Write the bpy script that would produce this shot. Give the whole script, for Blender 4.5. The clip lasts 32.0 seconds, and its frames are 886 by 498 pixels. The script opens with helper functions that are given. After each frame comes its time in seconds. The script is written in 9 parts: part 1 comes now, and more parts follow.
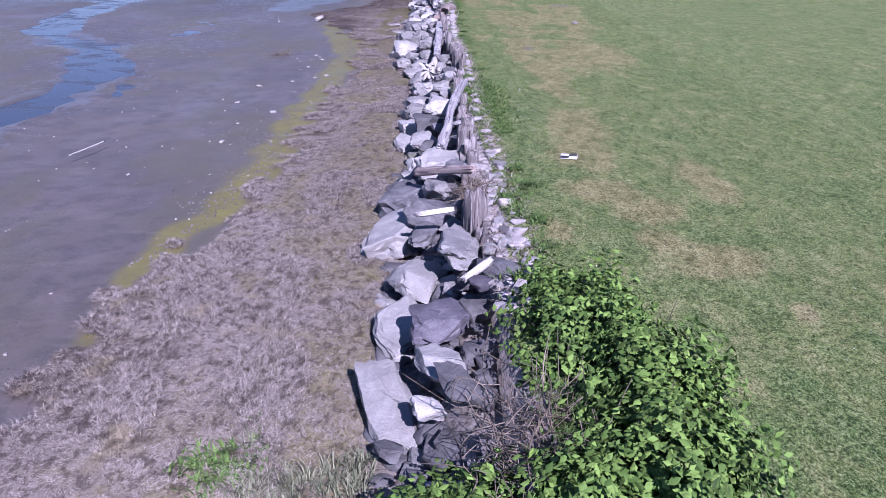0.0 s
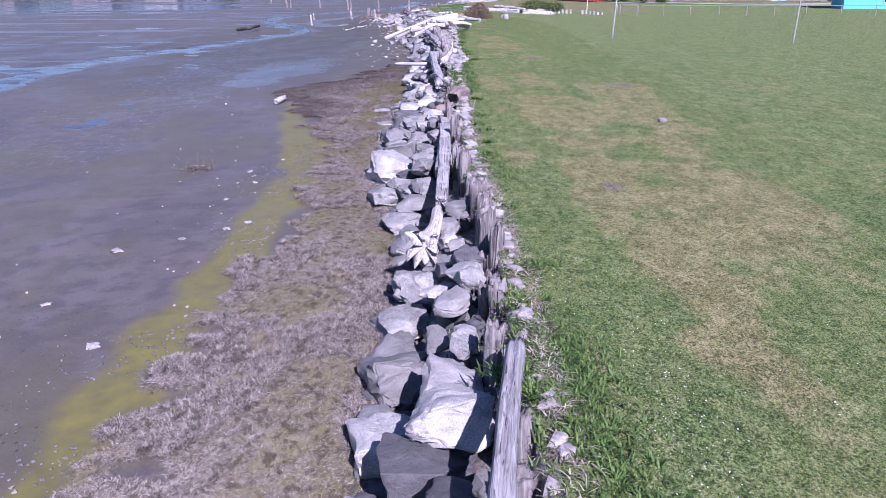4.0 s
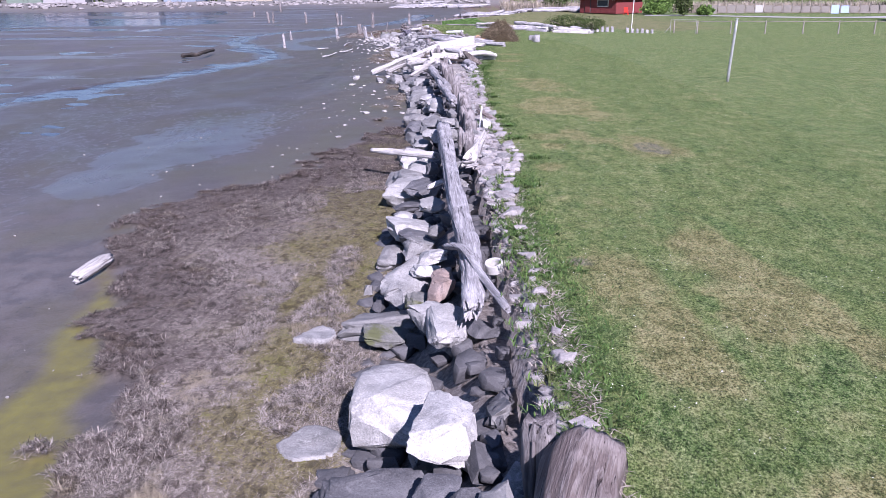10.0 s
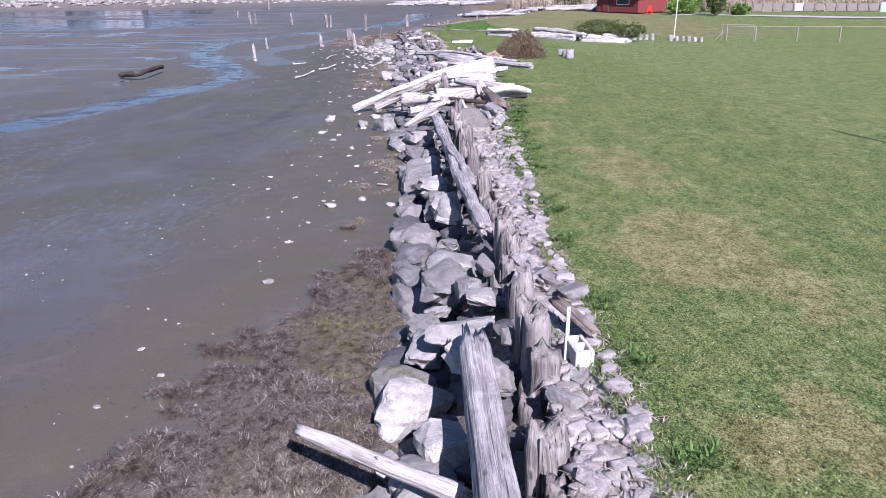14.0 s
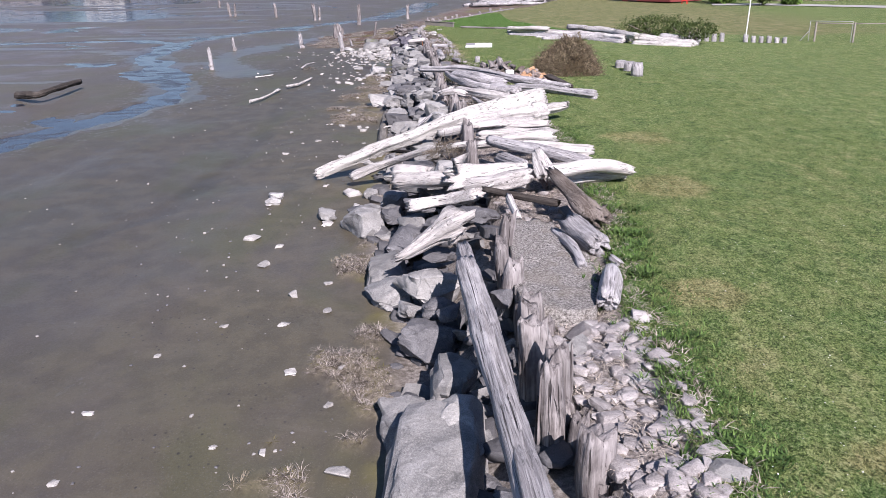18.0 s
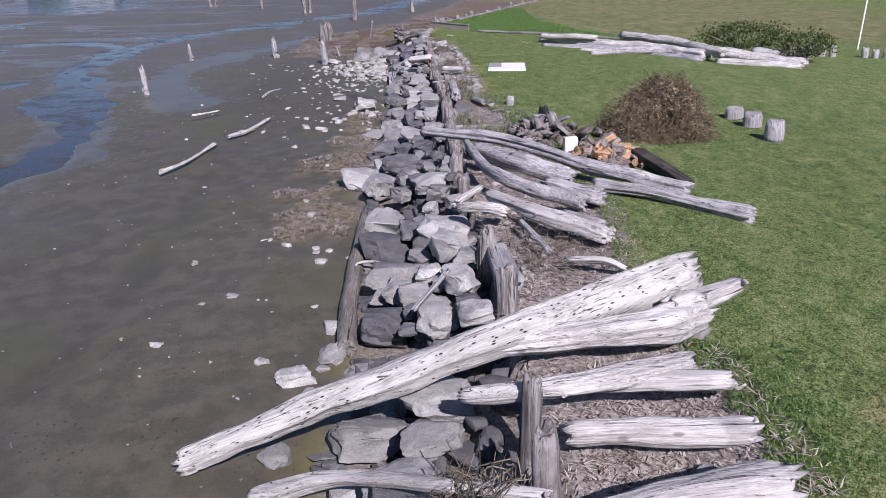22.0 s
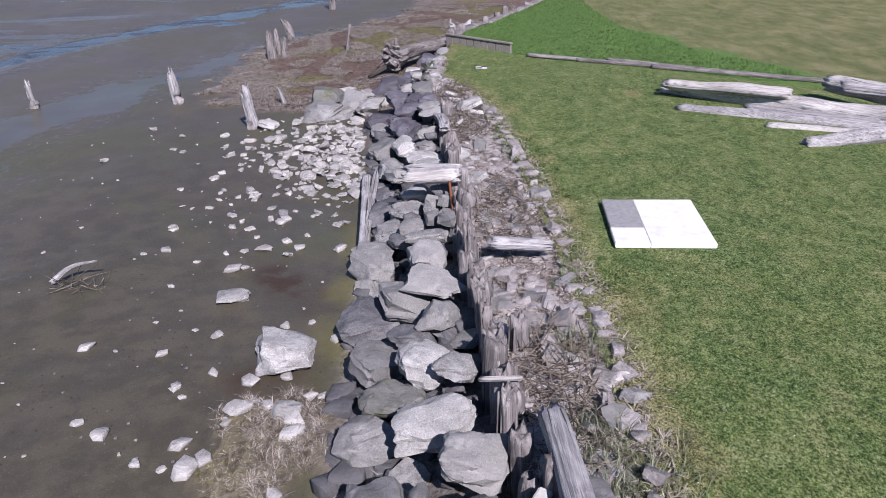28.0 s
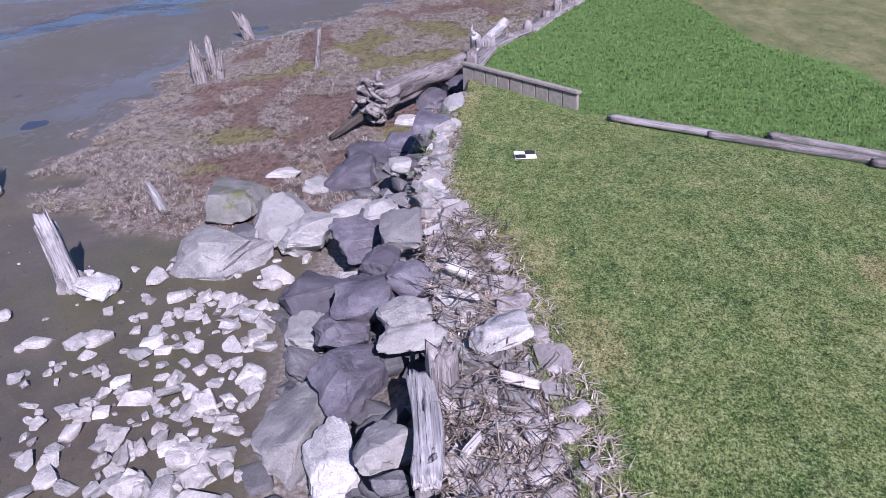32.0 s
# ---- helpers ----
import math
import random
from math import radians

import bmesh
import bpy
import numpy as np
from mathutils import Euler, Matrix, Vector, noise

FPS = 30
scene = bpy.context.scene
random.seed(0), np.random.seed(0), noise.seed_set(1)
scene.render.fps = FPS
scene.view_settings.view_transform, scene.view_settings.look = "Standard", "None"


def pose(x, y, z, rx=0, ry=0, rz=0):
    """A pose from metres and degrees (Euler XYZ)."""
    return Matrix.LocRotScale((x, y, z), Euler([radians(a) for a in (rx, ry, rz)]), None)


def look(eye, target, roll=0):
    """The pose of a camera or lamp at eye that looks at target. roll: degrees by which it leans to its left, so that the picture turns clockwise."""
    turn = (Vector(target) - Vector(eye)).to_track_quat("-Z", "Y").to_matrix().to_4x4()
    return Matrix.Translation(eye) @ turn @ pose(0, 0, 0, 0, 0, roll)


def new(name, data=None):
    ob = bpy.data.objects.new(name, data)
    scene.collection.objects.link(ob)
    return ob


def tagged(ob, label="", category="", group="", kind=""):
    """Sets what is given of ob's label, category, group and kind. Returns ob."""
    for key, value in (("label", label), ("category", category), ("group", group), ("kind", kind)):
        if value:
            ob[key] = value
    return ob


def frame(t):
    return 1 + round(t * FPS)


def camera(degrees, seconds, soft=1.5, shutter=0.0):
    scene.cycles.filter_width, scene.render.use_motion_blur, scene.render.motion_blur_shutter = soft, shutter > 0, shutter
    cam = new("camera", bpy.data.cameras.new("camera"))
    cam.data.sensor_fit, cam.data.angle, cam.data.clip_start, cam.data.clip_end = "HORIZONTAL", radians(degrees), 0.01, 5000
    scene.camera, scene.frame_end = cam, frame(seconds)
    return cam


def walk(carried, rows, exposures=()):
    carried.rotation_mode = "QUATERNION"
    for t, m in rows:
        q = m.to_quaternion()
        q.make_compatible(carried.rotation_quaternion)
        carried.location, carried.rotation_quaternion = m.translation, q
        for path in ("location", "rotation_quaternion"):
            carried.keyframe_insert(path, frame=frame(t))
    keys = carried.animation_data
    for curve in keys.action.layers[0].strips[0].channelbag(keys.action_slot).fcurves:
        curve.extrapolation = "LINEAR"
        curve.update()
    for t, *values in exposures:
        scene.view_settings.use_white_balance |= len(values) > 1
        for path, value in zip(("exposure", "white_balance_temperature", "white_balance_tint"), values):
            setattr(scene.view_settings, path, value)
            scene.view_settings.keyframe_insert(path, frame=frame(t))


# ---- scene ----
cam = camera(58.9, 32.0, soft=0.7)
METRES, EYE, TILT, LEAN, TURN = 100.0, 5.3, -23.0, 0.0, 0.0
ROWS = [
    (0.0, 0.0, 0.0, 0.0, -0.0, 0.0, 0.0),
    (0.5, 0.0005, 0.0154, 0.0053, 0.14, 1.07, -0.02),
    (1.0, 0.0006, 0.0308, 0.011, 0.23, 1.77, 0.07),
    (1.5, 0.0007, 0.0466, 0.0168, 0.33, 2.29, 0.06),
    (2.0, 0.0006, 0.0621, 0.0228, 0.35, 2.69, 0.11),
    (2.5, 0.0003, 0.0777, 0.0289, 0.32, 3.07, 0.16),
    (3.0, -0.0001, 0.0932, 0.0351, 0.34, 3.31, 0.18),
    (3.5, -0.0005, 0.1085, 0.0411, 0.34, 3.54, 0.23),
    (5.5, -0.0031, 0.1657, 0.0632, 0.33, 4.25, 0.12),
    (6.0, -0.0036, 0.1797, 0.0686, 0.32, 4.36, 0.17),
    (6.5, -0.0039, 0.1936, 0.0743, 0.24, 4.4, 0.26),
    (7.0, -0.0043, 0.2083, 0.0804, 0.17, 4.45, 0.31),
    (7.5, -0.0046, 0.2239, 0.0868, 0.3, 4.49, 0.24),
    (8.0, -0.0048, 0.2399, 0.0935, 0.42, 4.51, 0.3),
    (8.5, -0.0049, 0.2557, 0.1003, 0.44, 4.52, 0.31),
    (9.0, -0.0051, 0.2707, 0.1071, 0.28, 4.5, 0.43),
    (9.5, -0.0057, 0.2857, 0.1138, 0.29, 4.51, 0.53),
    (10.0, -0.0064, 0.3017, 0.1211, 0.57, 4.44, 0.32),
    (10.5, -0.0072, 0.317, 0.1283, 0.68, 4.44, 0.19),
    (11.0, -0.0075, 0.3304, 0.1346, 0.59, 4.43, 0.3),
    (11.5, -0.0077, 0.3436, 0.1405, 0.43, 4.4, 0.44),
    (12.0, -0.0082, 0.3579, 0.1468, 0.49, 4.31, 0.41),
    (12.5, -0.0087, 0.3729, 0.1536, 0.54, 4.23, 0.35),
    (13.0, -0.0094, 0.3876, 0.1602, 0.43, 4.16, 0.44),
    (13.5, -0.0099, 0.4018, 0.1668, 0.42, 4.07, 0.6),
    (14.0, -0.0106, 0.4164, 0.1736, 0.61, 4.03, 0.53),
    (14.5, -0.0115, 0.4315, 0.1804, 0.86, 3.88, 0.48),
    (16.5, -0.0147, 0.4922, 0.2054, 0.9, 3.53, 0.46),
    (17.0, -0.0155, 0.5073, 0.2116, 0.77, 3.37, 0.58),
    (17.5, -0.0158, 0.5217, 0.2175, 0.71, 3.27, 0.64),
    (18.0, -0.0159, 0.5351, 0.2232, 0.77, 3.11, 0.64),
    (18.5, -0.0163, 0.5486, 0.2291, 0.85, 2.96, 0.55),
    (19.0, -0.0164, 0.5622, 0.235, 0.93, 2.82, 0.6),
    (19.5, -0.0166, 0.5756, 0.2409, 1.07, 2.68, 0.57),
    (20.0, -0.0169, 0.5888, 0.2471, 1.2, 2.49, 0.48),
    (20.5, -0.0175, 0.6022, 0.2533, 1.25, 2.3, 0.46),
    (21.0, -0.018, 0.6153, 0.2596, 1.17, 2.17, 0.55),
    (21.5, -0.0184, 0.6285, 0.266, 1.14, 2.0, 0.56),
    (22.0, -0.0189, 0.6423, 0.2726, 1.32, 1.77, 0.49),
    (22.5, -0.0196, 0.657, 0.2793, 1.31, 1.58, 0.49),
    (23.0, -0.0206, 0.6719, 0.2861, 1.35, 1.34, 0.57),
    (23.5, -0.0214, 0.6862, 0.2926, 1.27, 1.12, 0.72),
    (24.0, -0.0216, 0.7005, 0.2987, 1.42, 0.89, 0.72),
    (24.5, -0.0223, 0.7145, 0.3048, 1.46, 0.63, 0.68),
    (25.0, -0.023, 0.7287, 0.3108, 1.52, 0.43, 0.71),
    (25.5, -0.0241, 0.7431, 0.3167, 1.67, 0.16, 0.55),
    (27.5, -0.0285, 0.8009, 0.3403, 1.53, -0.7, 0.75),
    (28.0, -0.0285, 0.8141, 0.3461, 1.59, -1.03, 0.89),
    (28.5, -0.0284, 0.8278, 0.3517, 1.38, -1.36, 1.13),
    (29.0, -0.0281, 0.8412, 0.357, 1.49, -1.66, 1.19),
    (29.5, -0.0279, 0.8544, 0.3624, 1.63, -1.91, 1.16),
    (30.0, -0.0277, 0.8675, 0.3674, 1.8, -2.23, 1.34),
    (30.5, -0.0277, 0.8803, 0.3725, 2.08, -2.56, 1.33),
    (31.0, -0.0275, 0.8932, 0.3773, 2.36, -3.04, 1.22),
    (31.5, -0.0273, 0.9067, 0.3823, 2.93, -3.56, 1.08),
    (32.0, -0.0274, 0.9206, 0.3879, 3.83, -4.27, 0.58),
]
EXPOSURES = [(0.0, 1.06, 5450, 42.0), (8.0, 1.05, 5720, 35.5), (14.0, 1.08, 5950, 28.5), (17.0, 1.03, 6250, 24.0), (19.0, 0.8, 6350, 21.5), (20.5, 0.53, 6250, 22.5), (22.0, 0.58, 6100, 25.0), (24.0, 0.95, 6000, 27.0), (25.0, 1.02, 5900, 27.0), (27.5, 0.74, 6100, 23.5), (28.0, 0.66, 6100, 23.5), (30.0, 0.83, 5950, 28.5), (32.0, 0.94, 5750, 33.5)]
walk(cam, [(t, pose(0, 0, EYE, TILT, LEAN, TURN) @ pose(METRES * x, METRES * y, METRES * z, 90 + pitch, roll, yaw)) for t, x, y, z, yaw, pitch, roll in ROWS], EXPOSURES)

# ---- light ----
SUN_DIR = Vector((0.262, -0.73, 0.632)).normalized()
world = bpy.data.worlds.new("sky")
world.use_nodes = True
scene.world = world
_bg = world.node_tree.nodes["Background"]
_sky = world.node_tree.nodes.new("ShaderNodeTexSky")
_sky.sky_type = "NISHITA"
_sky.sun_disc = False
_sky.sun_elevation = math.asin(SUN_DIR.z)
_sky.sun_rotation = math.atan2(SUN_DIR.x, SUN_DIR.y)
_sky.air_density, _sky.dust_density, _sky.ozone_density = 1.0, 0.0, 4.0
world.node_tree.links.new(_sky.outputs[0], _bg.inputs[0])
_bg.inputs[1].default_value = 0.057
sun = new("sun", bpy.data.lights.new("sun", "SUN"))
sun.data.energy = 5.0
sun.data.angle = radians(0.55)
sun.data.color = (1.0, 0.955, 0.89)
sun.matrix_world = look(SUN_DIR * 60, (0, 0, 0))


# ---- material helpers ----
class Mat:
    def __init__(self, name, rough=0.85, spec=0.3):
        self.m = bpy.data.materials.new(name)
        self.m.use_nodes = True
        self.nt = self.m.node_tree
        self.b = self.nt.nodes["Principled BSDF"]
        self.b.inputs["Roughness"].default_value = rough
        self.b.inputs["Specular IOR Level"].default_value = spec

    def node(self, kind, **props):
        n = self.nt.nodes.new(kind)
        for k, v in props.items():
            setattr(n, k, v)
        return n

    def put(self, socket, value):
        if isinstance(value, bpy.types.NodeSocket):
            self.nt.links.new(value, socket)
        elif isinstance(value, (tuple, list)) and len(value) == 3 and len(socket.default_value) == 4:
            socket.default_value = (*value, 1)
        else:
            socket.default_value = value

    def place(self):
        return self.node("ShaderNodeNewGeometry").outputs["Position"]

    def local(self, stretch=(1, 1, 1), shift=True):
        c = self.node("ShaderNodeTexCoord").outputs["Object"]
        mp = self.node("ShaderNodeMapping")
        mp.inputs["Scale"].default_value = stretch
        self.put(mp.inputs["Vector"], c)
        if shift:
            r = self.node("ShaderNodeVectorMath", operation="SCALE")
            r.inputs[0].default_value = (37, 53, 71)
            self.put(r.inputs["Scale"], self.rand())
            self.put(mp.inputs["Location"], r.outputs[0])
        return mp.outputs[0]

    def rand(self):
        return self.node("ShaderNodeObjectInfo").outputs["Random"]

    def island(self):
        return self.node("ShaderNodeNewGeometry").outputs["Random Per Island"]

    def attr(self, name):
        return self.node("ShaderNodeAttribute", attribute_name=name).outputs["Fac"]

    def scaled(self, vec, s):
        n = self.node("ShaderNodeVectorMath", operation="MULTIPLY")
        self.put(n.inputs[0], vec)
        n.inputs[1].default_value = s
        return n.outputs[0]

    def noise(self, vec, scale, detail=4, rough=0.6, twist=0.0):
        n = self.node("ShaderNodeTexNoise")
        self.put(n.inputs["Vector"], vec)
        n.inputs["Scale"].default_value, n.inputs["Detail"].default_value = scale, detail
        n.inputs["Roughness"].default_value, n.inputs["Distortion"].default_value = rough, twist
        return n.outputs["Fac"]

    def cells(self, vec, scale, feature="F1"):
        n = self.node("ShaderNodeTexVoronoi", feature=feature)
        self.put(n.inputs["Vector"], vec)
        n.inputs["Scale"].default_value = scale
        return n.outputs["Distance"]

    def ramp(self, fac, *stops):
        n = self.node("ShaderNodeValToRGB")
        e = n.color_ramp.elements
        while len(e) < len(stops):
            e.new(0.5)
        for k, (p, c) in zip(e, stops):
            k.position, k.color = p, (*(c if isinstance(c, tuple) else (c, c, c)), 1)
        self.put(n.inputs[0], fac)
        return n.outputs[0]

    def step(self, fac, lo, hi, a=0.0, b=1.0):
        n = self.node("ShaderNodeMapRange", interpolation_type="SMOOTHSTEP")
        for k, v in zip(range(5), (fac, lo, hi, a, b)):
            self.put(n.inputs[k], v)
        return n.outputs[0]

    def mix(self, fac, a, b, how="MIX"):
        n = self.node("ShaderNodeMix", data_type="RGBA", blend_type=how)
        self.put(n.inputs[0], fac), self.put(n.inputs[6], a), self.put(n.inputs[7], b)
        return n.outputs[2]

    def math(self, op, a, b=0.0):
        n = self.node("ShaderNodeMath", operation=op)
        self.put(n.inputs[0], a), self.put(n.inputs[1], b)
        return n.outputs[0]

    def bump(self, height, strength=0.5, distance=0.02, base=None):
        n = self.node("ShaderNodeBump")
        n.inputs["Strength"].default_value, n.inputs["Distance"].default_value = strength, distance
        self.put(n.inputs["Height"], height)
        if base:
            self.put(n.inputs["Normal"], base)
        return n.outputs[0]

    def done(self, color=None, rough=None, normal=None):
        if color is not None:
            self.put(self.b.inputs["Base Color"], color)
        if rough is not None:
            self.put(self.b.inputs["Roughness"], rough)
        if normal is not None:
            self.put(self.b.inputs["Normal"], normal)
        return self.m


def stone_mat(name, dark, mid, light, moss=None, speck=0.5):
    k = Mat(name, 0.82, 0.35)
    v = k.local()
    big = k.noise(v, 2.2, 6, 0.62, 0.6)
    fine = k.noise(v, 60, 4, 0.7)
    c = k.ramp(big, (0.28, dark), (0.5, mid), (0.72, light))
    c = k.mix(k.step(fine, 0.47, 0.68, 0.0, 0.7 * speck), c, tuple(min(1, 1.4 * x) for x in light))
    c = k.mix(k.step(fine, 0.46, 0.36, 0.0, 0.4), c, tuple(0.55 * x for x in dark))
    c = k.mix(k.step(k.noise(v, 85, 2), 0.62, 0.72, 0.0, 0.5), c, tuple(0.45 * x for x in dark))
    stain = k.noise(v, 6.5, 6, 0.75, 0.8)
    c = k.mix(k.step(stain, 0.55, 0.66, 0.0, 0.45), c, tuple(0.55 * x for x in dark))
    vein = k.noise(k.scaled(v, (1, 1, 3.5)), 3.0, 8, 0.7, 1.6)
    c = k.mix(k.step(vein, 0.56, 0.64, 0.0, 0.4), c, tuple(min(1, 1.3 * x) for x in light))
    c = k.mix(k.step(k.rand(), 0.0, 1.0, 0.0, 0.6), c, tuple(0.5 * x for x in mid))
    if moss:
        c = k.mix(k.step(k.noise(v, 1.6, 5, 0.7), 0.5, 0.62, 0.0, 0.75), c, moss)
    h = k.bump(k.noise(v, 4, 8, 0.62, 0.3), 0.7, 0.06)
    return k.done(c, k.step(fine, 0.2, 0.8, 0.65, 0.95), k.bump(fine, 0.5, 0.008, h))


def wood_mat(name, crack, mid, light, holes=False, rings=44.0):
    k = Mat(name, 0.88, 0.2)
    v = k.local((1.0, 1.0, 1.0))
    grain = k.noise(k.scaled(v, (1.6, rings, rings)), 1.0, 7, 0.68, 0.5)
    broad = k.noise(k.scaled(v, (0.8, 3.0, 3.0)), 1.0, 4, 0.6)
    split = k.noise(k.scaled(v, (0.55, 34.0, 34.0)), 1.0, 4, 0.55, 0.6)
    check = k.noise(k.scaled(v, (1.1, 60.0, 60.0)), 1.0, 3, 0.6, 0.4)
    blotch = k.noise(k.scaled(v, (2.2, 9.0, 9.0)), 1.0, 5, 0.7, 0.6)
    c = k.ramp(grain, (0.3, tuple(0.62 * x for x in mid)), (0.47, mid), (0.64, light))
    c = k.mix(k.step(broad, 0.42, 0.68, 0.0, 0.4), c, tuple(0.66 * x for x in mid))
    c = k.mix(k.step(blotch, 0.56, 0.68, 0.0, 0.45), c, tuple(0.58 * x for x in mid))
    bleach = k.noise(k.scaled(v, (1.4, 2.6, 2.6)), 1.0, 4, 0.6, 0.5)
    c = k.mix(k.step(bleach, 0.48, 0.62, 0.0, 0.5), c, tuple(min(0.8, 1.12 * x) for x in light))
    worn = k.step(k.noise(k.scaled(v, (1.2, 4.0, 4.0)), 1.0, 3), 0.42, 0.6, 0.1, 0.8)
    c = k.mix(k.math("MULTIPLY", k.step(check, 0.43, 0.36), worn), c, tuple(0.24 * x for x in mid))
    knot = k.step(k.cells(k.scaled(v, (0.5, 1.0, 1.0)), 3.2), 0.05, 0.12, 1.0, 0.0)
    c = k.mix(k.math("MULTIPLY", knot, 0.75), c, tuple(0.25 * x for x in mid))
    gap = k.step(split, 0.31, 0.37, 1.0, 0.0)
    c = k.mix(k.math("MULTIPLY", gap, 0.85), c, crack)
    c = k.mix(k.step(k.rand(), 0.0, 1.0, 0.0, 0.3), c, tuple(0.55 * x for x in mid))
    deep = k.math("SUBTRACT", k.math("MULTIPLY", grain, 0.6), gap)
    if holes:
        pit = k.math("MULTIPLY", k.step(k.cells(k.scaled(v, (0.45, 1.2, 1.2)), 21.0), 0.12, 0.26, 1.0, 0.0), k.step(k.noise(v, 5, 3), 0.5, 0.56))
        c = k.mix(k.math("MULTIPLY", pit, 0.9), c, (0.02, 0.017, 0.015))
        deep = k.math("SUBTRACT", deep, k.math("MULTIPLY", pit, 2.0))
    return k.done(c, None, k.bump(deep, 1.0, 0.035))


STONE = {
    "w": stone_mat("pale_granite", (0.2, 0.196, 0.194), (0.305, 0.3, 0.297), (0.455, 0.448, 0.444)),
    "g": stone_mat("grey_granite", (0.105, 0.104, 0.104), (0.21, 0.207, 0.207), (0.34, 0.335, 0.334)),
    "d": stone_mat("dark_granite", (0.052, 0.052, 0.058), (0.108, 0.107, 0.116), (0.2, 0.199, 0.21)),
    "b": stone_mat("dark_basalt", (0.042, 0.039, 0.05), (0.085, 0.08, 0.1), (0.16, 0.152, 0.178), speck=0.25),
    "p": stone_mat("pinkish_granite", (0.17, 0.125, 0.11), (0.3, 0.23, 0.205), (0.42, 0.35, 0.325)),
    "m": stone_mat("mossy_granite", (0.085, 0.085, 0.08), (0.16, 0.16, 0.153), (0.25, 0.247, 0.235), (0.075, 0.085, 0.022)),
    "c": stone_mat("barnacled_rubble", (0.18, 0.172, 0.167), (0.33, 0.318, 0.308), (0.46, 0.45, 0.44), speck=0.4),
    "r": stone_mat("brownish_rubble", (0.15, 0.137, 0.136), (0.275, 0.256, 0.254), (0.43, 0.406, 0.403), speck=0.4),
}
WOOD = {
    "white": wood_mat("bleached_driftwood", (0.035, 0.03, 0.028), (0.395, 0.374, 0.366), (0.6, 0.58, 0.568)),
    "grey": wood_mat("weathered_driftwood", (0.018, 0.017, 0.018), (0.255, 0.246, 0.256), (0.47, 0.458, 0.47)),
    "holed": wood_mat("worm_bored_driftwood", (0.04, 0.035, 0.03), (0.42, 0.405, 0.39), (0.62, 0.605, 0.585), True),
    "post": wood_mat("weathered_piling", (0.012, 0.01, 0.01), (0.15, 0.135, 0.135), (0.32, 0.3, 0.3), rings=26.0),
    "brown": wood_mat("brown_root_wood", (0.014, 0.011, 0.01), (0.115, 0.094, 0.082), (0.26, 0.228, 0.21)),
    "red": wood_mat("reddish_driftwood", (0.045, 0.03, 0.026), (0.24, 0.19, 0.178), (0.38, 0.33, 0.315)),
    "rust": wood_mat("rust_brown_log", (0.03, 0.022, 0.02), (0.17, 0.135, 0.125), (0.34, 0.3, 0.285)),
    "dark": wood_mat("dark_wet_wood", (0.008, 0.007, 0.007), (0.04, 0.034, 0.031), (0.1, 0.088, 0.08)),
    "wet": wood_mat("silted_log", (0.03, 0.027, 0.024), (0.14, 0.13, 0.118), (0.23, 0.215, 0.2)),
    "split": wood_mat("fresh_split_firewood", (0.12, 0.05, 0.02), (0.35, 0.205, 0.118), (0.5, 0.33, 0.21), rings=30.0),
}


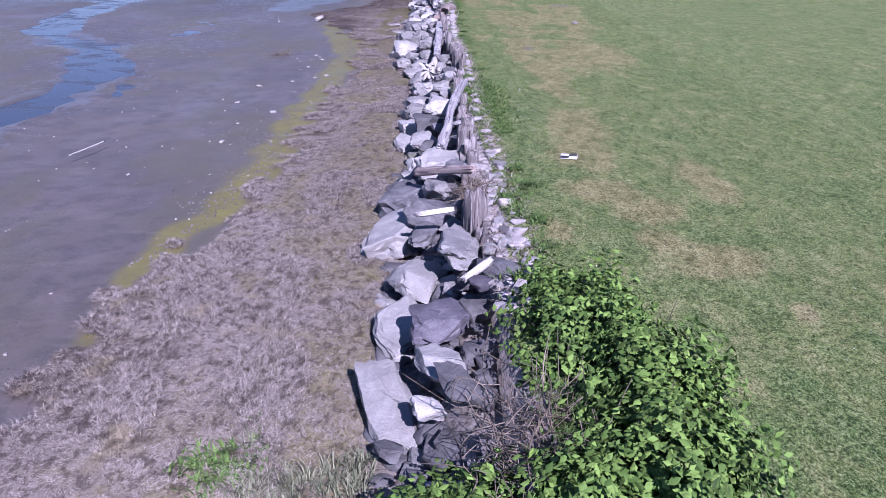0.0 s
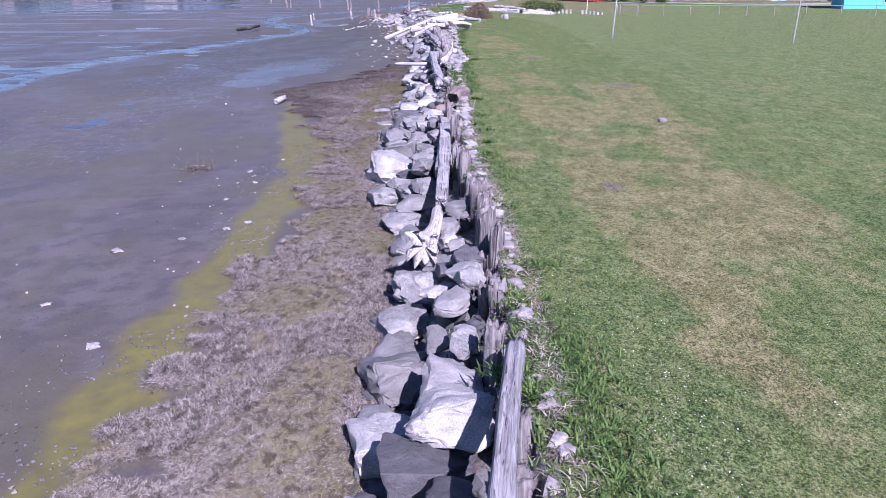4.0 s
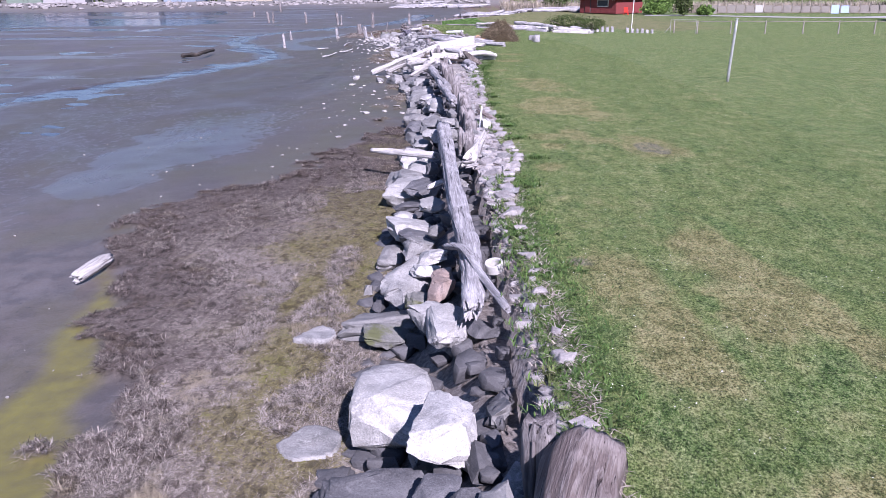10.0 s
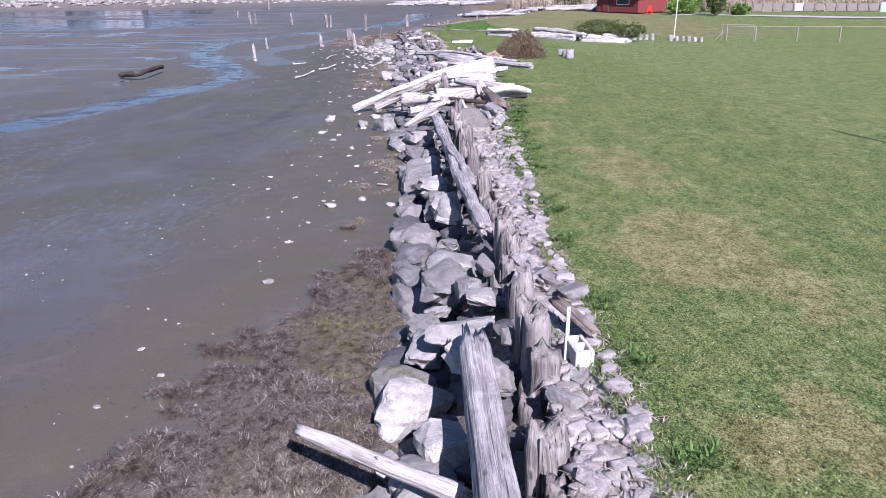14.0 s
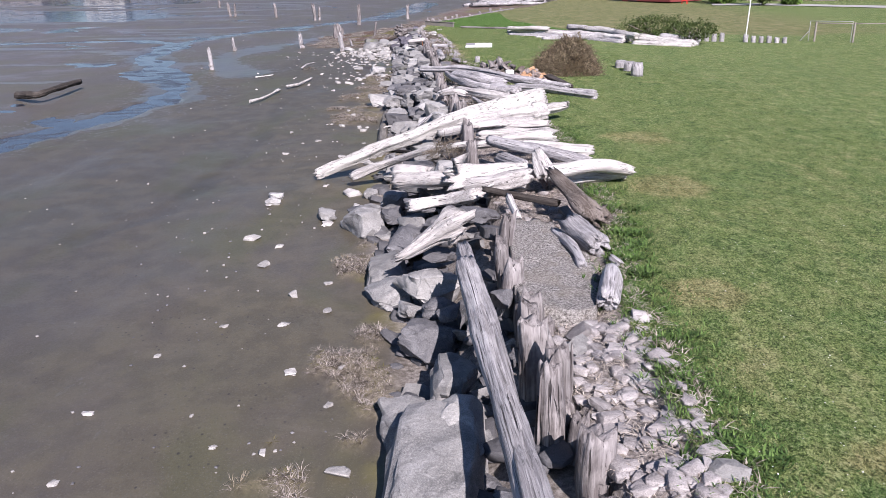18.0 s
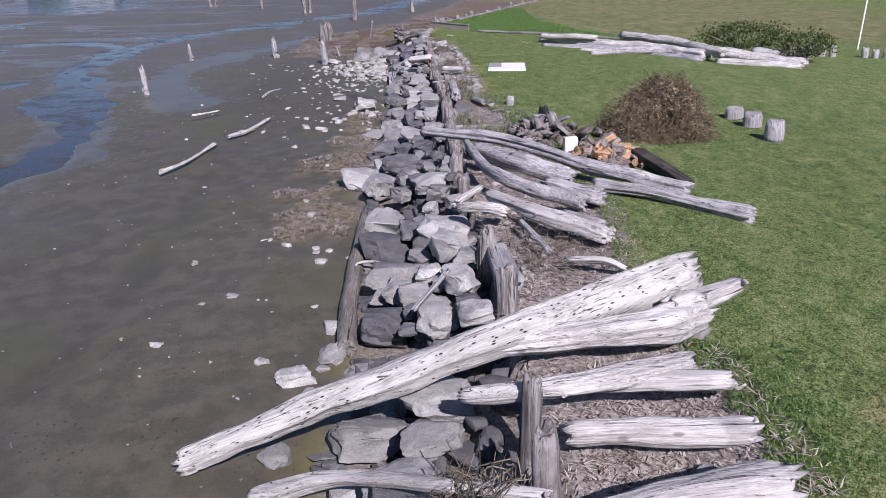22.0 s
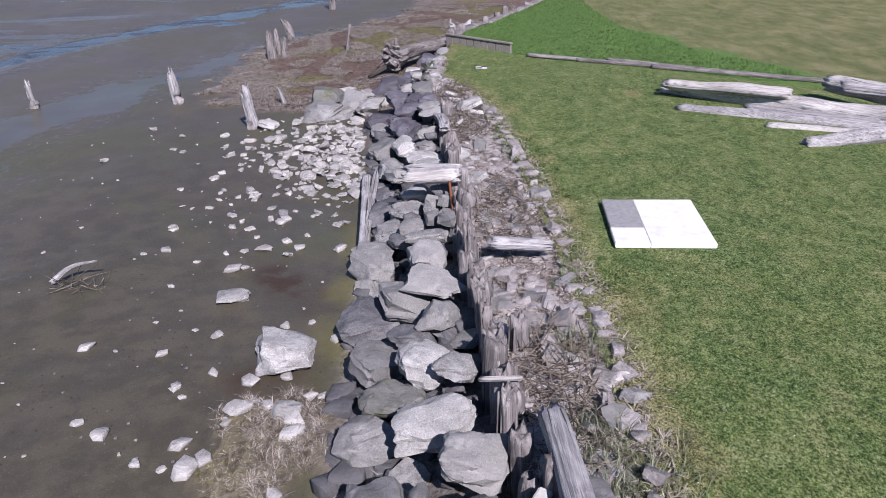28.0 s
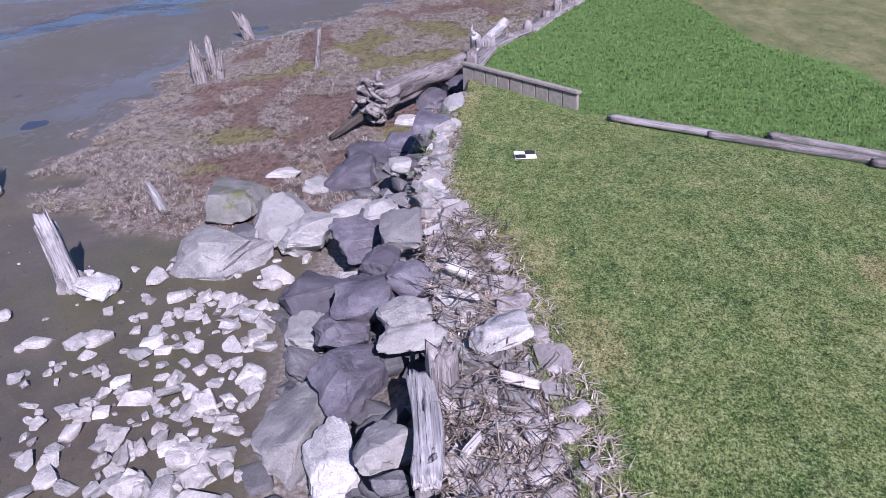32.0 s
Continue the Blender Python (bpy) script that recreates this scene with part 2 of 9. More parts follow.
def lawn_colour(k):
    """Green and dry patches over the mown grass, in world metres, with shade and highlights of tufts in the colour."""
    p = k.place()
    patch = k.noise(k.scaled(p, (1, 0.75, 1)), 0.5, 4, 0.6, 0.4)
    small = k.noise(k.scaled(p, (1, 0.6, 1)), 3.0, 5, 0.7)
    leaf = k.noise(k.scaled(p, (1, 0.8, 1)), 13.0, 4, 0.75, 0.3)
    tuft = k.noise(k.scaled(p, (1, 0.8, 1)), 44.0, 3, 0.8)
    green = k.ramp(small, (0.34, (0.076, 0.138, 0.035)), (0.5, (0.138, 0.192, 0.056)), (0.66, (0.23, 0.255, 0.104)))
    dry = k.ramp(small, (0.34, (0.15, 0.146, 0.056)), (0.5, (0.25, 0.228, 0.1)), (0.66, (0.35, 0.315, 0.165)))
    worn = k.math("ADD", k.math("MULTIPLY", k.attr("dry"), 0.32), k.math("MULTIPLY", small, 0.45))
    amount = k.step(k.math("ADD", k.math("MULTIPLY", patch, 0.55), worn), 0.5, 0.82)
    c = k.mix(amount, green, dry)
    bare = k.math("MULTIPLY", k.step(small, 0.62, 0.45, 0.3, 0.85), k.step(k.attr("dry"), 1.15, 1.7))
    c = k.mix(bare, c, (0.2, 0.172, 0.16))
    clover = k.ramp(leaf, (0.38, (0.034, 0.088, 0.02)), (0.5, (0.075, 0.15, 0.036)), (0.64, (0.16, 0.225, 0.075)))
    c = k.mix(k.step(k.attr("dry"), -0.1, -0.7, 0.0, 0.85), c, clover)
    lush = k.step(k.noise(k.scaled(p, (1, 0.7, 1)), 0.85, 5, 0.65, 0.6), 0.52, 0.6, 0.0, 0.6)
    c = k.mix(k.math("MULTIPLY", lush, k.step(k.attr("dry"), 0.35, 0.0)), c, clover)
    thatch = k.step(k.noise(k.scaled(p, (1, 0.6, 1)), 1.7, 5, 0.7, 0.5), 0.55, 0.65, 0.0, 0.25)
    c = k.mix(thatch, c, (0.22, 0.225, 0.11))
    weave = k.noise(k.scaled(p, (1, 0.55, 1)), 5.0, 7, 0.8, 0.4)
    # from here noise paints shaded gaps and lit tips of the grass into the colour
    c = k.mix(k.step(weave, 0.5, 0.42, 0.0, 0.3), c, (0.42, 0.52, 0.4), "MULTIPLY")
    c = k.mix(k.step(weave, 0.52, 0.6, 0.0, 0.35), c, (0.28, 0.32, 0.15))
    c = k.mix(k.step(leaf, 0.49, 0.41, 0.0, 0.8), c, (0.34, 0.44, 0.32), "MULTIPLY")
    c = k.mix(k.step(leaf, 0.54, 0.64, 0.0, 0.45), c, k.mix(0.45, c, (0.46, 0.47, 0.26)))
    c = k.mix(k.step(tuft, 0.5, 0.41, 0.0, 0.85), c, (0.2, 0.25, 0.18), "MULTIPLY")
    return k.mix(k.step(tuft, 0.54, 0.64, 0.0, 0.6), c, k.mix(0.5, c, (0.58, 0.6, 0.34)))


def make_lawn():
    k = Mat("mown_grass", 0.9, 0.15)
    p = k.place()
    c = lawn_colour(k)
    rough = k.noise(p, 5, 3)
    lush = k.ramp(rough, (0.3, (0.062, 0.135, 0.032)), (0.7, (0.12, 0.21, 0.056)))
    brown = k.ramp(k.noise(k.scaled(p, (1, 0.45, 1)), 1.6, 8, 0.75), (0.36, (0.085, 0.104, 0.04)), (0.5, (0.15, 0.148, 0.066)), (0.64, (0.23, 0.21, 0.115)))
    c = k.mix(k.attr("lush"), c, lush)
    c = k.mix(k.attr("brown"), c, brown)
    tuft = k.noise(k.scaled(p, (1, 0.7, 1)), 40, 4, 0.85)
    # shade between tufts and light on their tips, painted by noise
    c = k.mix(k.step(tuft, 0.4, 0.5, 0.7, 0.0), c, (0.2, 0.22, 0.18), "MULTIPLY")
    c = k.mix(k.step(tuft, 0.55, 0.72, 0.0, 0.65), c, (0.33, 0.36, 0.17))
    c = k.mix(k.step(k.noise(p, 48, 2), 0.68, 0.74, 0.0, 0.5), c, (0.42, 0.42, 0.33))
    return k.done(c, None, k.bump(tuft, 0.7, 0.04))


def make_ground():
    k = Mat("tidal_mud", 0.5, 0.5)
    p = k.place()
    wide = k.noise(k.scaled(p, (1, 0.6, 1)), 0.22, 5, 0.6, 0.8)
    mid = k.noise(p, 1.9, 6, 0.65)
    fine = k.noise(p, 24, 5, 0.7)
    mud = k.ramp(wide, (0.3, (0.073, 0.061, 0.057)), (0.5, (0.098, 0.084, 0.078)), (0.68, (0.118, 0.103, 0.096)))
    mud = k.mix(k.step(mid, 0.44, 0.6, 0.0, 0.7), mud, (0.06, 0.052, 0.048))
    mud = k.mix(k.step(k.noise(k.scaled(p, (0.5, 1.4, 1)), 0.8, 6, 0.7, 1.2), 0.52, 0.64, 0.0, 0.5), mud, (0.125, 0.11, 0.102))
    olive = k.step(k.noise(k.scaled(p, (1, 0.6, 1)), 0.3, 4, 0.6), 0.44, 0.6, 0.0, 0.7)
    mud = k.mix(olive, mud, (0.088, 0.078, 0.048))
    mud = k.mix(k.math("MULTIPLY", k.attr("silt"), 0.9), mud, k.mix(k.step(mid, 0.41, 0.6), (0.054, 0.047, 0.031), (0.09, 0.079, 0.053)))
    mud = k.mix(k.math("MULTIPLY", k.attr("murk"), 0.25), mud, (0.034, 0.029, 0.019))
    moss = k.math("MULTIPLY", k.attr("silt"), k.step(k.noise(k.scaled(p, (1, 0.6, 1)), 0.35, 4, 0.6, 0.5), 0.5, 0.64, 0.0, 0.7))
    mud = k.mix(moss, mud, (0.068, 0.068, 0.03))
    mud = k.mix(k.step(k.noise(p, 13, 4, 0.8), 0.62, 0.7, 0.0, 0.6), mud, (0.036, 0.033, 0.031))
    grit = k.noise(p, 42, 4, 0.8)
    mud = k.mix(k.step(grit, 0.46, 0.34, 0.0, 0.55), mud, (0.04, 0.035, 0.033))
    mud = k.mix(k.step(grit, 0.56, 0.68, 0.0, 0.5), mud, (0.155, 0.14, 0.132))
    pits = k.math("MULTIPLY", k.step(k.cells(k.scaled(p, (1, 0.75, 1)), 9.0), 0.10, 0.2, 1.0, 0.0), k.step(k.noise(p, 0.55, 4, 0.7), 0.47, 0.6))
    mud = k.mix(k.math("MULTIPLY", pits, 0.85), mud, (0.022, 0.02, 0.02))
    mud = k.mix(k.math("MULTIPLY", k.attr("wet"), 0.6), mud, (0.034, 0.032, 0.034))
    algae = k.ramp(k.noise(p, 3, 5, 0.7), (0.3, (0.1, 0.088, 0.034)), (0.65, (0.15, 0.138, 0.034)))
    mud = k.mix(k.math("MULTIPLY", k.attr("stain"), k.step(mid, 0.4, 0.58)), mud, (0.04, 0.024, 0.014))
    mud = k.mix(k.math("MULTIPLY", k.attr("trough"), 0.45), mud, (0.03, 0.027, 0.022))
    c = k.mix(k.attr("algae"), mud, algae)
    marsh = k.ramp(k.noise(k.scaled(p, (1, 0.45, 1)), 17, 9, 0.85, 0.6), (0.36, (0.03, 0.024, 0.02)), (0.5, (0.13, 0.107, 0.092)), (0.63, (0.3, 0.258, 0.235)))
    olive2 = k.step(k.noise(p, 0.5, 4), 0.5, 0.65, 0.0, 0.6)
    marsh = k.mix(olive2, marsh, k.ramp(k.noise(p, 15, 6, 0.8), (0.35, (0.06, 0.052, 0.024)), (0.7, (0.18, 0.155, 0.085))))
    weave = k.noise(k.scaled(p, (1, 0.5, 1)), 15, 7, 0.8)
    marsh = k.mix(k.attr("olive"), marsh, k.ramp(weave, (0.36, (0.04, 0.036, 0.014)), (0.64, (0.21, 0.185, 0.085))))
    marsh = k.mix(k.attr("gloom"), marsh, k.ramp(weave, (0.38, (0.016, 0.012, 0.01)), (0.66, (0.15, 0.124, 0.11))))
    marsh = k.mix(k.attr("russet"), marsh, k.ramp(weave, (0.38, (0.04, 0.025, 0.019)), (0.64, (0.21, 0.145, 0.118))))
    c = k.mix(k.attr("marsh"), c, marsh)
    # shade in the hollows between marsh plants, multiplied into the ground colour
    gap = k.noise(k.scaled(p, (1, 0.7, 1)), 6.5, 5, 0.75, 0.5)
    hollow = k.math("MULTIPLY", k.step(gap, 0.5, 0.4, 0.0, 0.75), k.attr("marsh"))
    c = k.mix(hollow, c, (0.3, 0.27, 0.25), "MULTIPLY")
    debris = k.ramp(k.noise(p, 14, 6, 0.75), (0.34, (0.04, 0.034, 0.031)), (0.48, (0.17, 0.15, 0.14)), (0.64, (0.36, 0.33, 0.315)))
    c = k.mix(k.attr("debris"), c, debris)
    sand = k.attr("sand")
    c = k.mix(sand, c, k.ramp(mid, (0.3, (0.12, 0.112, 0.105)), (0.7, (0.2, 0.188, 0.178))))
    dry = k.math("MAXIMUM", k.attr("marsh"), k.math("MAXIMUM", k.attr("debris"), sand))
    wet = k.step(k.math("ADD", wide, k.math("MULTIPLY", k.attr("wet"), 0.35)), 0.5, 0.84, 0.5, 0.33)
    wet = k.math("ADD", wet, k.math("MULTIPLY", k.math("SUBTRACT", fine, 0.5), 0.35))
    wet = k.math("ADD", wet, k.math("MULTIPLY", k.attr("silt"), 0.06))
    # a film of standing water: whole where it is deep, broken into small pools elsewhere
    speck = k.noise(k.scaled(p, (1, 0.6, 1)), 4.5, 5, 0.7, 0.6)
    bars = k.math("MULTIPLY", k.attr("bars"), k.step(k.noise(k.scaled(p, (0.045, 0.28, 1)), 1.0, 6, 0.65, 0.5), 0.5, 0.58, 0.0, 0.75))
    film = k.math("MAXIMUM", k.attr("film"), bars)
    film = k.step(k.math("ADD", film, k.math("MULTIPLY", k.math("SUBTRACT", speck, 0.5), 1.5)), 0.42, 0.62)
    film = k.math("MULTIPLY", film, k.step(dry, 0.6, 0.2, 0.0, 0.85))
    c = k.mix(k.math("MULTIPLY", film, 0.08), c, (0.05, 0.045, 0.044))
    r = k.math("MAXIMUM", wet, k.math("MULTIPLY", dry, 0.92))
    r = k.mix(k.math("MULTIPLY", film, 0.75), r, (0.2, 0.2, 0.2))
    h = k.bump(mid, 0.25, 0.03)
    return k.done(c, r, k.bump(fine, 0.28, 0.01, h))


LAWN_MAT, GROUND_MAT = make_lawn(), make_ground()


def blade_mat(name, low, high, dry, amount, lawn=False):
    k = Mat(name, 0.75, 0.2)
    t = k.island()
    if lawn:
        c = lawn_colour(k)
        # darkened and paled blades stand in for weak self-shadow in the turf
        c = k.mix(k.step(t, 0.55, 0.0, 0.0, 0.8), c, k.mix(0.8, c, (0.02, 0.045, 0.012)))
        c = k.mix(k.step(t, 0.7, 1.0, 0.0, 0.6), c, k.mix(0.5, c, (0.34, 0.4, 0.18)))
    else:
        c = k.ramp(t, (0.0, low), (1.0, high))
        c = k.mix(k.step(k.noise(k.place(), 1.2, 4, 0.6), 0.5 - amount, 0.62 - amount), c, dry)
        # noise darkens patches of blades as painted shade between clumps
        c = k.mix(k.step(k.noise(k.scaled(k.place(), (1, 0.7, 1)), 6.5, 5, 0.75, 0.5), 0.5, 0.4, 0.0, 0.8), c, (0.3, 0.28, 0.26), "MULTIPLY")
    return k.done(c)


TURF = blade_mat("turf_blades", None, None, None, 0, True)
WEED = blade_mat("lush_blades", (0.034, 0.075, 0.018), (0.115, 0.19, 0.05), (0.15, 0.16, 0.065), -0.12)
LUSH = blade_mat("bright_blades", (0.055, 0.12, 0.03), (0.14, 0.235, 0.07), (0.16, 0.21, 0.08), -0.12)
STRAW = blade_mat("straw_blades", (0.17, 0.145, 0.12), (0.46, 0.41, 0.36), (0.2, 0.18, 0.13), -0.12)
SEDGE = blade_mat("grey_sedge", (0.07, 0.09, 0.05), (0.26, 0.27, 0.18), (0.26, 0.23, 0.165), -0.07)
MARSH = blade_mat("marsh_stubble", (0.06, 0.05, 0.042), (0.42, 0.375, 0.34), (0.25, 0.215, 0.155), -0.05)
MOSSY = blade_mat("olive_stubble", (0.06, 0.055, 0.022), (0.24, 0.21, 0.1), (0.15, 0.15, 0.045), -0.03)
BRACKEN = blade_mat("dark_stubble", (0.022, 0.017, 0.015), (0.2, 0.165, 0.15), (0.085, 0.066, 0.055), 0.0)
LEAF = blade_mat("bramble_leaves", (0.04, 0.085, 0.016), (0.15, 0.25, 0.055), (0.17, 0.21, 0.07), -0.12)
TWIG = blade_mat("dry_twigs", (0.05, 0.041, 0.033), (0.25, 0.215, 0.175), (0.13, 0.106, 0.083), 0.0)
DEADLEAF = blade_mat("dead_leaves", (0.045, 0.034, 0.02), (0.32, 0.26, 0.17), (0.13, 0.1, 0.06), 0.0)
BRUSH = blade_mat("brush_sticks", (0.04, 0.03, 0.02), (0.25, 0.2, 0.14), (0.11, 0.085, 0.055), 0.0)
CHIPS = blade_mat("bark_chips", (0.15, 0.12, 0.108), (0.46, 0.4, 0.37), (0.25, 0.2, 0.175), -0.08)
RUSTY = blade_mat("russet_stubble", (0.045, 0.028, 0.021), (0.24, 0.17, 0.14), (0.12, 0.078, 0.058), 0.0)


def plain(name, colour, rough=0.7, metal=0.0, vary=0.12, scale=9.0):
    k = Mat(name, rough, 0.4)
    k.b.inputs["Metallic"].default_value = metal
    v = k.local()
    n = k.noise(v, scale, 5, 0.65)
    lo, hi = (tuple(x * f for x in colour) for f in (1 - 1.6 * vary, 1 + vary))
    c = k.ramp(n, (0.3, lo), (0.7, hi))
    c = k.mix(k.step(k.noise(v, 1.1, 4), 0.5, 0.75, 0.0, vary * 2), c, tuple(0.5 * x for x in colour))
    return k.done(c, k.step(n, 0.2, 0.8, rough - 0.08, min(1, rough + 0.1)), k.bump(n, 0.2, 0.005))


def make_water():
    k = Mat("shallow_water", 0.1, 0.15)
    p = k.place()
    n = k.noise(p, 9, 3)
    bar = k.noise(k.scaled(p, (0.7, 1.3, 1)), 0.6, 6, 0.7, 0.8)
    c = k.mix(k.step(bar, 0.5, 0.6, 0.0, 0.5), (0.024, 0.024, 0.032), (0.05, 0.046, 0.046))
    return k.done(c, k.step(bar, 0.48, 0.62, 0.16, 0.34), k.bump(n, 0.1, 0.01))


WATER_MAT = make_water()


# ---- plan of the shore ----
TOE = ((0, -.8), (10, -.95), (14, -1.2), (20, -1.05), (27, -1.1), (31, -1.7), (33, -2.0), (38, -2.25), (41, -1.8), (44, -2.1), (48, -1.9), (58, -2.05),
       (64, -2.3), (68, -2.5), (73, -3.5), (79, -3.5), (85, -3.9), (88.5, -4.6), (91, -4.25), (98, -4.55), (103, -4.7), (108, -5.4), (113, -5.0), (116, -3.6), (120, -1.7), (124, -.2), (260, 39.5))
POSTS = ((0, .65), (12, .5), (25, .5), (29, .25), (38, .05), (50, -.2), (57, -.2), (63, -.42), (68, -.8), (75, -1.15), (80, -1.55), (86, -2.0), (92, -2.2),
         (98, -2.8), (102, -3.0), (106, -3.4), (110, -3.9), (114, -3.5), (117.4, -2.9), (120, -1.6), (124, -.1), (140, 5.9), (170, 13.9), (260, 39.8))
EDGE = ((0, 1.2), (8.7, 1.1), (14, .95), (17, .76), (24, .68), (27, .5), (30, .36), (38, .35), (46, .3), (48.5, .75), (50, .6), (53, .45), (57, .35), (60, .45), (67, .45), (70, .9), (76, .9), (80, .4),
        (83, .6), (86.8, -.2), (90.5, -.5), (92.6, -1.45), (95, -1.35), (99, -1.6), (102, -1.8), (105, -2.2), (107, -2.6), (109.5, -3.6), (112, -3.6), (114.8, -3.3), (117.4, -2.8), (120, -1.5), (124, 0), (140, 6), (170, 14), (260, 40))
LAWN_Z = ((0, 1.05), (10, 1.1), (20, 1.2), (35, 1.35), (50, 1.3), (66, 1.2), (85, 1.08), (100, 1.05), (112, 1.05), (160, .9), (400, .9))
MARSH_X = ((0, -6.5), (8.4, -5.2), (10.4, -4.8), (13, -4.5), (17, -3.6), (23, -3.7), (27, -3.4), (33, -3.3), (36, -3.6), (40, -4.8), (43.3, -5.8), (46, -7.0), (49.6, -7.9), (50.9, -6.7), (52.3, -4.7), (56, -4.1), (58.7, -3.2), (60, -1.9), (61, 0))
FAR_MARSH = ((109.3, -4.5), (110.5, -9.0), (112, -10.5), (114.5, -11.3), (121, -11.6), (124, -10.7), (128, -8.2), (131.5, -6.3), (140, -5.0), (150, -3.0), (175, 2.0))


def along(curve, y):
    return np.interp(y, [c[0] for c in curve], [c[1] for c in curve])


def smooth(a, b, v):
    t = np.clip((v - a) / (b - a), 0, 1)
    return t * t * (3 - 2 * t)


_wr = np.random.default_rng(5)
_wk, _wp = _wr.normal(0, 1, (24, 2)), _wr.uniform(0, 6.28, 24)


def wave(x, y, size):
    """Smooth noise of about -1 to 1 with bumps of about that size."""
    s = 0
    for (a, b), p in zip(_wk, _wp):
        s = s + np.sin((a * x + b * y) * 2.6 / size + p)
    return s / 4.2


def lawn_z(x, y):
    return along(LAWN_Z, y) - 0.03 * np.clip(x - 2, 0, 18) + 0.004 * wave(x, y, 1.5) + 0.03 * wave(x, y, 9)


def bed_z(x, y):
    """Top of the sloping stone wall."""
    a, b = along(TOE, y) + .15, along(POSTS, y) - .25
    return np.clip((x - a) / np.maximum(b - a, .05), 0, 1) * (along(LAWN_Z, y) - .12) + .02


def path_gap(x, y, *points):
    """Distance from a bent line."""
    best = np.full(np.shape(x), 1e9)
    for (ax, ay), (bx, by) in zip(points, points[1:]):
        t = np.clip(((x - ax) * (bx - ax) + (y - ay) * (by - ay)) / ((bx - ax) ** 2 + (by - ay) ** 2), 0, 1)
        best = np.minimum(best, np.hypot(x - ax - t * (bx - ax), y - ay - t * (by - ay)))
    return best


def marsh_mask(x, y):
    rag = 0.30 * wave(x, y, 1.1) + 0.22 * wave(x + 40, y, .45)
    toe = along(TOE, y)
    m = smooth(-.15, .2, x - along(MARSH_X, y) + rag) * (y < 61) * smooth(.6, .1, x - toe)
    for px, py, r in ((-4.9, 85.2, .75), (-5.1, 87.3, .6), (-5.2, 89.6, .6), (-5.1, 92.3, .6), (-5.0, 95.0, .7), (-3.2, 64.7, .35), (-2.8, 67.0, .4), (-3.2, 70.8, .35), (-3.0, 61.5, .3), (-4.5, 90.8, .6), (-4.8, 93.6, .6)):
        m = np.maximum(m, smooth(.25, -.15, np.hypot(x - px, (y - py) * .8) - r + rag))
    far = smooth(-.3, .4, x - along(FAR_MARSH, y) + 1.3 * rag) * smooth(109.3, 110.6, y + rag) * smooth(.3, 0, x - along(EDGE, y)) * (x < along(TOE, y) + 6)
    return np.maximum(m, far)


def marsh_tints(x, y):
    """Olive near the wall, dark at the mud edge, russet round the fallen trunk."""
    near = (y < 61)
    turn = wave(x, y, 4.0) + .5 * wave(x, y, 1.3)
    sea = x - along(FAR_MARSH, y)
    olive = smooth(2.4, .6, along(TOE, y) - x + .7 * wave(x, y, 1.5)) * np.interp(y, (0, 12, 36, 44), (.7, .7, 1.0, 1.5)) * near
    olive = np.maximum(np.maximum(np.clip(olive * .6, 0, 1), .35 * (y > 60) * (y < 105)), smooth(-.35, .2, turn) * smooth(1.8, 3.0, sea) * (y > 109))
    gloom = .9 * smooth(np.interp(y, (40, 45, 49, 60), (2.0, 2.6, 7.0, 4.0)), .5, x - along(MARSH_X, y) + .5 * wave(x, y, 1.2)) * np.clip(smooth(36, 43, y) + .6 * smooth(.0, .6, turn) * smooth(22, 12, y), 0, 1) * near
    russet = smooth(.4, -.1, turn) * smooth(.5, 1.2, sea) * (y > 109)
    return olive, gloom, russet


def algae_mask(x, y):
    rag = 0.16 * wave(x, y, 1.4)
    d = along(MARSH_X, y) - x
    wide = np.interp(y, (9, 13, 18, 27, 36, 42, 45), (.1, .7, .95, 1.0, 1.2, .8, 0))
    m = smooth(.25, -.1, d - wide + rag) * smooth(-.2, .1, d + rag) * (y > 9) * (y < 46)
    t = along(TOE, y) - x
    m2 = smooth(.55, .1, t + .5 * rag) * (y > 53) * (y < 104) * (t > -.5) * smooth(-.2, .5, wave(y, y * .3, 5))
    return np.maximum(m, .5 * m2 * smooth(-.3, .4, wave(x, y, .9)))


PARCHED_NEAR = ((3.7, 9.6, 0.7, 0.6), (3.1, 10.2, 0.3, 0.4), (1.6, 10.4, 0.2, 0.5), (3.1, 11.3, 0.5, 0.6), (2.6, 12.4, 0.6, 0.7), (4.6, 12.9, 0.4, 1.2), (2.7, 14.0, 0.6, 1.1), (2.9, 16.5, 0.6, 1.4), (3.0, 21.7, 0.6, 2.6),
           (2.3, 24.4, 0.3, 0.4), (2.5, 25.3, 0.4, 0.6), (4.3, 25.9, 1.4, 3.3), (2.1, 26.1, 0.3, 0.6), (2.8, 26.5, 0.5, 0.5), (2.8, 27.9, 0.8, 0.9), (4.6, 28.0, 0.3, 1.1))
PARCHED_MIDDLE = ((1.4, 28.8, 0.4, 0.9), (4.9, 29.7, 0.6, 0.8), (2.6, 30.8, 0.5, 0.7), (4.2, 33.4, 1.9, 4.1), (3.1, 33.6, 0.8, 1.2), (1.3, 34.7, 0.3, 0.8), (2.3, 34.9, 0.5, 0.8), (2.4, 36.6, 0.7, 0.7), (4.6, 38.9, 0.5, 1.4),
           (5.9, 39.5, 1.0, 1.9), (1.7, 39.5, 0.4, 1.1), (2.9, 40.2, 0.5, 0.9), (1.5, 41.4, 0.5, 1.4), (3.0, 41.5, 1.0, 2.2), (1.3, 47.4, 0.3, 0.4), (1.7, 49.6, 0.4, 0.4))
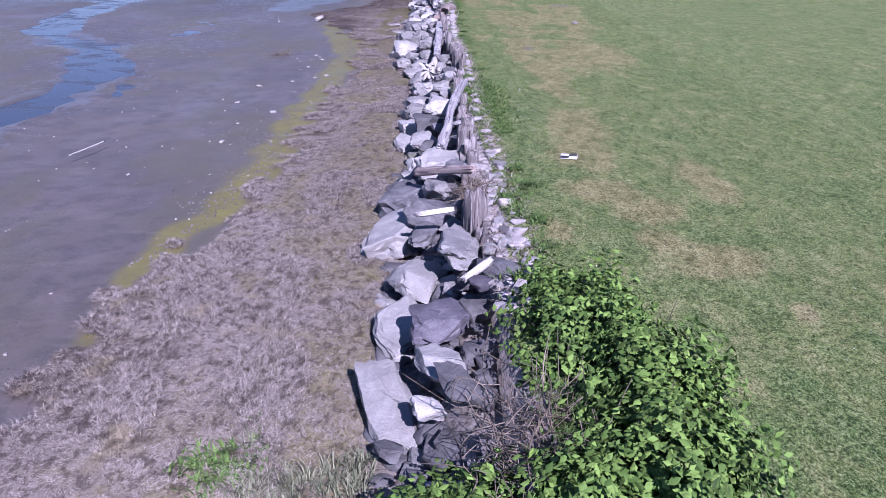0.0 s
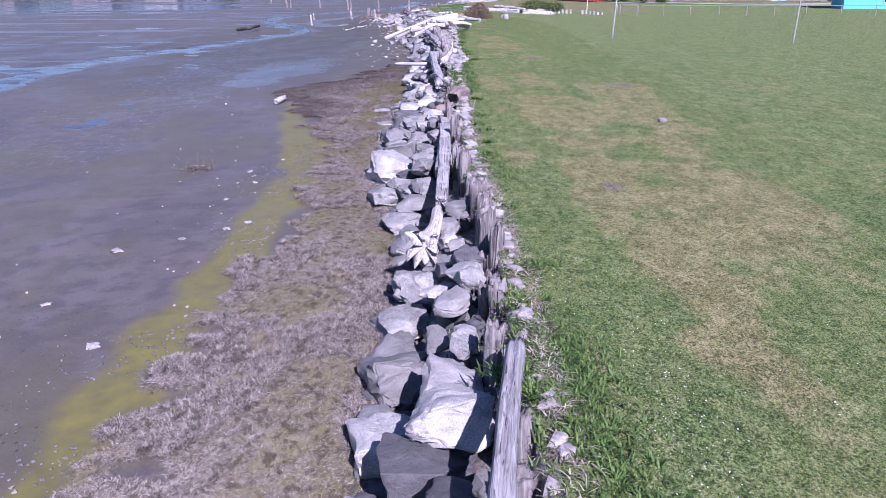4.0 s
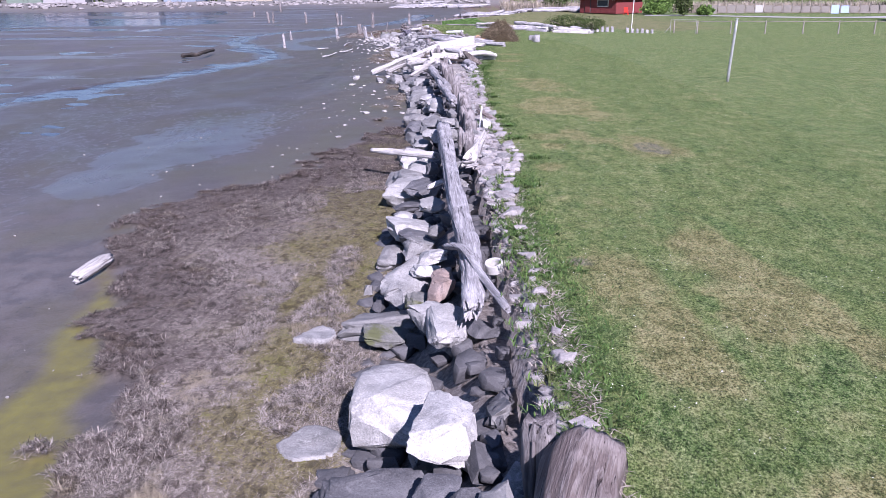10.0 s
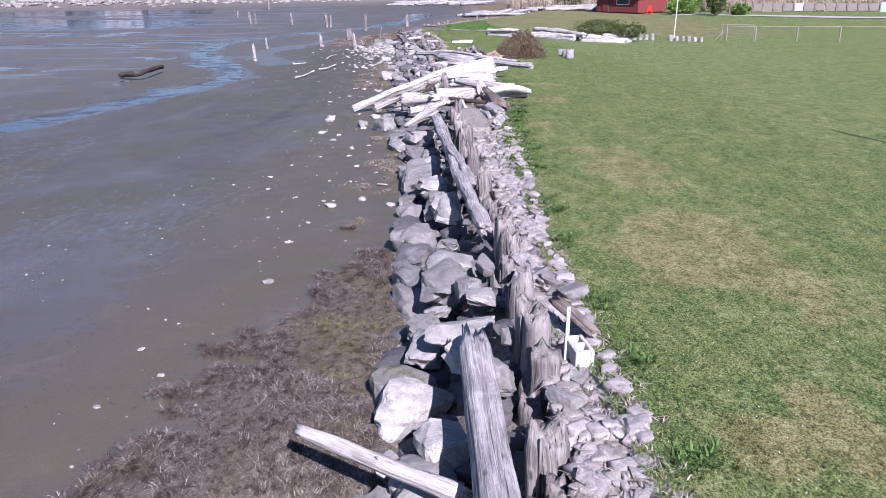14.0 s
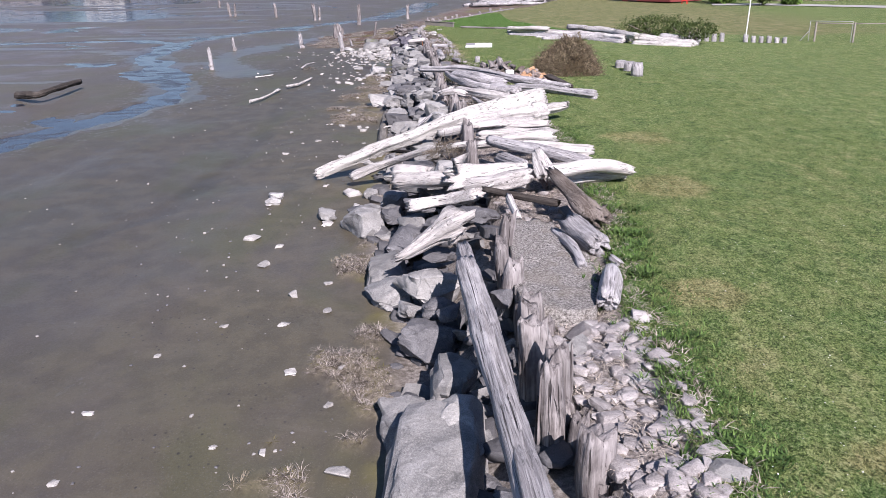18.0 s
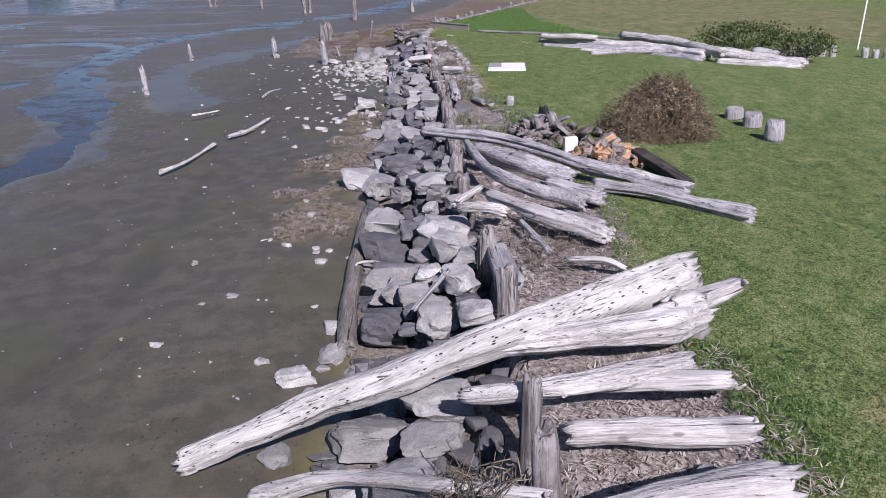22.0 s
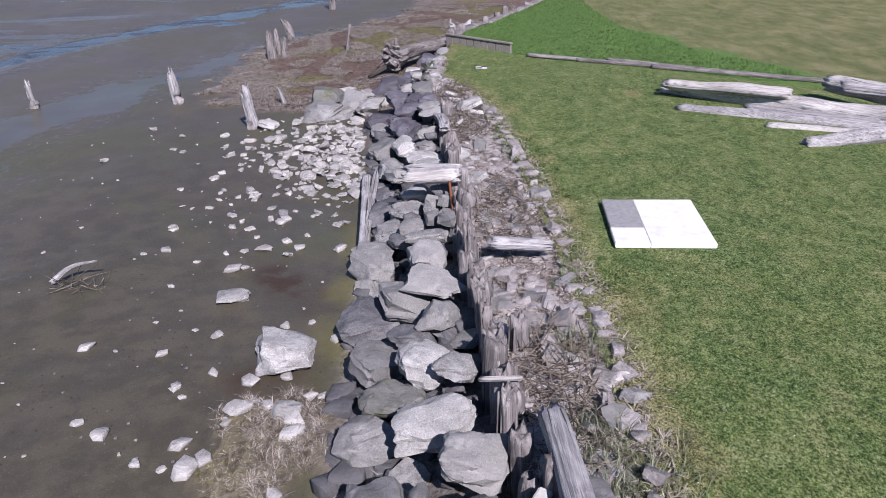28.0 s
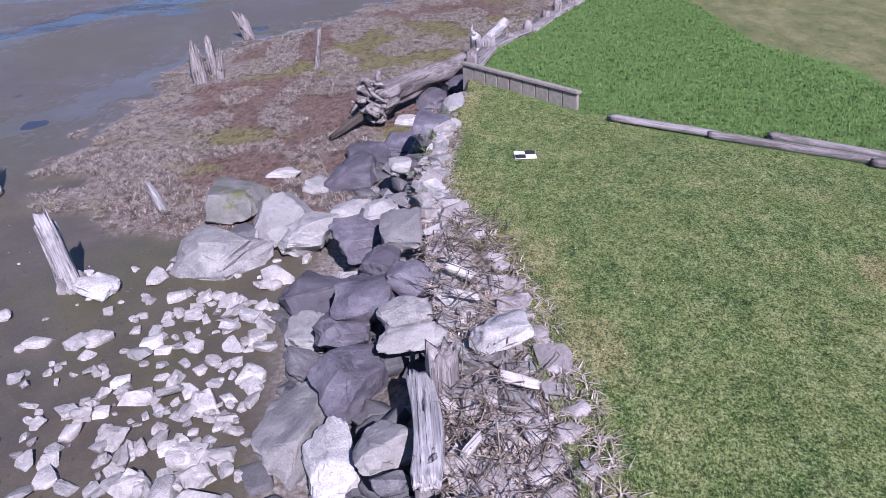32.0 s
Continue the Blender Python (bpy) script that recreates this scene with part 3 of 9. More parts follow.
PARCHED_FAR = ((3.5, 49.6, 0.2, 0.6), (3.8, 49.8, 0.7, 1.1), (2.8, 50.1, 0.4, 0.6), (1.6, 50.8, 0.4, 0.5), (2.3, 51.4, 0.3, 1.0), (2.7, 55.1, 1.1, 1.7), (2.7, 56.2, 0.9, 1.7), (2.7, 61.5, 0.8, 1.9), (1.6, 66.7, 0.5, 0.5),
           (2.3, 71.4, 0.6, 0.7), (2.8, 76.2, 0.7, 0.7), (-1.8, 105.9, 0.3, 0.7), (1.2, 107.1, 0.2, 0.4))
PARCHED = PARCHED_NEAR + PARCHED_MIDDLE + PARCHED_FAR
BARE = ((2.6, 31.1, 0.40, 0.58), (2.8, 26.6, 0.34, 0.41), (3.8, 49.8, 0.44, 0.91), (3.9, 49.2, 0.25, 0.39), (1.0, 41.9, 0.28, 0.28), (4.2, 8.1, 0.18, 0.23), (5.7, 40.5, 0.83, 0.96))
CLOVER_NEAR = ((4.2, 10.5, 0.4, 0.5), (4.2, 11.1, 0.6, 0.6), (3.6, 13.8, 0.4, 0.9), (5.5, 14.0, 0.6, 1.2), (4.6, 16.3, 0.6, 1.3), (8.1, 19.9, 1.0, 2.6), (2.0, 20.2, 0.5, 3.4), (1.6, 25.3, 0.3, 0.6), (1.4, 26.4, 0.6, 0.8),
           (8.6, 26.6, 2.0, 6.1), (3.6, 27.2, 0.4, 0.5), (1.8, 28.2, 0.4, 0.8), (4.2, 32.1, 0.8, 0.8), (6.8, 34.0, 1.0, 1.5), (1.1, 37.2, 0.4, 0.8), (3.0, 39.3, 0.3, 0.5))
CLOVER_MIDDLE = ((2.1, 39.8, 0.2, 0.8), (5.0, 42.4, 1.2, 1.6), (2.7, 49.2, 0.6, 0.8), (3.3, 52.3, 0.7, 1.0), (2.6, 53.7, 0.5, 0.9), (6.7, 56.5, 0.6, 1.7), (5.7, 60.3, 0.5, 1.0), (2.3, 64.1, 0.7, 1.1), (2.8, 68.1, 0.8, 1.4))
CLOVER = CLOVER_NEAR + CLOVER_MIDDLE


def dry_mask(x, y):
    """Parched patches and mower tracks of the lawn."""
    m = np.zeros(np.shape(x))
    rag = .22 * wave(x, y, 1.4) + .12 * wave(x, y, .5)
    for px, py, rx, ry in PARCHED:
        m = np.maximum(m, smooth(1.5, .6, np.hypot((x - px) / rx, (y - py) / ry) + rag))
    for px, py, rx, ry in CLOVER:
        m = m - 1.1 * smooth(1.4, .6, np.hypot((x - px) / rx, (y - py) / ry) - rag)
    for px, py, rx, ry in BARE:
        m = np.maximum(m, 1.75 * smooth(1.1, .4, np.hypot((x - px) / rx, (y - py) / ry) + rag))
    near = .8 * smooth(1.0, .15, x - along(EDGE, y) + .25 * wave(x, y, 1)) * (y > 93)
    track = .6 * smooth(.28, .1, path_gap(x, y, (3.2, 44), (3.5, 42.4), (3.8, 40.5), (4.0, 39.2), (4.0, 37.7), (4.1, 36.0)) + .06 * wave(x, y, .8))
    return np.clip(np.maximum(m, near) - 1.6 * track - .12 * smooth(92, 106, y), -1, 2)


STREAM = ((-13.4, 17), (-13.5, 22), (-13.1, 26), (-13.2, 29), (-14.3, 32.5), (-16.1, 37.3), (-18, 38.7), (-20.5, 42), (-22.5, 48), (-23, 56), (-22.8, 63), (-21, 70), (-19.2, 74), (-17.3, 79.5), (-15.2, 86), (-13.5, 91),
          (-14.3, 94.5), (-16, 98), (-18.5, 104), (-20.8, 109), (-22, 117), (-21.3, 123), (-18.5, 129), (-14.5, 136), (-10, 143), (-7, 157), (-5, 180))


def channel(x, y):
    """How far the tidal stream cuts into the flat."""
    rag = .3 * wave(x, y, 4) + .16 * wave(x, y, 1.2)
    gap = path_gap(x, y, *STREAM) + rag
    half = np.interp(y, (17, 30, 36, 44, 66, 74, 90, 94, 104, 112, 125, 160), (1.1, 1.0, .8, 1.1, 1.1, .85, .6, 1.0, 1.15, .9, .75, 1.6))
    d = path_gap(x, y, (-22, 118), (-26, 122), (-60, 118), (-120, 110)) + rag
    side = path_gap(x, y, (-60, 66), (-40, 64), (-28, 62), (-23, 58)) + rag
    return np.maximum(smooth(1.25, .6, gap / half), np.maximum(.8 * smooth(1.0, .3, d), .8 * smooth(1.6, .5, side)))


def wet_film(x, y):
    """Where a thin sheet of water lies on the mud, and the far streaks."""
    rag = .35 * wave(x, y, 3) + .2 * wave(x, y, 1.0)
    left = np.interp(y, (49, 51, 63, 74, 78), (-9.5, -10.8, -11.8, -13.4, -11))
    right = np.interp(y, (49, 54, 59, 69, 74, 78), (-9.2, -7.0, -4.7, -4.3, -5.5, -8))
    span = smooth(48.5, 50, y) * smooth(79, 76, y)
    pool = smooth(-.1, .35, x - left + rag) * smooth(-.2, 2.4, right - x + rag) * span * np.interp(y, (55, 62, 70), (.9, .5, .2))
    patchy = .42 * smooth(-10, -4, x - left) * smooth(.4, -.6, x - left) * smooth(40, 48, y) * smooth(80, 72, y)
    upper = path_gap(x, y, (-12.5, 99), (-15.3, 105), (-15.5, 110), (-13.5, 117), (-10, 124), (-5.5, 130), (-3, 137), (0, 150)) + rag
    sheet = np.maximum(.85 * smooth(1.9, .5, upper), .42 * smooth(4.2, 1.5, upper))
    bank = path_gap(x, y, *STREAM)
    brim = np.maximum(.75 * smooth(1.7, 1.0, bank + .6 * rag), .4 * smooth(4.5, 1.8, bank + rag))
    start = .4 * smooth(-8.5, -10.5, x + .03 * (y - 34) + rag) * smooth(28, 36, y) * smooth(50, 44, y)
    film = np.max([pool, patchy, sheet, brim, start], axis=0)
    bars = smooth(-17, -24, x + rag) * smooth(50, 64, y) * smooth(235, 222, y)
    return film, bars


TROUGH = ((-9.2, 72.8), (-8.1, 74.6), (-7.7, 76.7), (-7.5, 79.3), (-7.6, 82.2), (-7.9, 85.9), (-8.3, 89))


def mud_z(x, y):
    z = -.02 - .035 * np.clip(along(TOE, y) - x - 2.0, 0, 8) - .03 * smooth(.45, .1, path_gap(x, y, *TROUGH) + .12 * wave(x, y, 1.0)) + .02 * wave(x, y, 3.5) + .008 * wave(x, y, .9)
    z = z - .125 * channel(x, y)
    sea = smooth(-28, -45, x + .2 * (y - 140)) * smooth(128, 150, y) * smooth(225, 205, y)
    return z - sea * (.10 + .07 * wave(x * .35, y, 9))


def ground_z(x, y):
    toe, post, edge = along(TOE, y), along(POSTS, y), along(EDGE, y)
    top = lawn_z(x, y)
    low = np.maximum(mud_z(x, y) + .05 * marsh_mask(x, y), bed_z(x, y) - .5)
    strip = top - .05 - .03 * wave(x, y, .5) - .12 * np.clip((edge - x) / .8, 0, 1)
    z = np.where(x > edge, top, np.where(x > post + .1, strip, np.where(x > toe - .3, low, mud_z(x, y) + .05 * marsh_mask(x, y))))
    shore = smooth(228, 246, y - .1 * x) * smooth(20, 0, x - edge) * 1.6
    return z + shore * (x < edge + 20)


def spaced(spans, grow=1.22, far=(-1500, 1500)):
    """Grid lines with their own spacing span by span, and ever wider ones outside."""
    v = np.concatenate([np.arange(a, b - 1e-6, s) for a, b, s in spans] + [[spans[-1][1]]])
    left, right = [], []
    p, s = v[0], spans[0][2]
    while p > far[0]:
        s *= grow
        p -= s
        left.append(p)
    p, s = v[-1], spans[-1][2]
    while p < far[1]:
        s *= grow
        p += s
        right.append(p)
    return np.concatenate([left[::-1], v, right])


def quick_mesh(name, verts, faces, smooth_faces=False):
    """faces: one array of equal polygons."""
    me = bpy.data.meshes.new(name)
    verts, faces = np.asarray(verts, np.float32), np.asarray(faces, np.int32)
    n, k = faces.shape
    me.vertices.add(len(verts))
    me.vertices.foreach_set("co", verts.ravel())
    me.loops.add(n * k)
    me.loops.foreach_set("vertex_index", faces.ravel())
    me.polygons.add(n)
    me.polygons.foreach_set("loop_start", np.arange(0, n * k, k, dtype=np.int32))
    me.polygons.foreach_set("loop_total", np.full(n, k, np.int32))
    if smooth_faces:
        me.polygons.foreach_set("use_smooth", np.ones(n, bool))
    me.update(calc_edges=True)
    me.validate()
    return me


def add_mesh(name, me, material, parent=None):
    ob = new(name, me)
    if material:
        me.materials.append(material)
    if parent:
        ob.parent = parent
    return ob


def build_ground():
    gx = spaced(((-30, -13, .3), (-13, 7, .125), (7, 12, .25)))
    gy = spaced(((3, 124, .2), (124, 160, .4)), far=(-120, 2600))
    X, Y = np.meshgrid(gx, gy, indexing="ij")
    Z = ground_z(X, Y)
    nx, ny = X.shape
    V = np.stack([X, Y, Z], -1).reshape(-1, 3)
    idx = np.arange(nx * ny).reshape(nx, ny)
    Q = np.stack([idx[:-1, :-1], idx[1:, :-1], idx[1:, 1:], idx[:-1, 1:]], -1).reshape(-1, 4)
    mid = V[Q].mean(1)
    grassy = mid[:, 0] > along(EDGE, mid[:, 1]) + .12 * wave(mid[:, 0], mid[:, 1], .5)
    for name, pick, mat, label in (("ground", ~grassy, GROUND_MAT, "grey-brown tidal mudflat with brown salt-marsh stubble and an olive algae band"),
                                   ("lawn", grassy, LAWN_MAT, "mown green lawn with dry yellow patches behind the sea wall")):
        used, inv = np.unique(Q[pick], return_inverse=True)
        me = quick_mesh(name, V[used], inv.reshape(-1, 4), True)
        x, y = V[used, 0], V[used, 1]
        near_edge = smooth(.02, .12, x - along(POSTS, y)) * smooth(.25, -.1, x - along(EDGE, y)) * (y < 116)
        layers = {}
        if name == "ground":
            layers["marsh"], layers["algae"] = marsh_mask(x, y), algae_mask(x, y)
            layers["debris"] = np.maximum(near_edge, .7 * smooth(-.1, .3, x - along(TOE, y)) * (y < 116))
            layers["silt"] = np.interp(y, (46, 62, 76, 92, 106, 120), (0, .55, .9, 1, .8, .4)) * smooth(-30, -8, x)
            layers["murk"] = smooth(84, 95, y) * smooth(116, 106, y) * smooth(-14, -9, x)
            layers["stain"] = np.maximum(smooth(.9, .2, path_gap(x, y, (-4.2, 95.6), (-4.9, 95.9), (-5.5, 96.5))), smooth(.7, .2, path_gap(x, y, (-4.5, 98.2), (-5.2, 98.8), (-5.9, 99.6)))) * (.6 + .3 * wave(x, y, .8))
            layers["olive"], layers["gloom"], layers["russet"] = marsh_tints(x, y)
            layers["sand"] = smooth(224, 240, y - .1 * x) * smooth(400, 300, y)
            layers["film"], layers["bars"] = wet_film(x, y)
            layers["trough"] = smooth(.5, .1, path_gap(x, y, *TROUGH) + .12 * wave(x, y, 1.0)) * (.7 + .3 * wave(x, y, 2.0))
            layers["wet"] = 0.7 * np.maximum(smooth(0, .5, channel(x, y)), .6 * smooth(45, 60, y) * smooth(95, 75, y) * smooth(-5, -9, x))
        else:
            rag = .3 * wave(x, y, 2)
            timber = along(((-40, 118), (-3.3, 114.9), (-1.3, 112.7), (0, 111.5), (2.4, 109.9), (12, 104), (60, 88)), x)
            field = along(((2.2, 125), (2.6, 122), (2.8, 117.2), (3.8, 115.5), (4.2, 113.0), (7, 108.5)), x)
            lush = smooth(-.1, .25, y - timber + .4 * rag) * smooth(9, 6.5, x)
            brown = smooth(0, 1.2, y - field + 2 * rag) * smooth(1.2, 2.6, x + rag - .02 * (y - 112)) * smooth(-.1, .25, y - timber + .4 * rag) * smooth(30, 22, x)
            layers["dry"] = dry_mask(x, y)
            layers["lush"], layers["brown"] = lush * smooth(140, 120, y), brown * .9 * smooth(260, 150, y)
        for key, val in layers.items():
            a = me.attributes.new(key, "FLOAT", "POINT")
            a.data.foreach_set("value", np.asarray(val, np.float32))
        tagged(add_mesh(name, me, mat), label, name, kind="structure")


build_ground()
_w = quick_mesh("water", [(-700, -100, -.335), (0, -100, -.335), (0, 232, -.335), (-700, 232, -.335)], [(0, 1, 2, 3)])
tagged(add_mesh("water", _w, WATER_MAT), "still shallow tidal water in channels across the mudflat", "water", kind="structure")


# ---- kit of shapes ----
def part(name, me, material, parent, label=""):
    ob = add_mesh(name, me, material, parent)
    return tagged(ob, label) if label else ob


def anchor(name, x, y, z, turn=0.0):
    ob = new(name)
    ob.matrix_world = pose(x, y, z, 0, 0, turn)
    ob.empty_display_size = .1
    return ob


def _halved(v, f):
    """Every triangle cut into four."""
    e = np.sort(np.concatenate([f[:, [0, 1]], f[:, [1, 2]], f[:, [2, 0]]]), 1)
    u, inv = np.unique(e, axis=0, return_inverse=True)
    m = inv.reshape(3, -1) + len(v)
    v = np.vstack([v, (v[u[:, 0]] + v[u[:, 1]]) / 2])
    a, b, c = f.T
    ab, bc, ca = m
    return v, np.concatenate([np.stack(t, 1) for t in ((a, ab, ca), (ab, b, bc), (ca, bc, c), (ab, bc, ca))])


def rock_shape(rng, sx, sy, sz, cuts=2, planes=8, worn=.035, rough=.012, ball=0.0):
    """An angular broken stone: a block split by random planes, its edges chipped and its faces uneven."""
    bm = bmesh.new()
    bmesh.ops.create_cube(bm, size=2.4)
    n = rng.normal(0, 1, (planes, 3)) * (1, 1, .85)
    n = np.concatenate([np.array([(1, 0, 0), (-1, 0, 0), (0, 1, 0), (0, -1, 0), (0, 0, 1), (0, 0, -1)]) + rng.normal(0, .2, (6, 3)), n])
    n /= np.linalg.norm(n, axis=1)[:, None]
    d = np.concatenate([rng.uniform(.68, .95, 6), rng.uniform(.72, 1.02, planes)])
    for a, b in zip(n, d):
        cut = bmesh.ops.bisect_plane(bm, geom=bm.verts[:] + bm.edges[:] + bm.faces[:], plane_co=a * b, plane_no=a, clear_outer=True)
        rim = [g for g in cut["geom_cut"] if isinstance(g, bmesh.types.BMEdge)]
        if len(rim) > 2:
            bmesh.ops.edgeloop_fill(bm, edges=rim)
    bmesh.ops.remove_doubles(bm, verts=bm.verts[:], dist=.05)
    bmesh.ops.dissolve_degenerate(bm, edges=bm.edges[:], dist=.02)
    if worn:
        bmesh.ops.bevel(bm, geom=bm.edges[:], offset=worn, segments=1, profile=.6, affect="EDGES", clamp_overlap=True)
    bmesh.ops.triangulate(bm, faces=bm.faces[:])
    bmesh.ops.recalc_face_normals(bm, faces=bm.faces[:])
    bm.verts.index_update()
    v = np.array([x.co[:] for x in bm.verts])
    f = np.array([[x.index for x in k.verts] for k in bm.faces])
    bm.free()
    for _ in range(cuts):
        v, f = _halved(v, f)
    if ball:
        far = np.linalg.norm(v, axis=1)[:, None]
        v = v * (1 - ball + ball * .85 / far)
    if cuts:
        w = v.copy()
        u = v / np.linalg.norm(v, axis=1)[:, None]
        for g in (2.5, 4, 6, 9, 13, 19, 27):
            k, p = rng.normal(0, 1, (2, 3)), rng.uniform(0, 6.28, 2)
            v = v + u * (rough * 5 / g ** .75 * np.sin(w @ k[0] * g + p[0] + 1.3 * np.sin(w @ k[1] * g * .6 + p[1])))[:, None]
    lo, hi = v.min(0), v.max(0)
    v = (v - (lo + hi) / 2) / (hi - lo) * np.array([sx, sy, sz])
    return v, f


def rock_mesh(name, v, f, crease=33):
    me = quick_mesh(name, v, f, True)
    me.set_sharp_from_angle(angle=radians(crease))
    return me


TONE = {"w": "pale grey granite", "g": "grey granite", "d": "dark grey granite", "b": "dark bluish basalt", "p": "pinkish brown granite", "m": "mossy grey granite", "c": "pale barnacled"}
_rock_rng = np.random.default_rng(11)


def boulder(x, y, z, sx, sy, sz, tone):
    r = _rock_rng
    if 60 < y < 106 and tone in "wg" and r.uniform() < .3:
        tone = "g" if tone == "w" else "d"
    v, f = rock_shape(r, sx * 1.17, sy * 1.16, sz * 1.3, 2 if sx > .3 else 1, int(r.integers(7, 14)), r.uniform(.06, .16), .026, r.uniform(.0, .32))
    ob = add_mesh("boulder", rock_mesh("boulder", v, f), STONE[tone])
    ob.matrix_world = pose(x, y, z, r.uniform(-11, 11), r.uniform(-11, 11), r.uniform(-18, 18))
    big = "large" if max(sx, sy) > .9 else "small" if max(sx, sy) < .4 else "medium"
    where = "on the mudflat beside the wall" if x < along(TOE, y) - .35 else "in the stone sea wall"
    return tagged(ob, f"{big} {TONE[tone]} boulder {where}", "boulder", "boulders of the sea wall")


def bend(points, n):
    """Points along a soft curve through the given ones."""
    p = np.array(points, float)
    if len(p) == 2:
        return p[0] + np.linspace(0, 1, n)[:, None] * (p[1] - p[0])
    q = np.vstack([2 * p[0] - p[1], p, 2 * p[-1] - p[-2]])
    s = np.linspace(0, len(p) - 1 - 1e-6, n)
    i, t = s.astype(int), (s % 1)[:, None]
    a, b, c, d = q[i], q[i + 1], q[i + 2], q[i + 3]
    return .5 * (2 * b + (c - a) * t + (2 * a - 5 * b + 4 * c - d) * t ** 2 + (3 * b - a - 3 * c + d) * t ** 3)


def trunk(rng, points, r0, r1, seg=36, step=.09, thick=1.0, square=2.0, rough=.16, jag=.8, hollow=False, flare=0.0):
    """A weathered round or hewn stick as vertices and triangles."""
    length = sum(np.linalg.norm(np.subtract(b, a)) for a, b in zip(points, points[1:]))
    n = int(np.clip(length / step, 6, 70))
    c = bend(points, n)
    if length > .8 and rough > .05 and square == 2.0:
        s, a = np.linspace(0, length, n), min(.14 * max(r0, r1), .028)
        for g in (1.6, 3.7):
            c = c + a / g ** .5 * np.stack([np.sin(g * s + p) for p in rng.uniform(0, 6.28, 3)], 1) * (np.sin(np.linspace(0, np.pi, n)) ** .5)[:, None]
    tan = np.gradient(c, axis=0)
    tan /= np.linalg.norm(tan, axis=1)[:, None]
    ref = np.array([1.0, 0, 0]) if abs(tan[:, 2]).mean() > .8 else np.array([0, 0, 1.0])
    side = np.cross(tan, ref)
    side /= np.linalg.norm(side, axis=1)[:, None]
    up = np.cross(side, tan)
    th = np.linspace(0, 2 * np.pi, seg, endpoint=False)
    u = np.linspace(0, 1, n)
    cs = np.sign(np.cos(th)) * abs(np.cos(th)) ** (2 / square)
    sn = np.sign(np.sin(th)) * abs(np.sin(th)) ** (2 / square) * thick
    R = (r0 + (r1 - r0) * u)[:, None] * np.ones(seg)
    U, T = np.meshgrid(u * length, th, indexing="ij")
    for m in (1, 2, 3, 5, 7):
        g, p = rng.uniform(.4, 2.2), rng.uniform(0, 6.28, 2)
        R = R * (1 + rough / (m ** .55) * np.sin(m * T + p[0] + 1.1 * np.sin(g * U + p[1])) * rng.uniform(.3, 1.0))
    if seg > 14:
        for m in (5, 8, 12):
            p = rng.uniform(0, 6.28, 2)
            R = R * (1 - .5 * rough * np.clip(np.sin(m * T + p[0] + .5 * np.sin(.9 * U + p[1])) - .45, 0, 1))
    R = R * (1 + .035 * rng.normal(0, 1, seg))
    if seg > 24 and length > .7:
        for _ in range(9):
            at, wander = rng.uniform(0, seg), rng.uniform(-1.6, 1.6)
            lo = rng.uniform(-.2, .8)
            hi = lo + rng.uniform(.15, .6)
            col = (at + wander * u + .5 * np.sin(5 * u + at)).astype(int) % seg
            deep = rng.uniform(.1, .24) * np.clip(np.minimum(u - lo, hi - u) * 8, 0, 1)
            R[np.arange(n), col] *= 1 - deep
    for g in (.9, 2.1, 4.3):
        R = R * (1 + .42 * rough / g ** .5 * np.sin(g * 2.2 * U + rng.uniform(0, 6.28)))
    if flare:
        p = rng.uniform(0, 6.28, 3)
        lobes = .6 + .45 * np.sin(4 * T + p[0]) + .35 * np.sin(7 * T + p[1]) + .2 * np.sin(11 * T + p[2])
        R = R * (1 + flare * (u ** 4)[:, None] * np.clip(lobes, .05, 1.5))
        jag = jag * (1 + flare)
    P = c[:, None] + R[..., None] * (cs[None, :, None] * side[:, None] + sn[None, :, None] * up[:, None])
    for end, sign in ((0, -1), (-1, 1)):
        off = rng.uniform(-1, 1, seg)
        off = (off + np.roll(off, 1)) / 2 * jag * (r0 if end == 0 else r1)
        P[end] += sign * off[:, None] * tan[end]
        P[end] = c[end] + (P[end] - c[end]) * .86
    V = P.reshape(-1, 3)
    i = np.arange(n * seg).reshape(n, seg)
    a, b = i[:-1], i[1:]
    q = np.stack([a, np.roll(a, -1, 1), np.roll(b, -1, 1), b], -1).reshape(-1, 4)
    F = np.concatenate([q[:, [0, 1, 2]], q[:, [0, 2, 3]]])
    caps = []
    for end, ring, sign in ((0, i[0], 1), (-1, i[-1], -1)):
        depth = (1.6 if hollow and end == -1 else .25) * (r0 if end == 0 else r1)
        k = len(V)
        inner = c[end] + sign * tan[end] * depth * .6 + (P[end] - c[end]) * .62
        V = np.vstack([V, inner, c[end] + sign * tan[end] * depth])
        j = np.arange(k, k + seg)
        rn, jn = np.roll(ring, -1), np.roll(j, -1)
        t3 = np.concatenate([np.stack([ring, j, jn], 1), np.stack([ring, jn, rn], 1), np.stack([j, np.full(seg, k + seg), jn], 1)])
        caps.append(t3 if end == 0 else t3[:, ::-1])
    return V, np.concatenate([F, *caps])


def axis_frame(a, b):
    """A frame at a whose x axis runs to b."""
    d = (Vector(b) - Vector(a)).normalized()
    return Matrix.Translation(a) @ d.to_track_quat("X", "Z").to_matrix().to_4x4()


def stick_object(name, rng, points, r0, r1, mat, **how):
    v, f = trunk(rng, points, r0, r1, **how)
    m = axis_frame(points[0], points[-1])
    inv = np.array(m.inverted())
    ob = add_mesh(name, quick_mesh(name, v @ inv[:3, :3].T + inv[:3, 3], f, True), mat)
    ob.matrix_world = m
    return ob


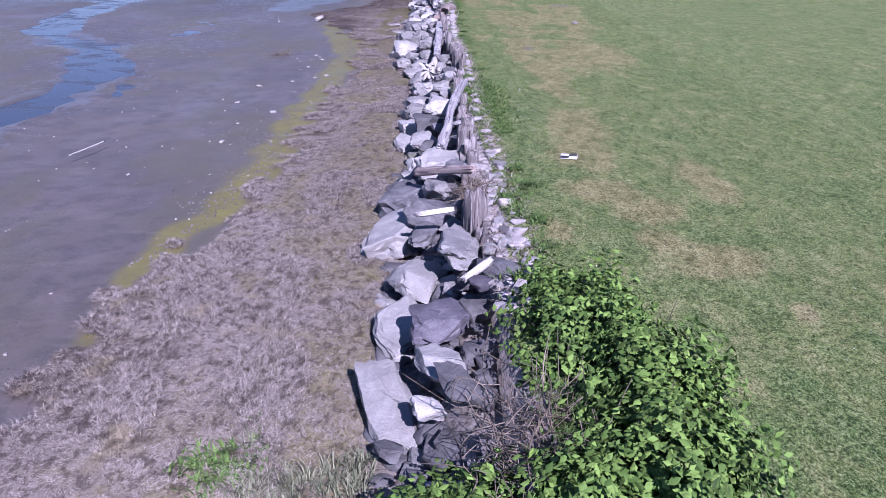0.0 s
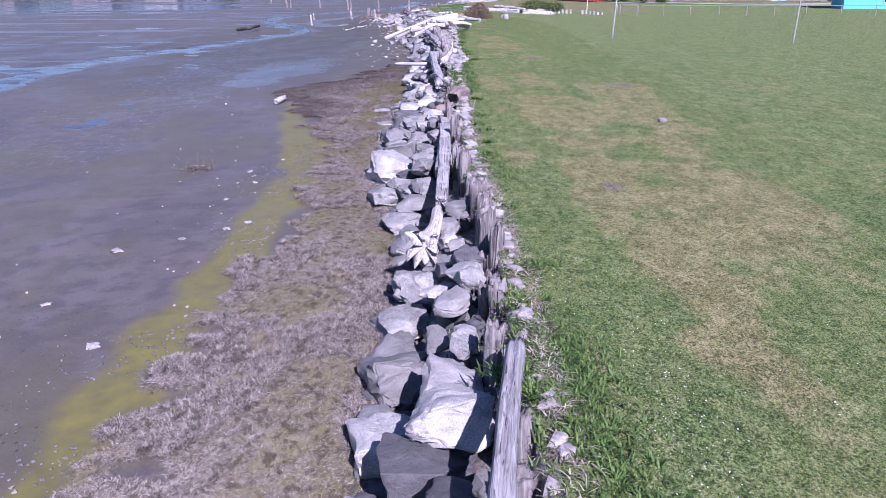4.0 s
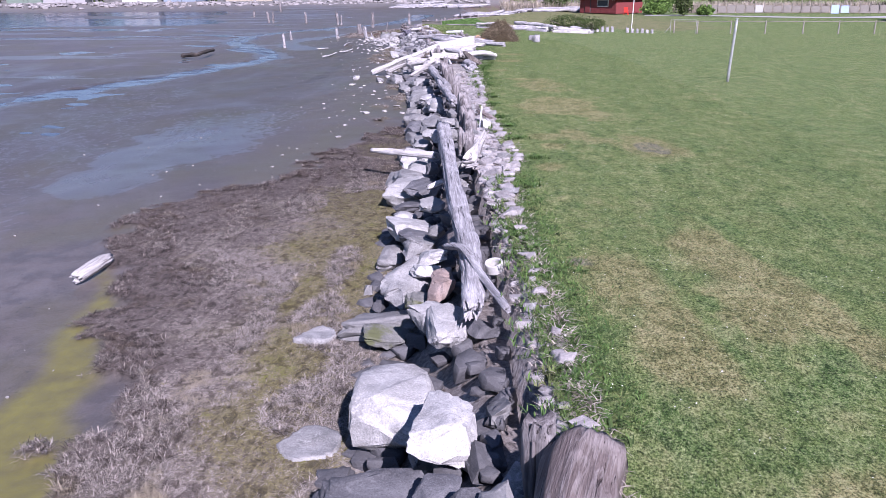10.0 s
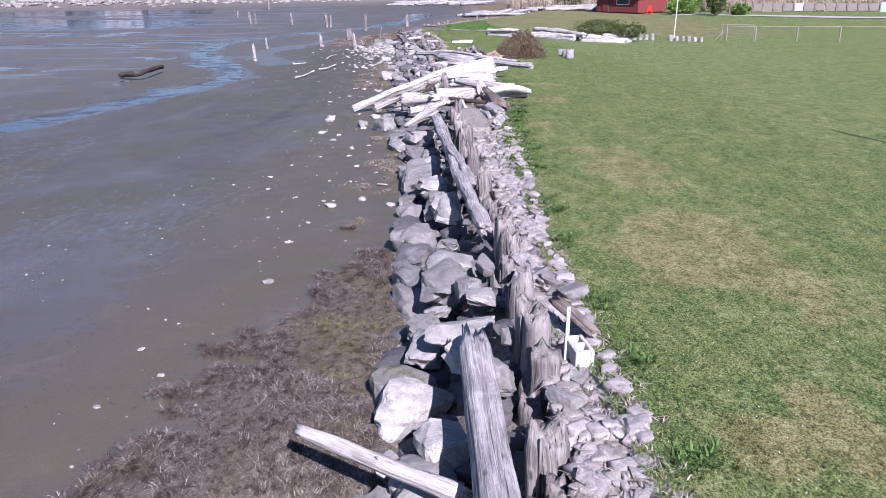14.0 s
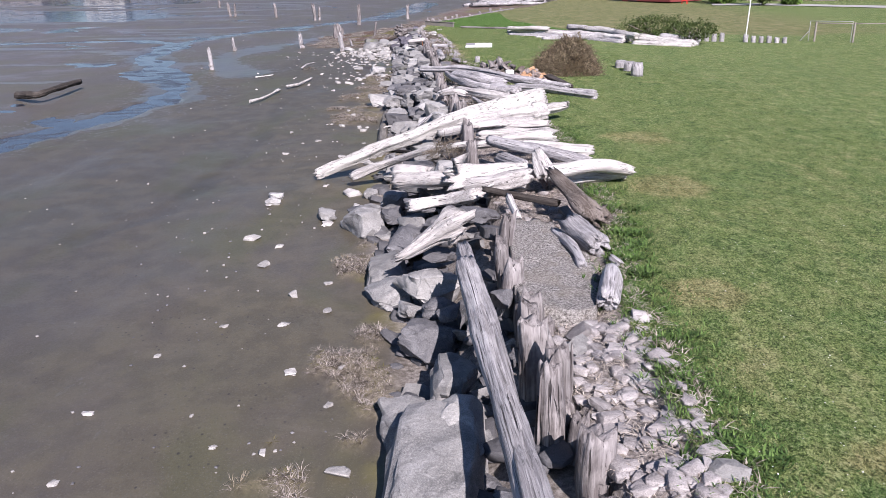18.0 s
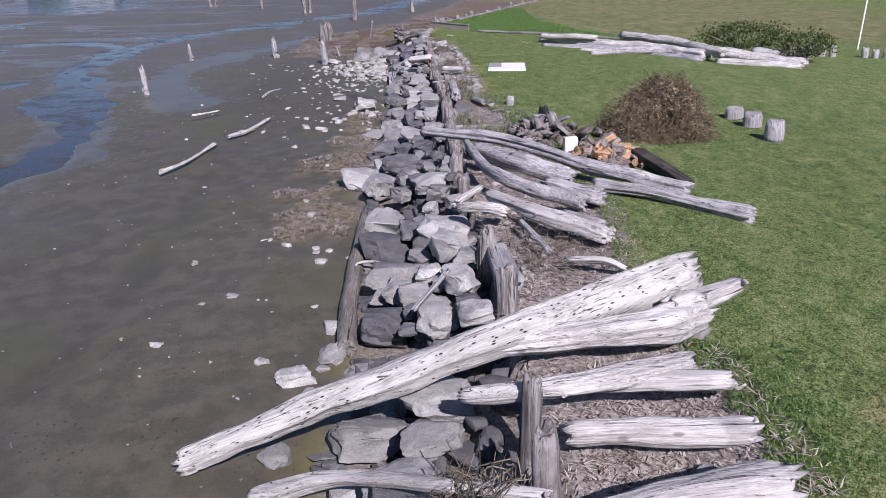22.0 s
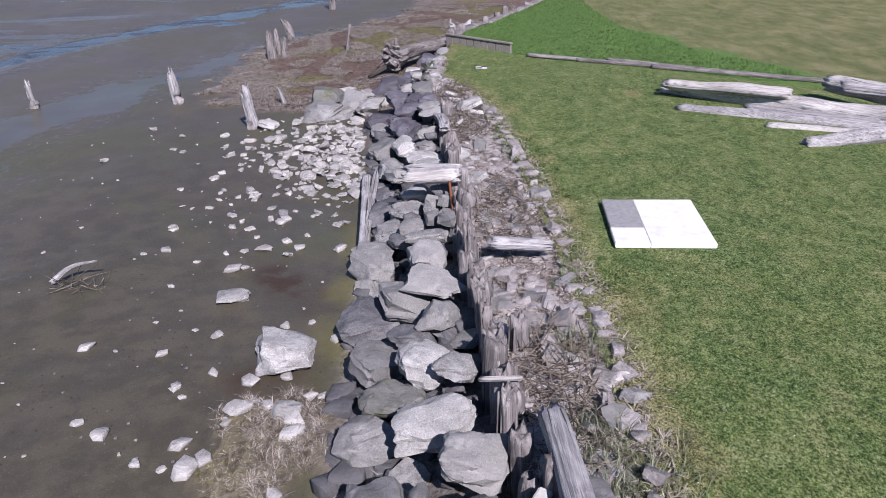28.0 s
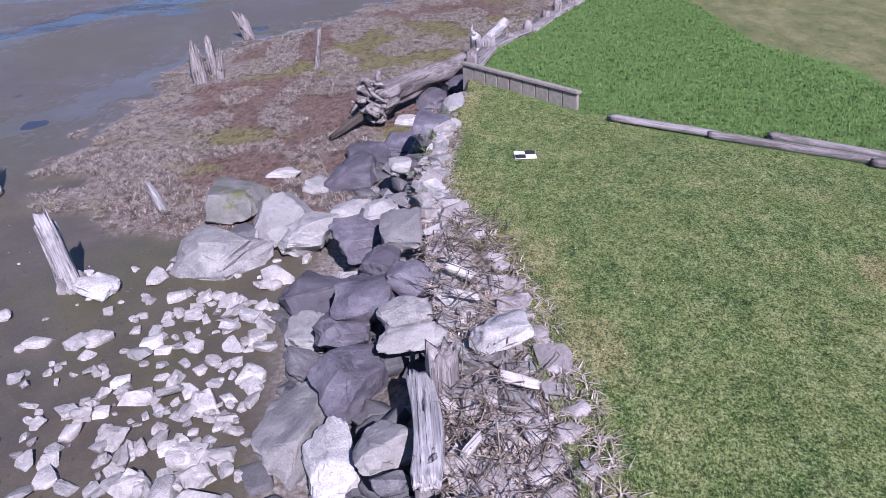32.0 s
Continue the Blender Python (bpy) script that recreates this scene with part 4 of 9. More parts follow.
_log_rng = np.random.default_rng(23)
LOOKS = {
    "white": ("white", "driftwood_log", "bleached white driftwood log lying on the sea wall", {"rough": .21}),
    "grey": ("grey", "driftwood_log", "weathered grey driftwood log lying across the wall", {}),
    "holed": ("holed", "driftwood_log", "long bleached driftwood log riddled with worm holes", {"rough": .16}),
    "plank": ("grey", "driftwood_plank", "weathered bleached plank lying on the stones", {"thick": .5, "square": 5.0, "rough": .05}),
    "slab": ("grey", "driftwood_plank", "long split grey driftwood timber lying along the wall", {"thick": .7, "square": 2.8, "rough": .14, "jag": 3.0}),
    "beam": ("grey", "timber_beam", "weathered grey hewn timber beam along the pilings", {"thick": .9, "square": 4.0, "rough": .06}),
    "root": ("brown", "driftwood_stump", "brown and grey driftwood stump with broken roots", {"rough": .3, "jag": 1.4, "flare": .5}),
    "rooty": ("post", "root_wad_log", "fallen grey tree trunk with a washed root wad", {"rough": .14, "flare": .35}),
    "red": ("red", "driftwood_log", "reddish bleached driftwood branch across the boulders", {}),
    "rust": ("rust", "hollow_log", "rust brown mossy hollow log beside the pilings", {"hollow": True, "rough": .12, "jag": .25}),
    "rustplank": ("rust", "board", "rust brown board leaning on the rubble", {"thick": .25, "square": 6.0, "rough": .03}),
    "darkplank": ("dark", "board", "dark charred timber on the lawn beside the firewood", {"thick": .5, "square": 5.0, "rough": .06}),
    "dark": ("dark", "driftwood_branch", "dark wet driftwood branch between the logs", {}),
    "rootwhite": ("white", "driftwood_stump", "bleached white driftwood log with a broken root end", {"rough": .16, "jag": 1.2, "flare": 1.0}),
    "brown": ("red", "driftwood_stump", "bleached brown driftwood stump standing among logs", {"rough": .2, "jag": 1.0, "flare": .5}),
    "wet": ("wet", "toe_log", "silted dark log lying along the toe of the wall", {"rough": .07}),
    "violet": ("grey", "driftwood_log", "smooth violet-grey driftwood log behind the pilings", {"rough": .06}),
    "mudlog": ("holed", "driftwood_branch", "pale barnacled branch lying on the mud", {"rough": .38, "jag": 1.6}),
    "darkmud": ("dark", "driftwood_log", "dark waterlogged log stranded on the mudflat", {"rough": .2}),
    "whitemud": ("white", "driftwood_log", "short white log at the edge of the marsh", {}),
    "stickmud": ("grey", "driftwood_branch", "thin grey branch sticking out of the mud", {}),
    "pile": ("grey", "stacked_log", "large weathered grey log stacked on the lawn", {"rough": .12, "step": .12}),
}


def log(look_key, r0, r1, *points):
    mat, name, label, how = LOOKS[look_key]
    r = _log_rng
    if look_key == "rooty":
        points, r0, r1 = points[::-1], r1, r0
    if look_key == "pile":
        points = [(x, y, z - .1 - .022 * max(0, x - 2)) for x, y, z in points]
        r0, r1 = 1.2 * r0, 1.2 * r1
        mat = "white" if r.uniform() < .5 else mat
    ob = stick_object(name, r, points, r0 * 1.03, r1 * 1.03, WOOD[mat], **how)
    tagged(ob, label, "log" if "log" in name else name.split("_")[-1], "driftwood on the shore" if look_key not in ("pile",) else "log stack")
    span = (Vector(points[-1]) - Vector(points[0]))
    inv = ob.matrix_world.inverted()
    roots = {"root": (6, points[-1], r1), "rootwhite": (9, points[-1], r1), "rooty": (40, points[-1], r1 * 1.45), "grey": (1, points[len(points) // 2], r0), "white": (1, points[len(points) // 2], r0)}.get(look_key)
    if roots and span.length > .8:
        n, at, rr = roots
        out = span.normalized()
        for _ in range(n):
            side = Vector(r.normal(0, 1, 3)).normalized()
            if look_key in ("grey", "white"):
                tip = Vector(at) + side * rr * r.uniform(1.15, 1.6)
                seat, thin = Vector(at), rr * .3
            else:
                side = (side - side.project(out)).normalized()
                tip = Vector(at) + side * rr * r.uniform(.7, 1.15) + out * rr * r.uniform(-.1, .5)
                seat, thin = Vector(at) + side * rr * .3 - out * rr * .5, rr * r.uniform(.12, .27)
            mid = (seat + tip) / 2 + Vector(r.normal(0, 1, 3)) * rr * .4
            v, f = trunk(r, [tuple(inv @ seat), tuple(inv @ mid), tuple(inv @ tip)], thin, thin * .35, seg=9, step=.07, rough=.2)
            part("root" if look_key not in ("grey", "white") else "branch_stub", quick_mesh("root", v, f, True), WOOD[mat], ob)
    return ob


def upright(kind, x, y, z, h, r0, lean=None):
    r = _log_rng
    lean_x, lean_y = r.normal(0, .03, 2)
    if lean is not None:
        lean_x = lean / h
    if kind == "post":
        h = max(.15, min(h, (1.32 if y > 83 else 1.6) - z))
    deep = {"post": .7, "hollow": .7, "stub": .4, "stake": .5, "round": .03}.get(kind, .4)
    pts = [(x - lean_x * deep, y - lean_y * deep, z - deep), (x, y, z), (x + lean_x * h, y + lean_y * h, z + h)]
    if kind in ("pole", "mast"):
        return pts
    names = {"post": ("wooden_piling", "weathered split wooden piling of the old sea wall", "piling", "pilings of the sea wall"),
             "hollow": ("hollow_piling", "rotten hollow-topped wooden piling beside driftwood", "piling", "pilings of the sea wall"),
             "stub": ("piling_stub", "short cracked piling stub with grass on top", "piling", "pilings of the sea wall"),
             "stake": ("mud_piling", "eroded old piling standing in the tidal mud", "piling", "pilings in the mud"),
             "round": ("log_round", "cut grey log round standing on the lawn as a seat", "log round", "log rounds by the fire place")}[kind]
    mat = "grey" if kind == "round" or kind == "stake" and y < 115 else "post"
    ob = stick_object(names[0], r, pts, r0 * 1.05, r0 * (.74 if kind == "stake" else .97), WOOD[mat], seg=18, rough=.05 if kind == "round" else .3 if kind == "stake" else .2,
                      jag=.05 if kind == "round" else (3.0 if kind == "stake" else 1.1), hollow=kind == "hollow", step=.12)
    tagged(ob, names[1], names[2], names[3])
    if kind == "stake" and h > .5:
        inv = ob.matrix_world.inverted()
        for k in range(4):
            a, up = r.uniform(0, 6.28), h * r.uniform(.75, 1.06)
            b = Vector((x + lean_x * .3 * h + math.cos(a) * r0 * .5, y + math.sin(a) * r0 * .5, z + .3 * h))
            t = Vector((x + lean_x * up + math.cos(a) * r0 * .62, y + math.sin(a) * r0 * .6, z + up))
            v, f = trunk(r, [tuple(inv @ b), tuple(inv @ t)], r0 * .5, r0 * .24, seg=8, step=.12, rough=.3, thick=.5, jag=1.5)
            part("splinter", quick_mesh("splinter", v, f, True), WOOD[mat], ob)
        if lean is not None and y < 118:
            v, f = rock_shape(r, r0 * 2.35, r0 * 2.35, h * .42, 1, 14, .12, .06, .6)
            crust = part("barnacle_crust", rock_mesh("barnacle_crust", v, f, 40), STONE["r"], ob, "grey crust of barnacles round the foot")
            crust.matrix_basis = inv @ pose(x + lean_x * .12 * h, y, z + .1 * h)
    if kind == "post" and h > .3:
        inv = ob.matrix_world.inverted()
        for _ in range(4):
            a = r.uniform(0, 6.28)
            b = Vector((x + math.cos(a) * r0 * .95, y + math.sin(a) * r0 * .95, z - .3))
            t = Vector((x + math.cos(a) * r0 * .9, y + math.sin(a) * r0 * .9, z + h * r.uniform(.5, 1.05)))
            v, f = trunk(r, [tuple(inv @ b), tuple(inv @ t)], r0 * .22, r0 * .1, seg=7, step=.12, rough=.2, thick=.5, jag=1.5)
            part("splinter", quick_mesh("splinter", v, f, True), WOOD[mat], ob)
    return ob


def box_mesh(name, sx, sy, sz, bevel=.006, at=(0, 0, 0), wear=0.0, rng=None):
    bm = bmesh.new()
    bmesh.ops.create_cube(bm, size=1.0)
    for v in bm.verts:
        v.co = Vector((v.co.x * sx, v.co.y * sy, v.co.z * sz))
        if wear:
            v.co += Vector(rng.normal(0, wear, 3))
        v.co += Vector(at)
    if bevel:
        bmesh.ops.bevel(bm, geom=list(bm.edges), offset=bevel, segments=2, affect="EDGES")
    me = bpy.data.meshes.new(name)
    bm.to_mesh(me)
    bm.free()
    return me


def prism_mesh(name, outline, depth):
    """An outline in x and z, pushed along y by depth."""
    n = len(outline)
    v = [(x, 0, z) for x, z in outline] + [(x, depth, z) for x, z in outline]
    f = [tuple(range(n)), tuple(range(2 * n - 1, n - 1, -1))] + [(i, i + n, (i + 1) % n + n, (i + 1) % n) for i in range(n)]
    me = bpy.data.meshes.new(name)
    me.from_pydata(v, [], f)
    me.update()
    return me


def blades(name, rng, P, tall, wide, spread, count, mat, label, category="grass", curl=.5, dry=None, simple=False):
    """Tufts of bent blades at the places P."""
    P = np.repeat(np.asarray(P, float), count, 0)
    n = len(P)
    a = rng.uniform(0, 2 * np.pi, n)
    h = tall * rng.uniform(.5, 1.25, n)
    w = wide * rng.uniform(.7, 1.3, n)
    out = np.stack([np.cos(a), np.sin(a), np.zeros(n)], 1)
    side = np.stack([-np.sin(a), np.cos(a), np.zeros(n)], 1)
    base = P + out * (spread * .35 * rng.uniform(0, 1, n))[:, None]
    s = spread * rng.uniform(.3, 1.2, n)
    mid = base + out * (s * .35)[:, None] + np.array([0, 0, 1.0]) * (h * .6)[:, None]
    tip = base + out * s[:, None] + np.array([0, 0, 1.0]) * (h * (1 - curl * .4))[:, None]
    V = np.stack([base - side * w[:, None], base + side * w[:, None], mid - side * (w * .7)[:, None], mid + side * (w * .7)[:, None], tip], 1).reshape(-1, 3)
    k = np.arange(n)[:, None] * 5
    F = np.concatenate([k + np.array([0, 1, 3]), k + np.array([0, 3, 2]), k + np.array([2, 3, 4])])
    step = 5
    if simple:
        V, F, step = V.reshape(-1, 5, 3)[:, [0, 1, 4]].reshape(-1, 3), np.arange(3 * n).reshape(-1, 3), 3
    me = quick_mesh(name, V, F)
    if dry is not None:
        a = me.attributes.new("dry", "FLOAT", "POINT")
        a.data.foreach_set("value", np.repeat(np.repeat(dry, count), step).astype(np.float32))
    return tagged(add_mesh(name, me, mat), label, category, kind="stuff")


# ---- the sea wall: boulders ----
boulder(-0.56, 6.61, 0.25, 0.28, 0.27, 0.13, "d")
boulder(-0.16, 6.82, 0.60, 0.31, 0.32, 0.15, "w")
boulder(0.14, 6.95, 0.87, 0.30, 0.56, 0.14, "d")
boulder(-0.62, 7.53, 0.19, 0.52, 1.44, 0.25, "w")
boulder(-0.04, 7.57, 0.70, 0.43, 0.76, 0.20, "w")
boulder(-0.18, 7.87, 0.59, 0.24, 0.43, 0.11, "d")
boulder(-0.04, 8.65, 0.69, 0.64, 0.92, 0.30, "b")
boulder(0.47, 8.90, 1.06, 0.26, 0.25, 0.12, "b")
boulder(-0.60, 9.22, 0.20, 0.61, 1.18, 0.29, "w")
boulder(0.74, 9.33, 1.05, 0.41, 0.80, 0.19, "d")
boulder(0.66, 10.03, 1.06, 0.17, 0.29, 0.08, "g")
boulder(0.23, 10.41, 0.93, 0.53, 1.45, 0.25, "g")
boulder(-0.39, 10.43, 0.37, 0.80, 0.86, 0.37, "w")
boulder(-0.27, 12.08, 0.50, 0.35, 1.02, 0.16, "d")
boulder(-0.83, 12.69, 0.10, 0.80, 1.27, 0.38, "w")
boulder(-0.19, 12.58, 0.62, 0.82, 0.61, 0.35, "d")
boulder(-0.82, 12.64, 0.15, 0.81, 1.35, 0.50, "w")
boulder(-0.10, 13.55, 0.73, 0.40, 0.68, 0.25, "g")
boulder(0.22, 13.96, 0.98, 0.46, 0.53, 0.27, "d")
boulder(-0.72, 14.09, 0.21, 0.90, 1.23, 0.56, "d")
boulder(-0.72, 14.73, 0.22, 0.67, 1.14, 0.42, "d")
boulder(-0.08, 14.96, 0.73, 0.85, 0.96, 0.46, "w")
boulder(-0.76, 15.34, 0.21, 0.32, 0.33, 0.17, "w")
boulder(0.22, 15.73, 1.02, 0.21, 0.36, 0.15, "d")
boulder(-0.71, 15.82, 0.24, 0.30, 0.35, 0.17, "g")
boulder(-0.46, 16.01, 0.44, 0.56, 0.40, 0.19, "w")
boulder(-0.27, 16.72, 0.59, 0.51, 0.85, 0.32, "d")
boulder(-0.68, 17.17, 0.26, 0.23, 0.40, 0.15, "m")
boulder(-0.46, 17.88, 0.42, 0.54, 0.67, 0.33, "w")
boulder(-0.14, 18.19, 0.72, 0.25, 0.42, 0.15, "d")
boulder(-0.11, 18.47, 0.74, 0.34, 0.57, 0.21, "d")
boulder(-0.46, 18.65, 0.42, 0.26, 0.39, 0.16, "g")
boulder(-0.89, 18.80, 0.10, 0.52, 0.88, 0.32, "g")
boulder(-0.94, 19.17, 0.07, 0.35, 0.59, 0.22, "d")
boulder(-0.33, 19.27, 0.51, 0.76, 0.78, 0.39, "d")
boulder(-0.04, 19.73, 0.79, 0.78, 0.83, 0.39, "w")
boulder(-0.79, 20.23, 0.12, 0.66, 0.80, 0.40, "w")
boulder(-0.07, 20.38, 0.77, 0.62, 0.85, 0.28, "w")
boulder(-0.14, 20.88, 0.72, 0.29, 0.20, 0.15, "d")
boulder(-0.94, 20.88, 0.07, 0.38, 0.65, 0.24, "w")
boulder(0.08, 21.13, 0.93, 0.30, 0.50, 0.18, "g")
boulder(-0.78, 21.75, 0.14, 0.82, 1.05, 0.47, "g")
boulder(-0.25, 21.77, 0.63, 0.28, 0.47, 0.17, "g")
boulder(-0.81, 22.34, 0.11, 0.69, 1.07, 0.35, "g")
boulder(-0.05, 22.49, 0.81, 0.44, 0.59, 0.22, "w")
boulder(0.18, 22.83, 1.04, 0.32, 0.55, 0.20, "g")
boulder(0.14, 23.10, 1.00, 0.43, 0.42, 0.24, "w")
boulder(-0.23, 23.25, 0.66, 0.47, 0.28, 0.15, "w")
boulder(-0.75, 23.25, 0.15, 0.72, 0.76, 0.31, "g")
boulder(0.15, 23.63, 1.01, 0.41, 0.50, 0.26, "d")
boulder(-0.13, 23.83, 0.76, 0.23, 0.36, 0.15, "d")
boulder(-0.51, 24.17, 0.37, 0.86, 0.72, 0.40, "g")
boulder(0.06, 24.44, 0.94, 0.27, 0.16, 0.15, "g")
boulder(-0.27, 24.60, 0.63, 0.51, 0.40, 0.21, "d")
boulder(-0.09, 25.04, 0.80, 0.34, 0.39, 0.19, "w")
boulder(-0.06, 25.57, 0.86, 0.34, 0.46, 0.21, "g")
boulder(0.04, 26.20, 1.00, 0.33, 0.56, 0.21, "g")
boulder(-0.77, 26.83, 0.16, 0.67, 1.07, 0.41, "g")
boulder(-0.93, 28.11, 0.17, 0.91, 0.77, 0.33, "g")
boulder(-0.77, 28.67, 0.41, 0.72, 0.57, 0.23, "g")
boulder(-0.60, 29.24, 0.62, 0.46, 0.75, 0.27, "g")
boulder(-0.88, 29.55, 0.39, 0.47, 0.68, 0.25, "g")
boulder(-0.98, 29.84, 0.35, 0.32, 0.19, 0.15, "d")
boulder(-1.49, 30.18, 0.12, 0.69, 1.02, 0.39, "g")
boulder(-0.96, 30.20, 0.37, 0.88, 0.60, 0.34, "g")
boulder(-0.59, 30.49, 0.71, 0.48, 0.82, 0.30, "g")
boulder(-1.03, 30.96, 0.40, 0.48, 0.40, 0.21, "d")
boulder(-0.64, 31.08, 0.72, 0.51, 0.44, 0.22, "g")
boulder(-0.62, 31.64, 0.77, 0.43, 0.44, 0.21, "g")
boulder(-1.45, 32.10, 0.21, 1.11, 1.58, 0.69, "w")
boulder(-0.65, 32.14, 0.78, 0.48, 0.37, 0.17, "g")
boulder(-0.42, 32.91, 0.98, 0.31, 0.48, 0.19, "g")
boulder(-1.39, 33.70, 0.31, 0.74, 1.25, 0.46, "g")
boulder(-0.86, 33.78, 0.69, 0.57, 0.71, 0.28, "g")
boulder(-0.17, 33.86, 1.18, 0.22, 0.13, 0.15, "w")
boulder(-0.24, 34.24, 1.14, 0.21, 0.33, 0.15, "d")
boulder(0.11, 34.35, 1.22, 0.26, 0.30, 0.16, "g")
boulder(-0.50, 34.36, 0.97, 0.26, 0.17, 0.15, "g")
boulder(-0.46, 34.55, 1.00, 0.23, 0.14, 0.15, "g")
boulder(-0.74, 34.64, 0.81, 0.21, 0.16, 0.15, "g")
boulder(-1.07, 34.74, 0.59, 0.43, 0.26, 0.15, "g")
boulder(-0.46, 34.78, 1.01, 0.23, 0.14, 0.15, "d")
boulder(-0.44, 34.97, 1.02, 0.21, 0.12, 0.15, "w")
boulder(-1.52, 34.97, 0.28, 0.55, 0.93, 0.26, "w")
boulder(-0.74, 34.98, 0.81, 0.39, 0.41, 0.23, "w")
boulder(-0.41, 35.41, 1.05, 0.43, 0.44, 0.22, "w")
boulder(-1.43, 35.45, 0.33, 0.90, 0.81, 0.45, "g")
boulder(-0.25, 35.71, 1.15, 0.42, 0.51, 0.25, "p")
boulder(-0.94, 36.03, 0.67, 0.79, 0.91, 0.46, "g")
boulder(-1.45, 36.14, 0.36, 0.75, 0.89, 0.23, "g")
boulder(-0.64, 36.42, 0.90, 0.47, 0.55, 0.26, "g")
boulder(-0.98, 36.62, 0.67, 0.70, 1.20, 0.36, "g")
boulder(-1.78, 37.06, 0.15, 0.71, 0.84, 0.42, "d")
boulder(-0.30, 37.14, 1.14, 0.26, 0.45, 0.16, "w")
boulder(-0.51, 37.24, 1.01, 0.30, 0.50, 0.15, "d")
boulder(-0.77, 37.37, 0.84, 0.27, 0.37, 0.16, "g")
boulder(-0.77, 37.74, 0.85, 0.37, 0.36, 0.15, "d")
boulder(-1.30, 37.87, 0.48, 0.93, 0.96, 0.43, "d")
boulder(-0.67, 38.71, 0.89, 0.50, 0.86, 0.31, "w")
boulder(-1.23, 39.93, 0.41, 0.77, 1.30, 0.48, "w")
boulder(-0.69, 41.04, 0.83, 0.45, 0.76, 0.25, "w")
boulder(-0.78, 41.43, 0.77, 0.73, 0.44, 0.25, "w")
boulder(-1.01, 41.92, 0.60, 0.33, 0.29, 0.16, "g")
boulder(-1.48, 42.06, 0.23, 0.59, 0.36, 0.15, "m")
boulder(-0.75, 42.30, 0.83, 0.33, 0.55, 0.20, "p")
boulder(-1.10, 42.44, 0.56, 0.31, 0.38, 0.19, "m")
boulder(-1.59, 42.51, 0.15, 1.06, 0.64, 0.30, "g")
boulder(-0.76, 42.65, 0.84, 0.26, 0.45, 0.16, "p")
boulder(-1.01, 43.34, 0.67, 0.40, 0.37, 0.18, "w")
boulder(-1.70, 43.37, 0.14, 0.21, 0.35, 0.15, "d")
boulder(-1.30, 43.48, 0.43, 0.60, 1.02, 0.37, "g")
boulder(-0.93, 43.81, 0.74, 0.45, 0.36, 0.17, "w")
boulder(-1.16, 44.80, 0.56, 0.48, 0.58, 0.26, "g")
boulder(-0.86, 44.92, 0.80, 0.25, 0.40, 0.16, "g")
boulder(-1.65, 45.42, 0.17, 0.41, 0.69, 0.25, "g")
boulder(-1.26, 45.57, 0.48, 0.55, 0.83, 0.23, "d")
boulder(-1.31, 46.22, 0.41, 0.90, 0.80, 0.33, "w")
boulder(-1.74, 46.90, 0.08, 0.42, 0.72, 0.26, "d")
boulder(-0.99, 46.96, 0.68, 0.43, 0.50, 0.19, "w")
boulder(-1.54, 47.63, 0.19, 0.41, 0.66, 0.26, "w")
boulder(-1.46, 48.40, 0.26, 0.63, 0.38, 0.16, "d")
boulder(-1.08, 48.43, 0.58, 0.43, 0.45, 0.25, "d")
boulder(-1.21, 49.04, 0.49, 0.76, 0.74, 0.25, "d")
boulder(-1.45, 49.62, 0.24, 0.95, 1.29, 0.59, "w")
boulder(-1.04, 50.23, 0.66, 0.27, 0.34, 0.16, "d")
boulder(-1.47, 50.47, 0.25, 0.95, 1.28, 0.41, "g")
boulder(-1.32, 51.16, 0.40, 0.62, 0.64, 0.30, "w")
boulder(-1.79, 51.23, 0.12, 0.65, 0.88, 0.40, "g")
boulder(-1.36, 51.77, 0.37, 0.62, 0.76, 0.22, "w")
boulder(-1.19, 52.08, 0.52, 0.44, 0.63, 0.27, "w")
boulder(-1.74, 52.29, 0.07, 0.29, 0.49, 0.18, "w")
boulder(-0.59, 52.56, 1.04, 0.37, 0.57, 0.23, "g")
boulder(-1.53, 53.23, 0.23, 0.75, 0.92, 0.38, "w")
boulder(-0.43, 53.25, 1.16, 0.13, 0.23, 0.15, "g")
boulder(-0.86, 53.46, 0.81, 0.55, 0.47, 0.26, "w")
boulder(-1.67, 53.87, 0.13, 0.72, 0.74, 0.42, "m")
boulder(-0.95, 54.22, 0.73, 0.79, 0.51, 0.26, "w")
boulder(-1.39, 54.59, 0.37, 0.44, 0.73, 0.27, "w")
boulder(-1.74, 54.73, 0.08, 0.64, 0.56, 0.21, "d")
boulder(-0.65, 54.88, 0.98, 0.36, 0.34, 0.16, "g")
boulder(-1.43, 55.15, 0.33, 0.48, 0.54, 0.27, "g")
boulder(-1.26, 55.49, 0.49, 0.35, 0.24, 0.15, "g")
boulder(-0.81, 55.52, 0.85, 0.35, 0.47, 0.21, "g")
boulder(-0.56, 55.89, 1.05, 0.25, 0.36, 0.15, "g")
boulder(-1.09, 56.39, 0.59, 0.72, 1.22, 0.45, "g")
boulder(-1.73, 56.77, 0.10, 0.52, 0.88, 0.32, "g")
boulder(-1.07, 56.97, 0.62, 0.74, 1.26, 0.38, "w")
boulder(-1.67, 57.32, 0.15, 0.58, 0.98, 0.36, "d")
boulder(-1.12, 58.03, 0.62, 0.39, 0.54, 0.22, "w")
boulder(-1.75, 58.91, 0.12, 0.59, 1.01, 0.37, "d")
boulder(-1.74, 59.72, 0.15, 0.90, 1.28, 0.49, "g")
boulder(-1.09, 59.98, 0.69, 0.50, 0.85, 0.31, "w")
boulder(-1.11, 60.36, 0.68, 0.54, 0.92, 0.34, "w")
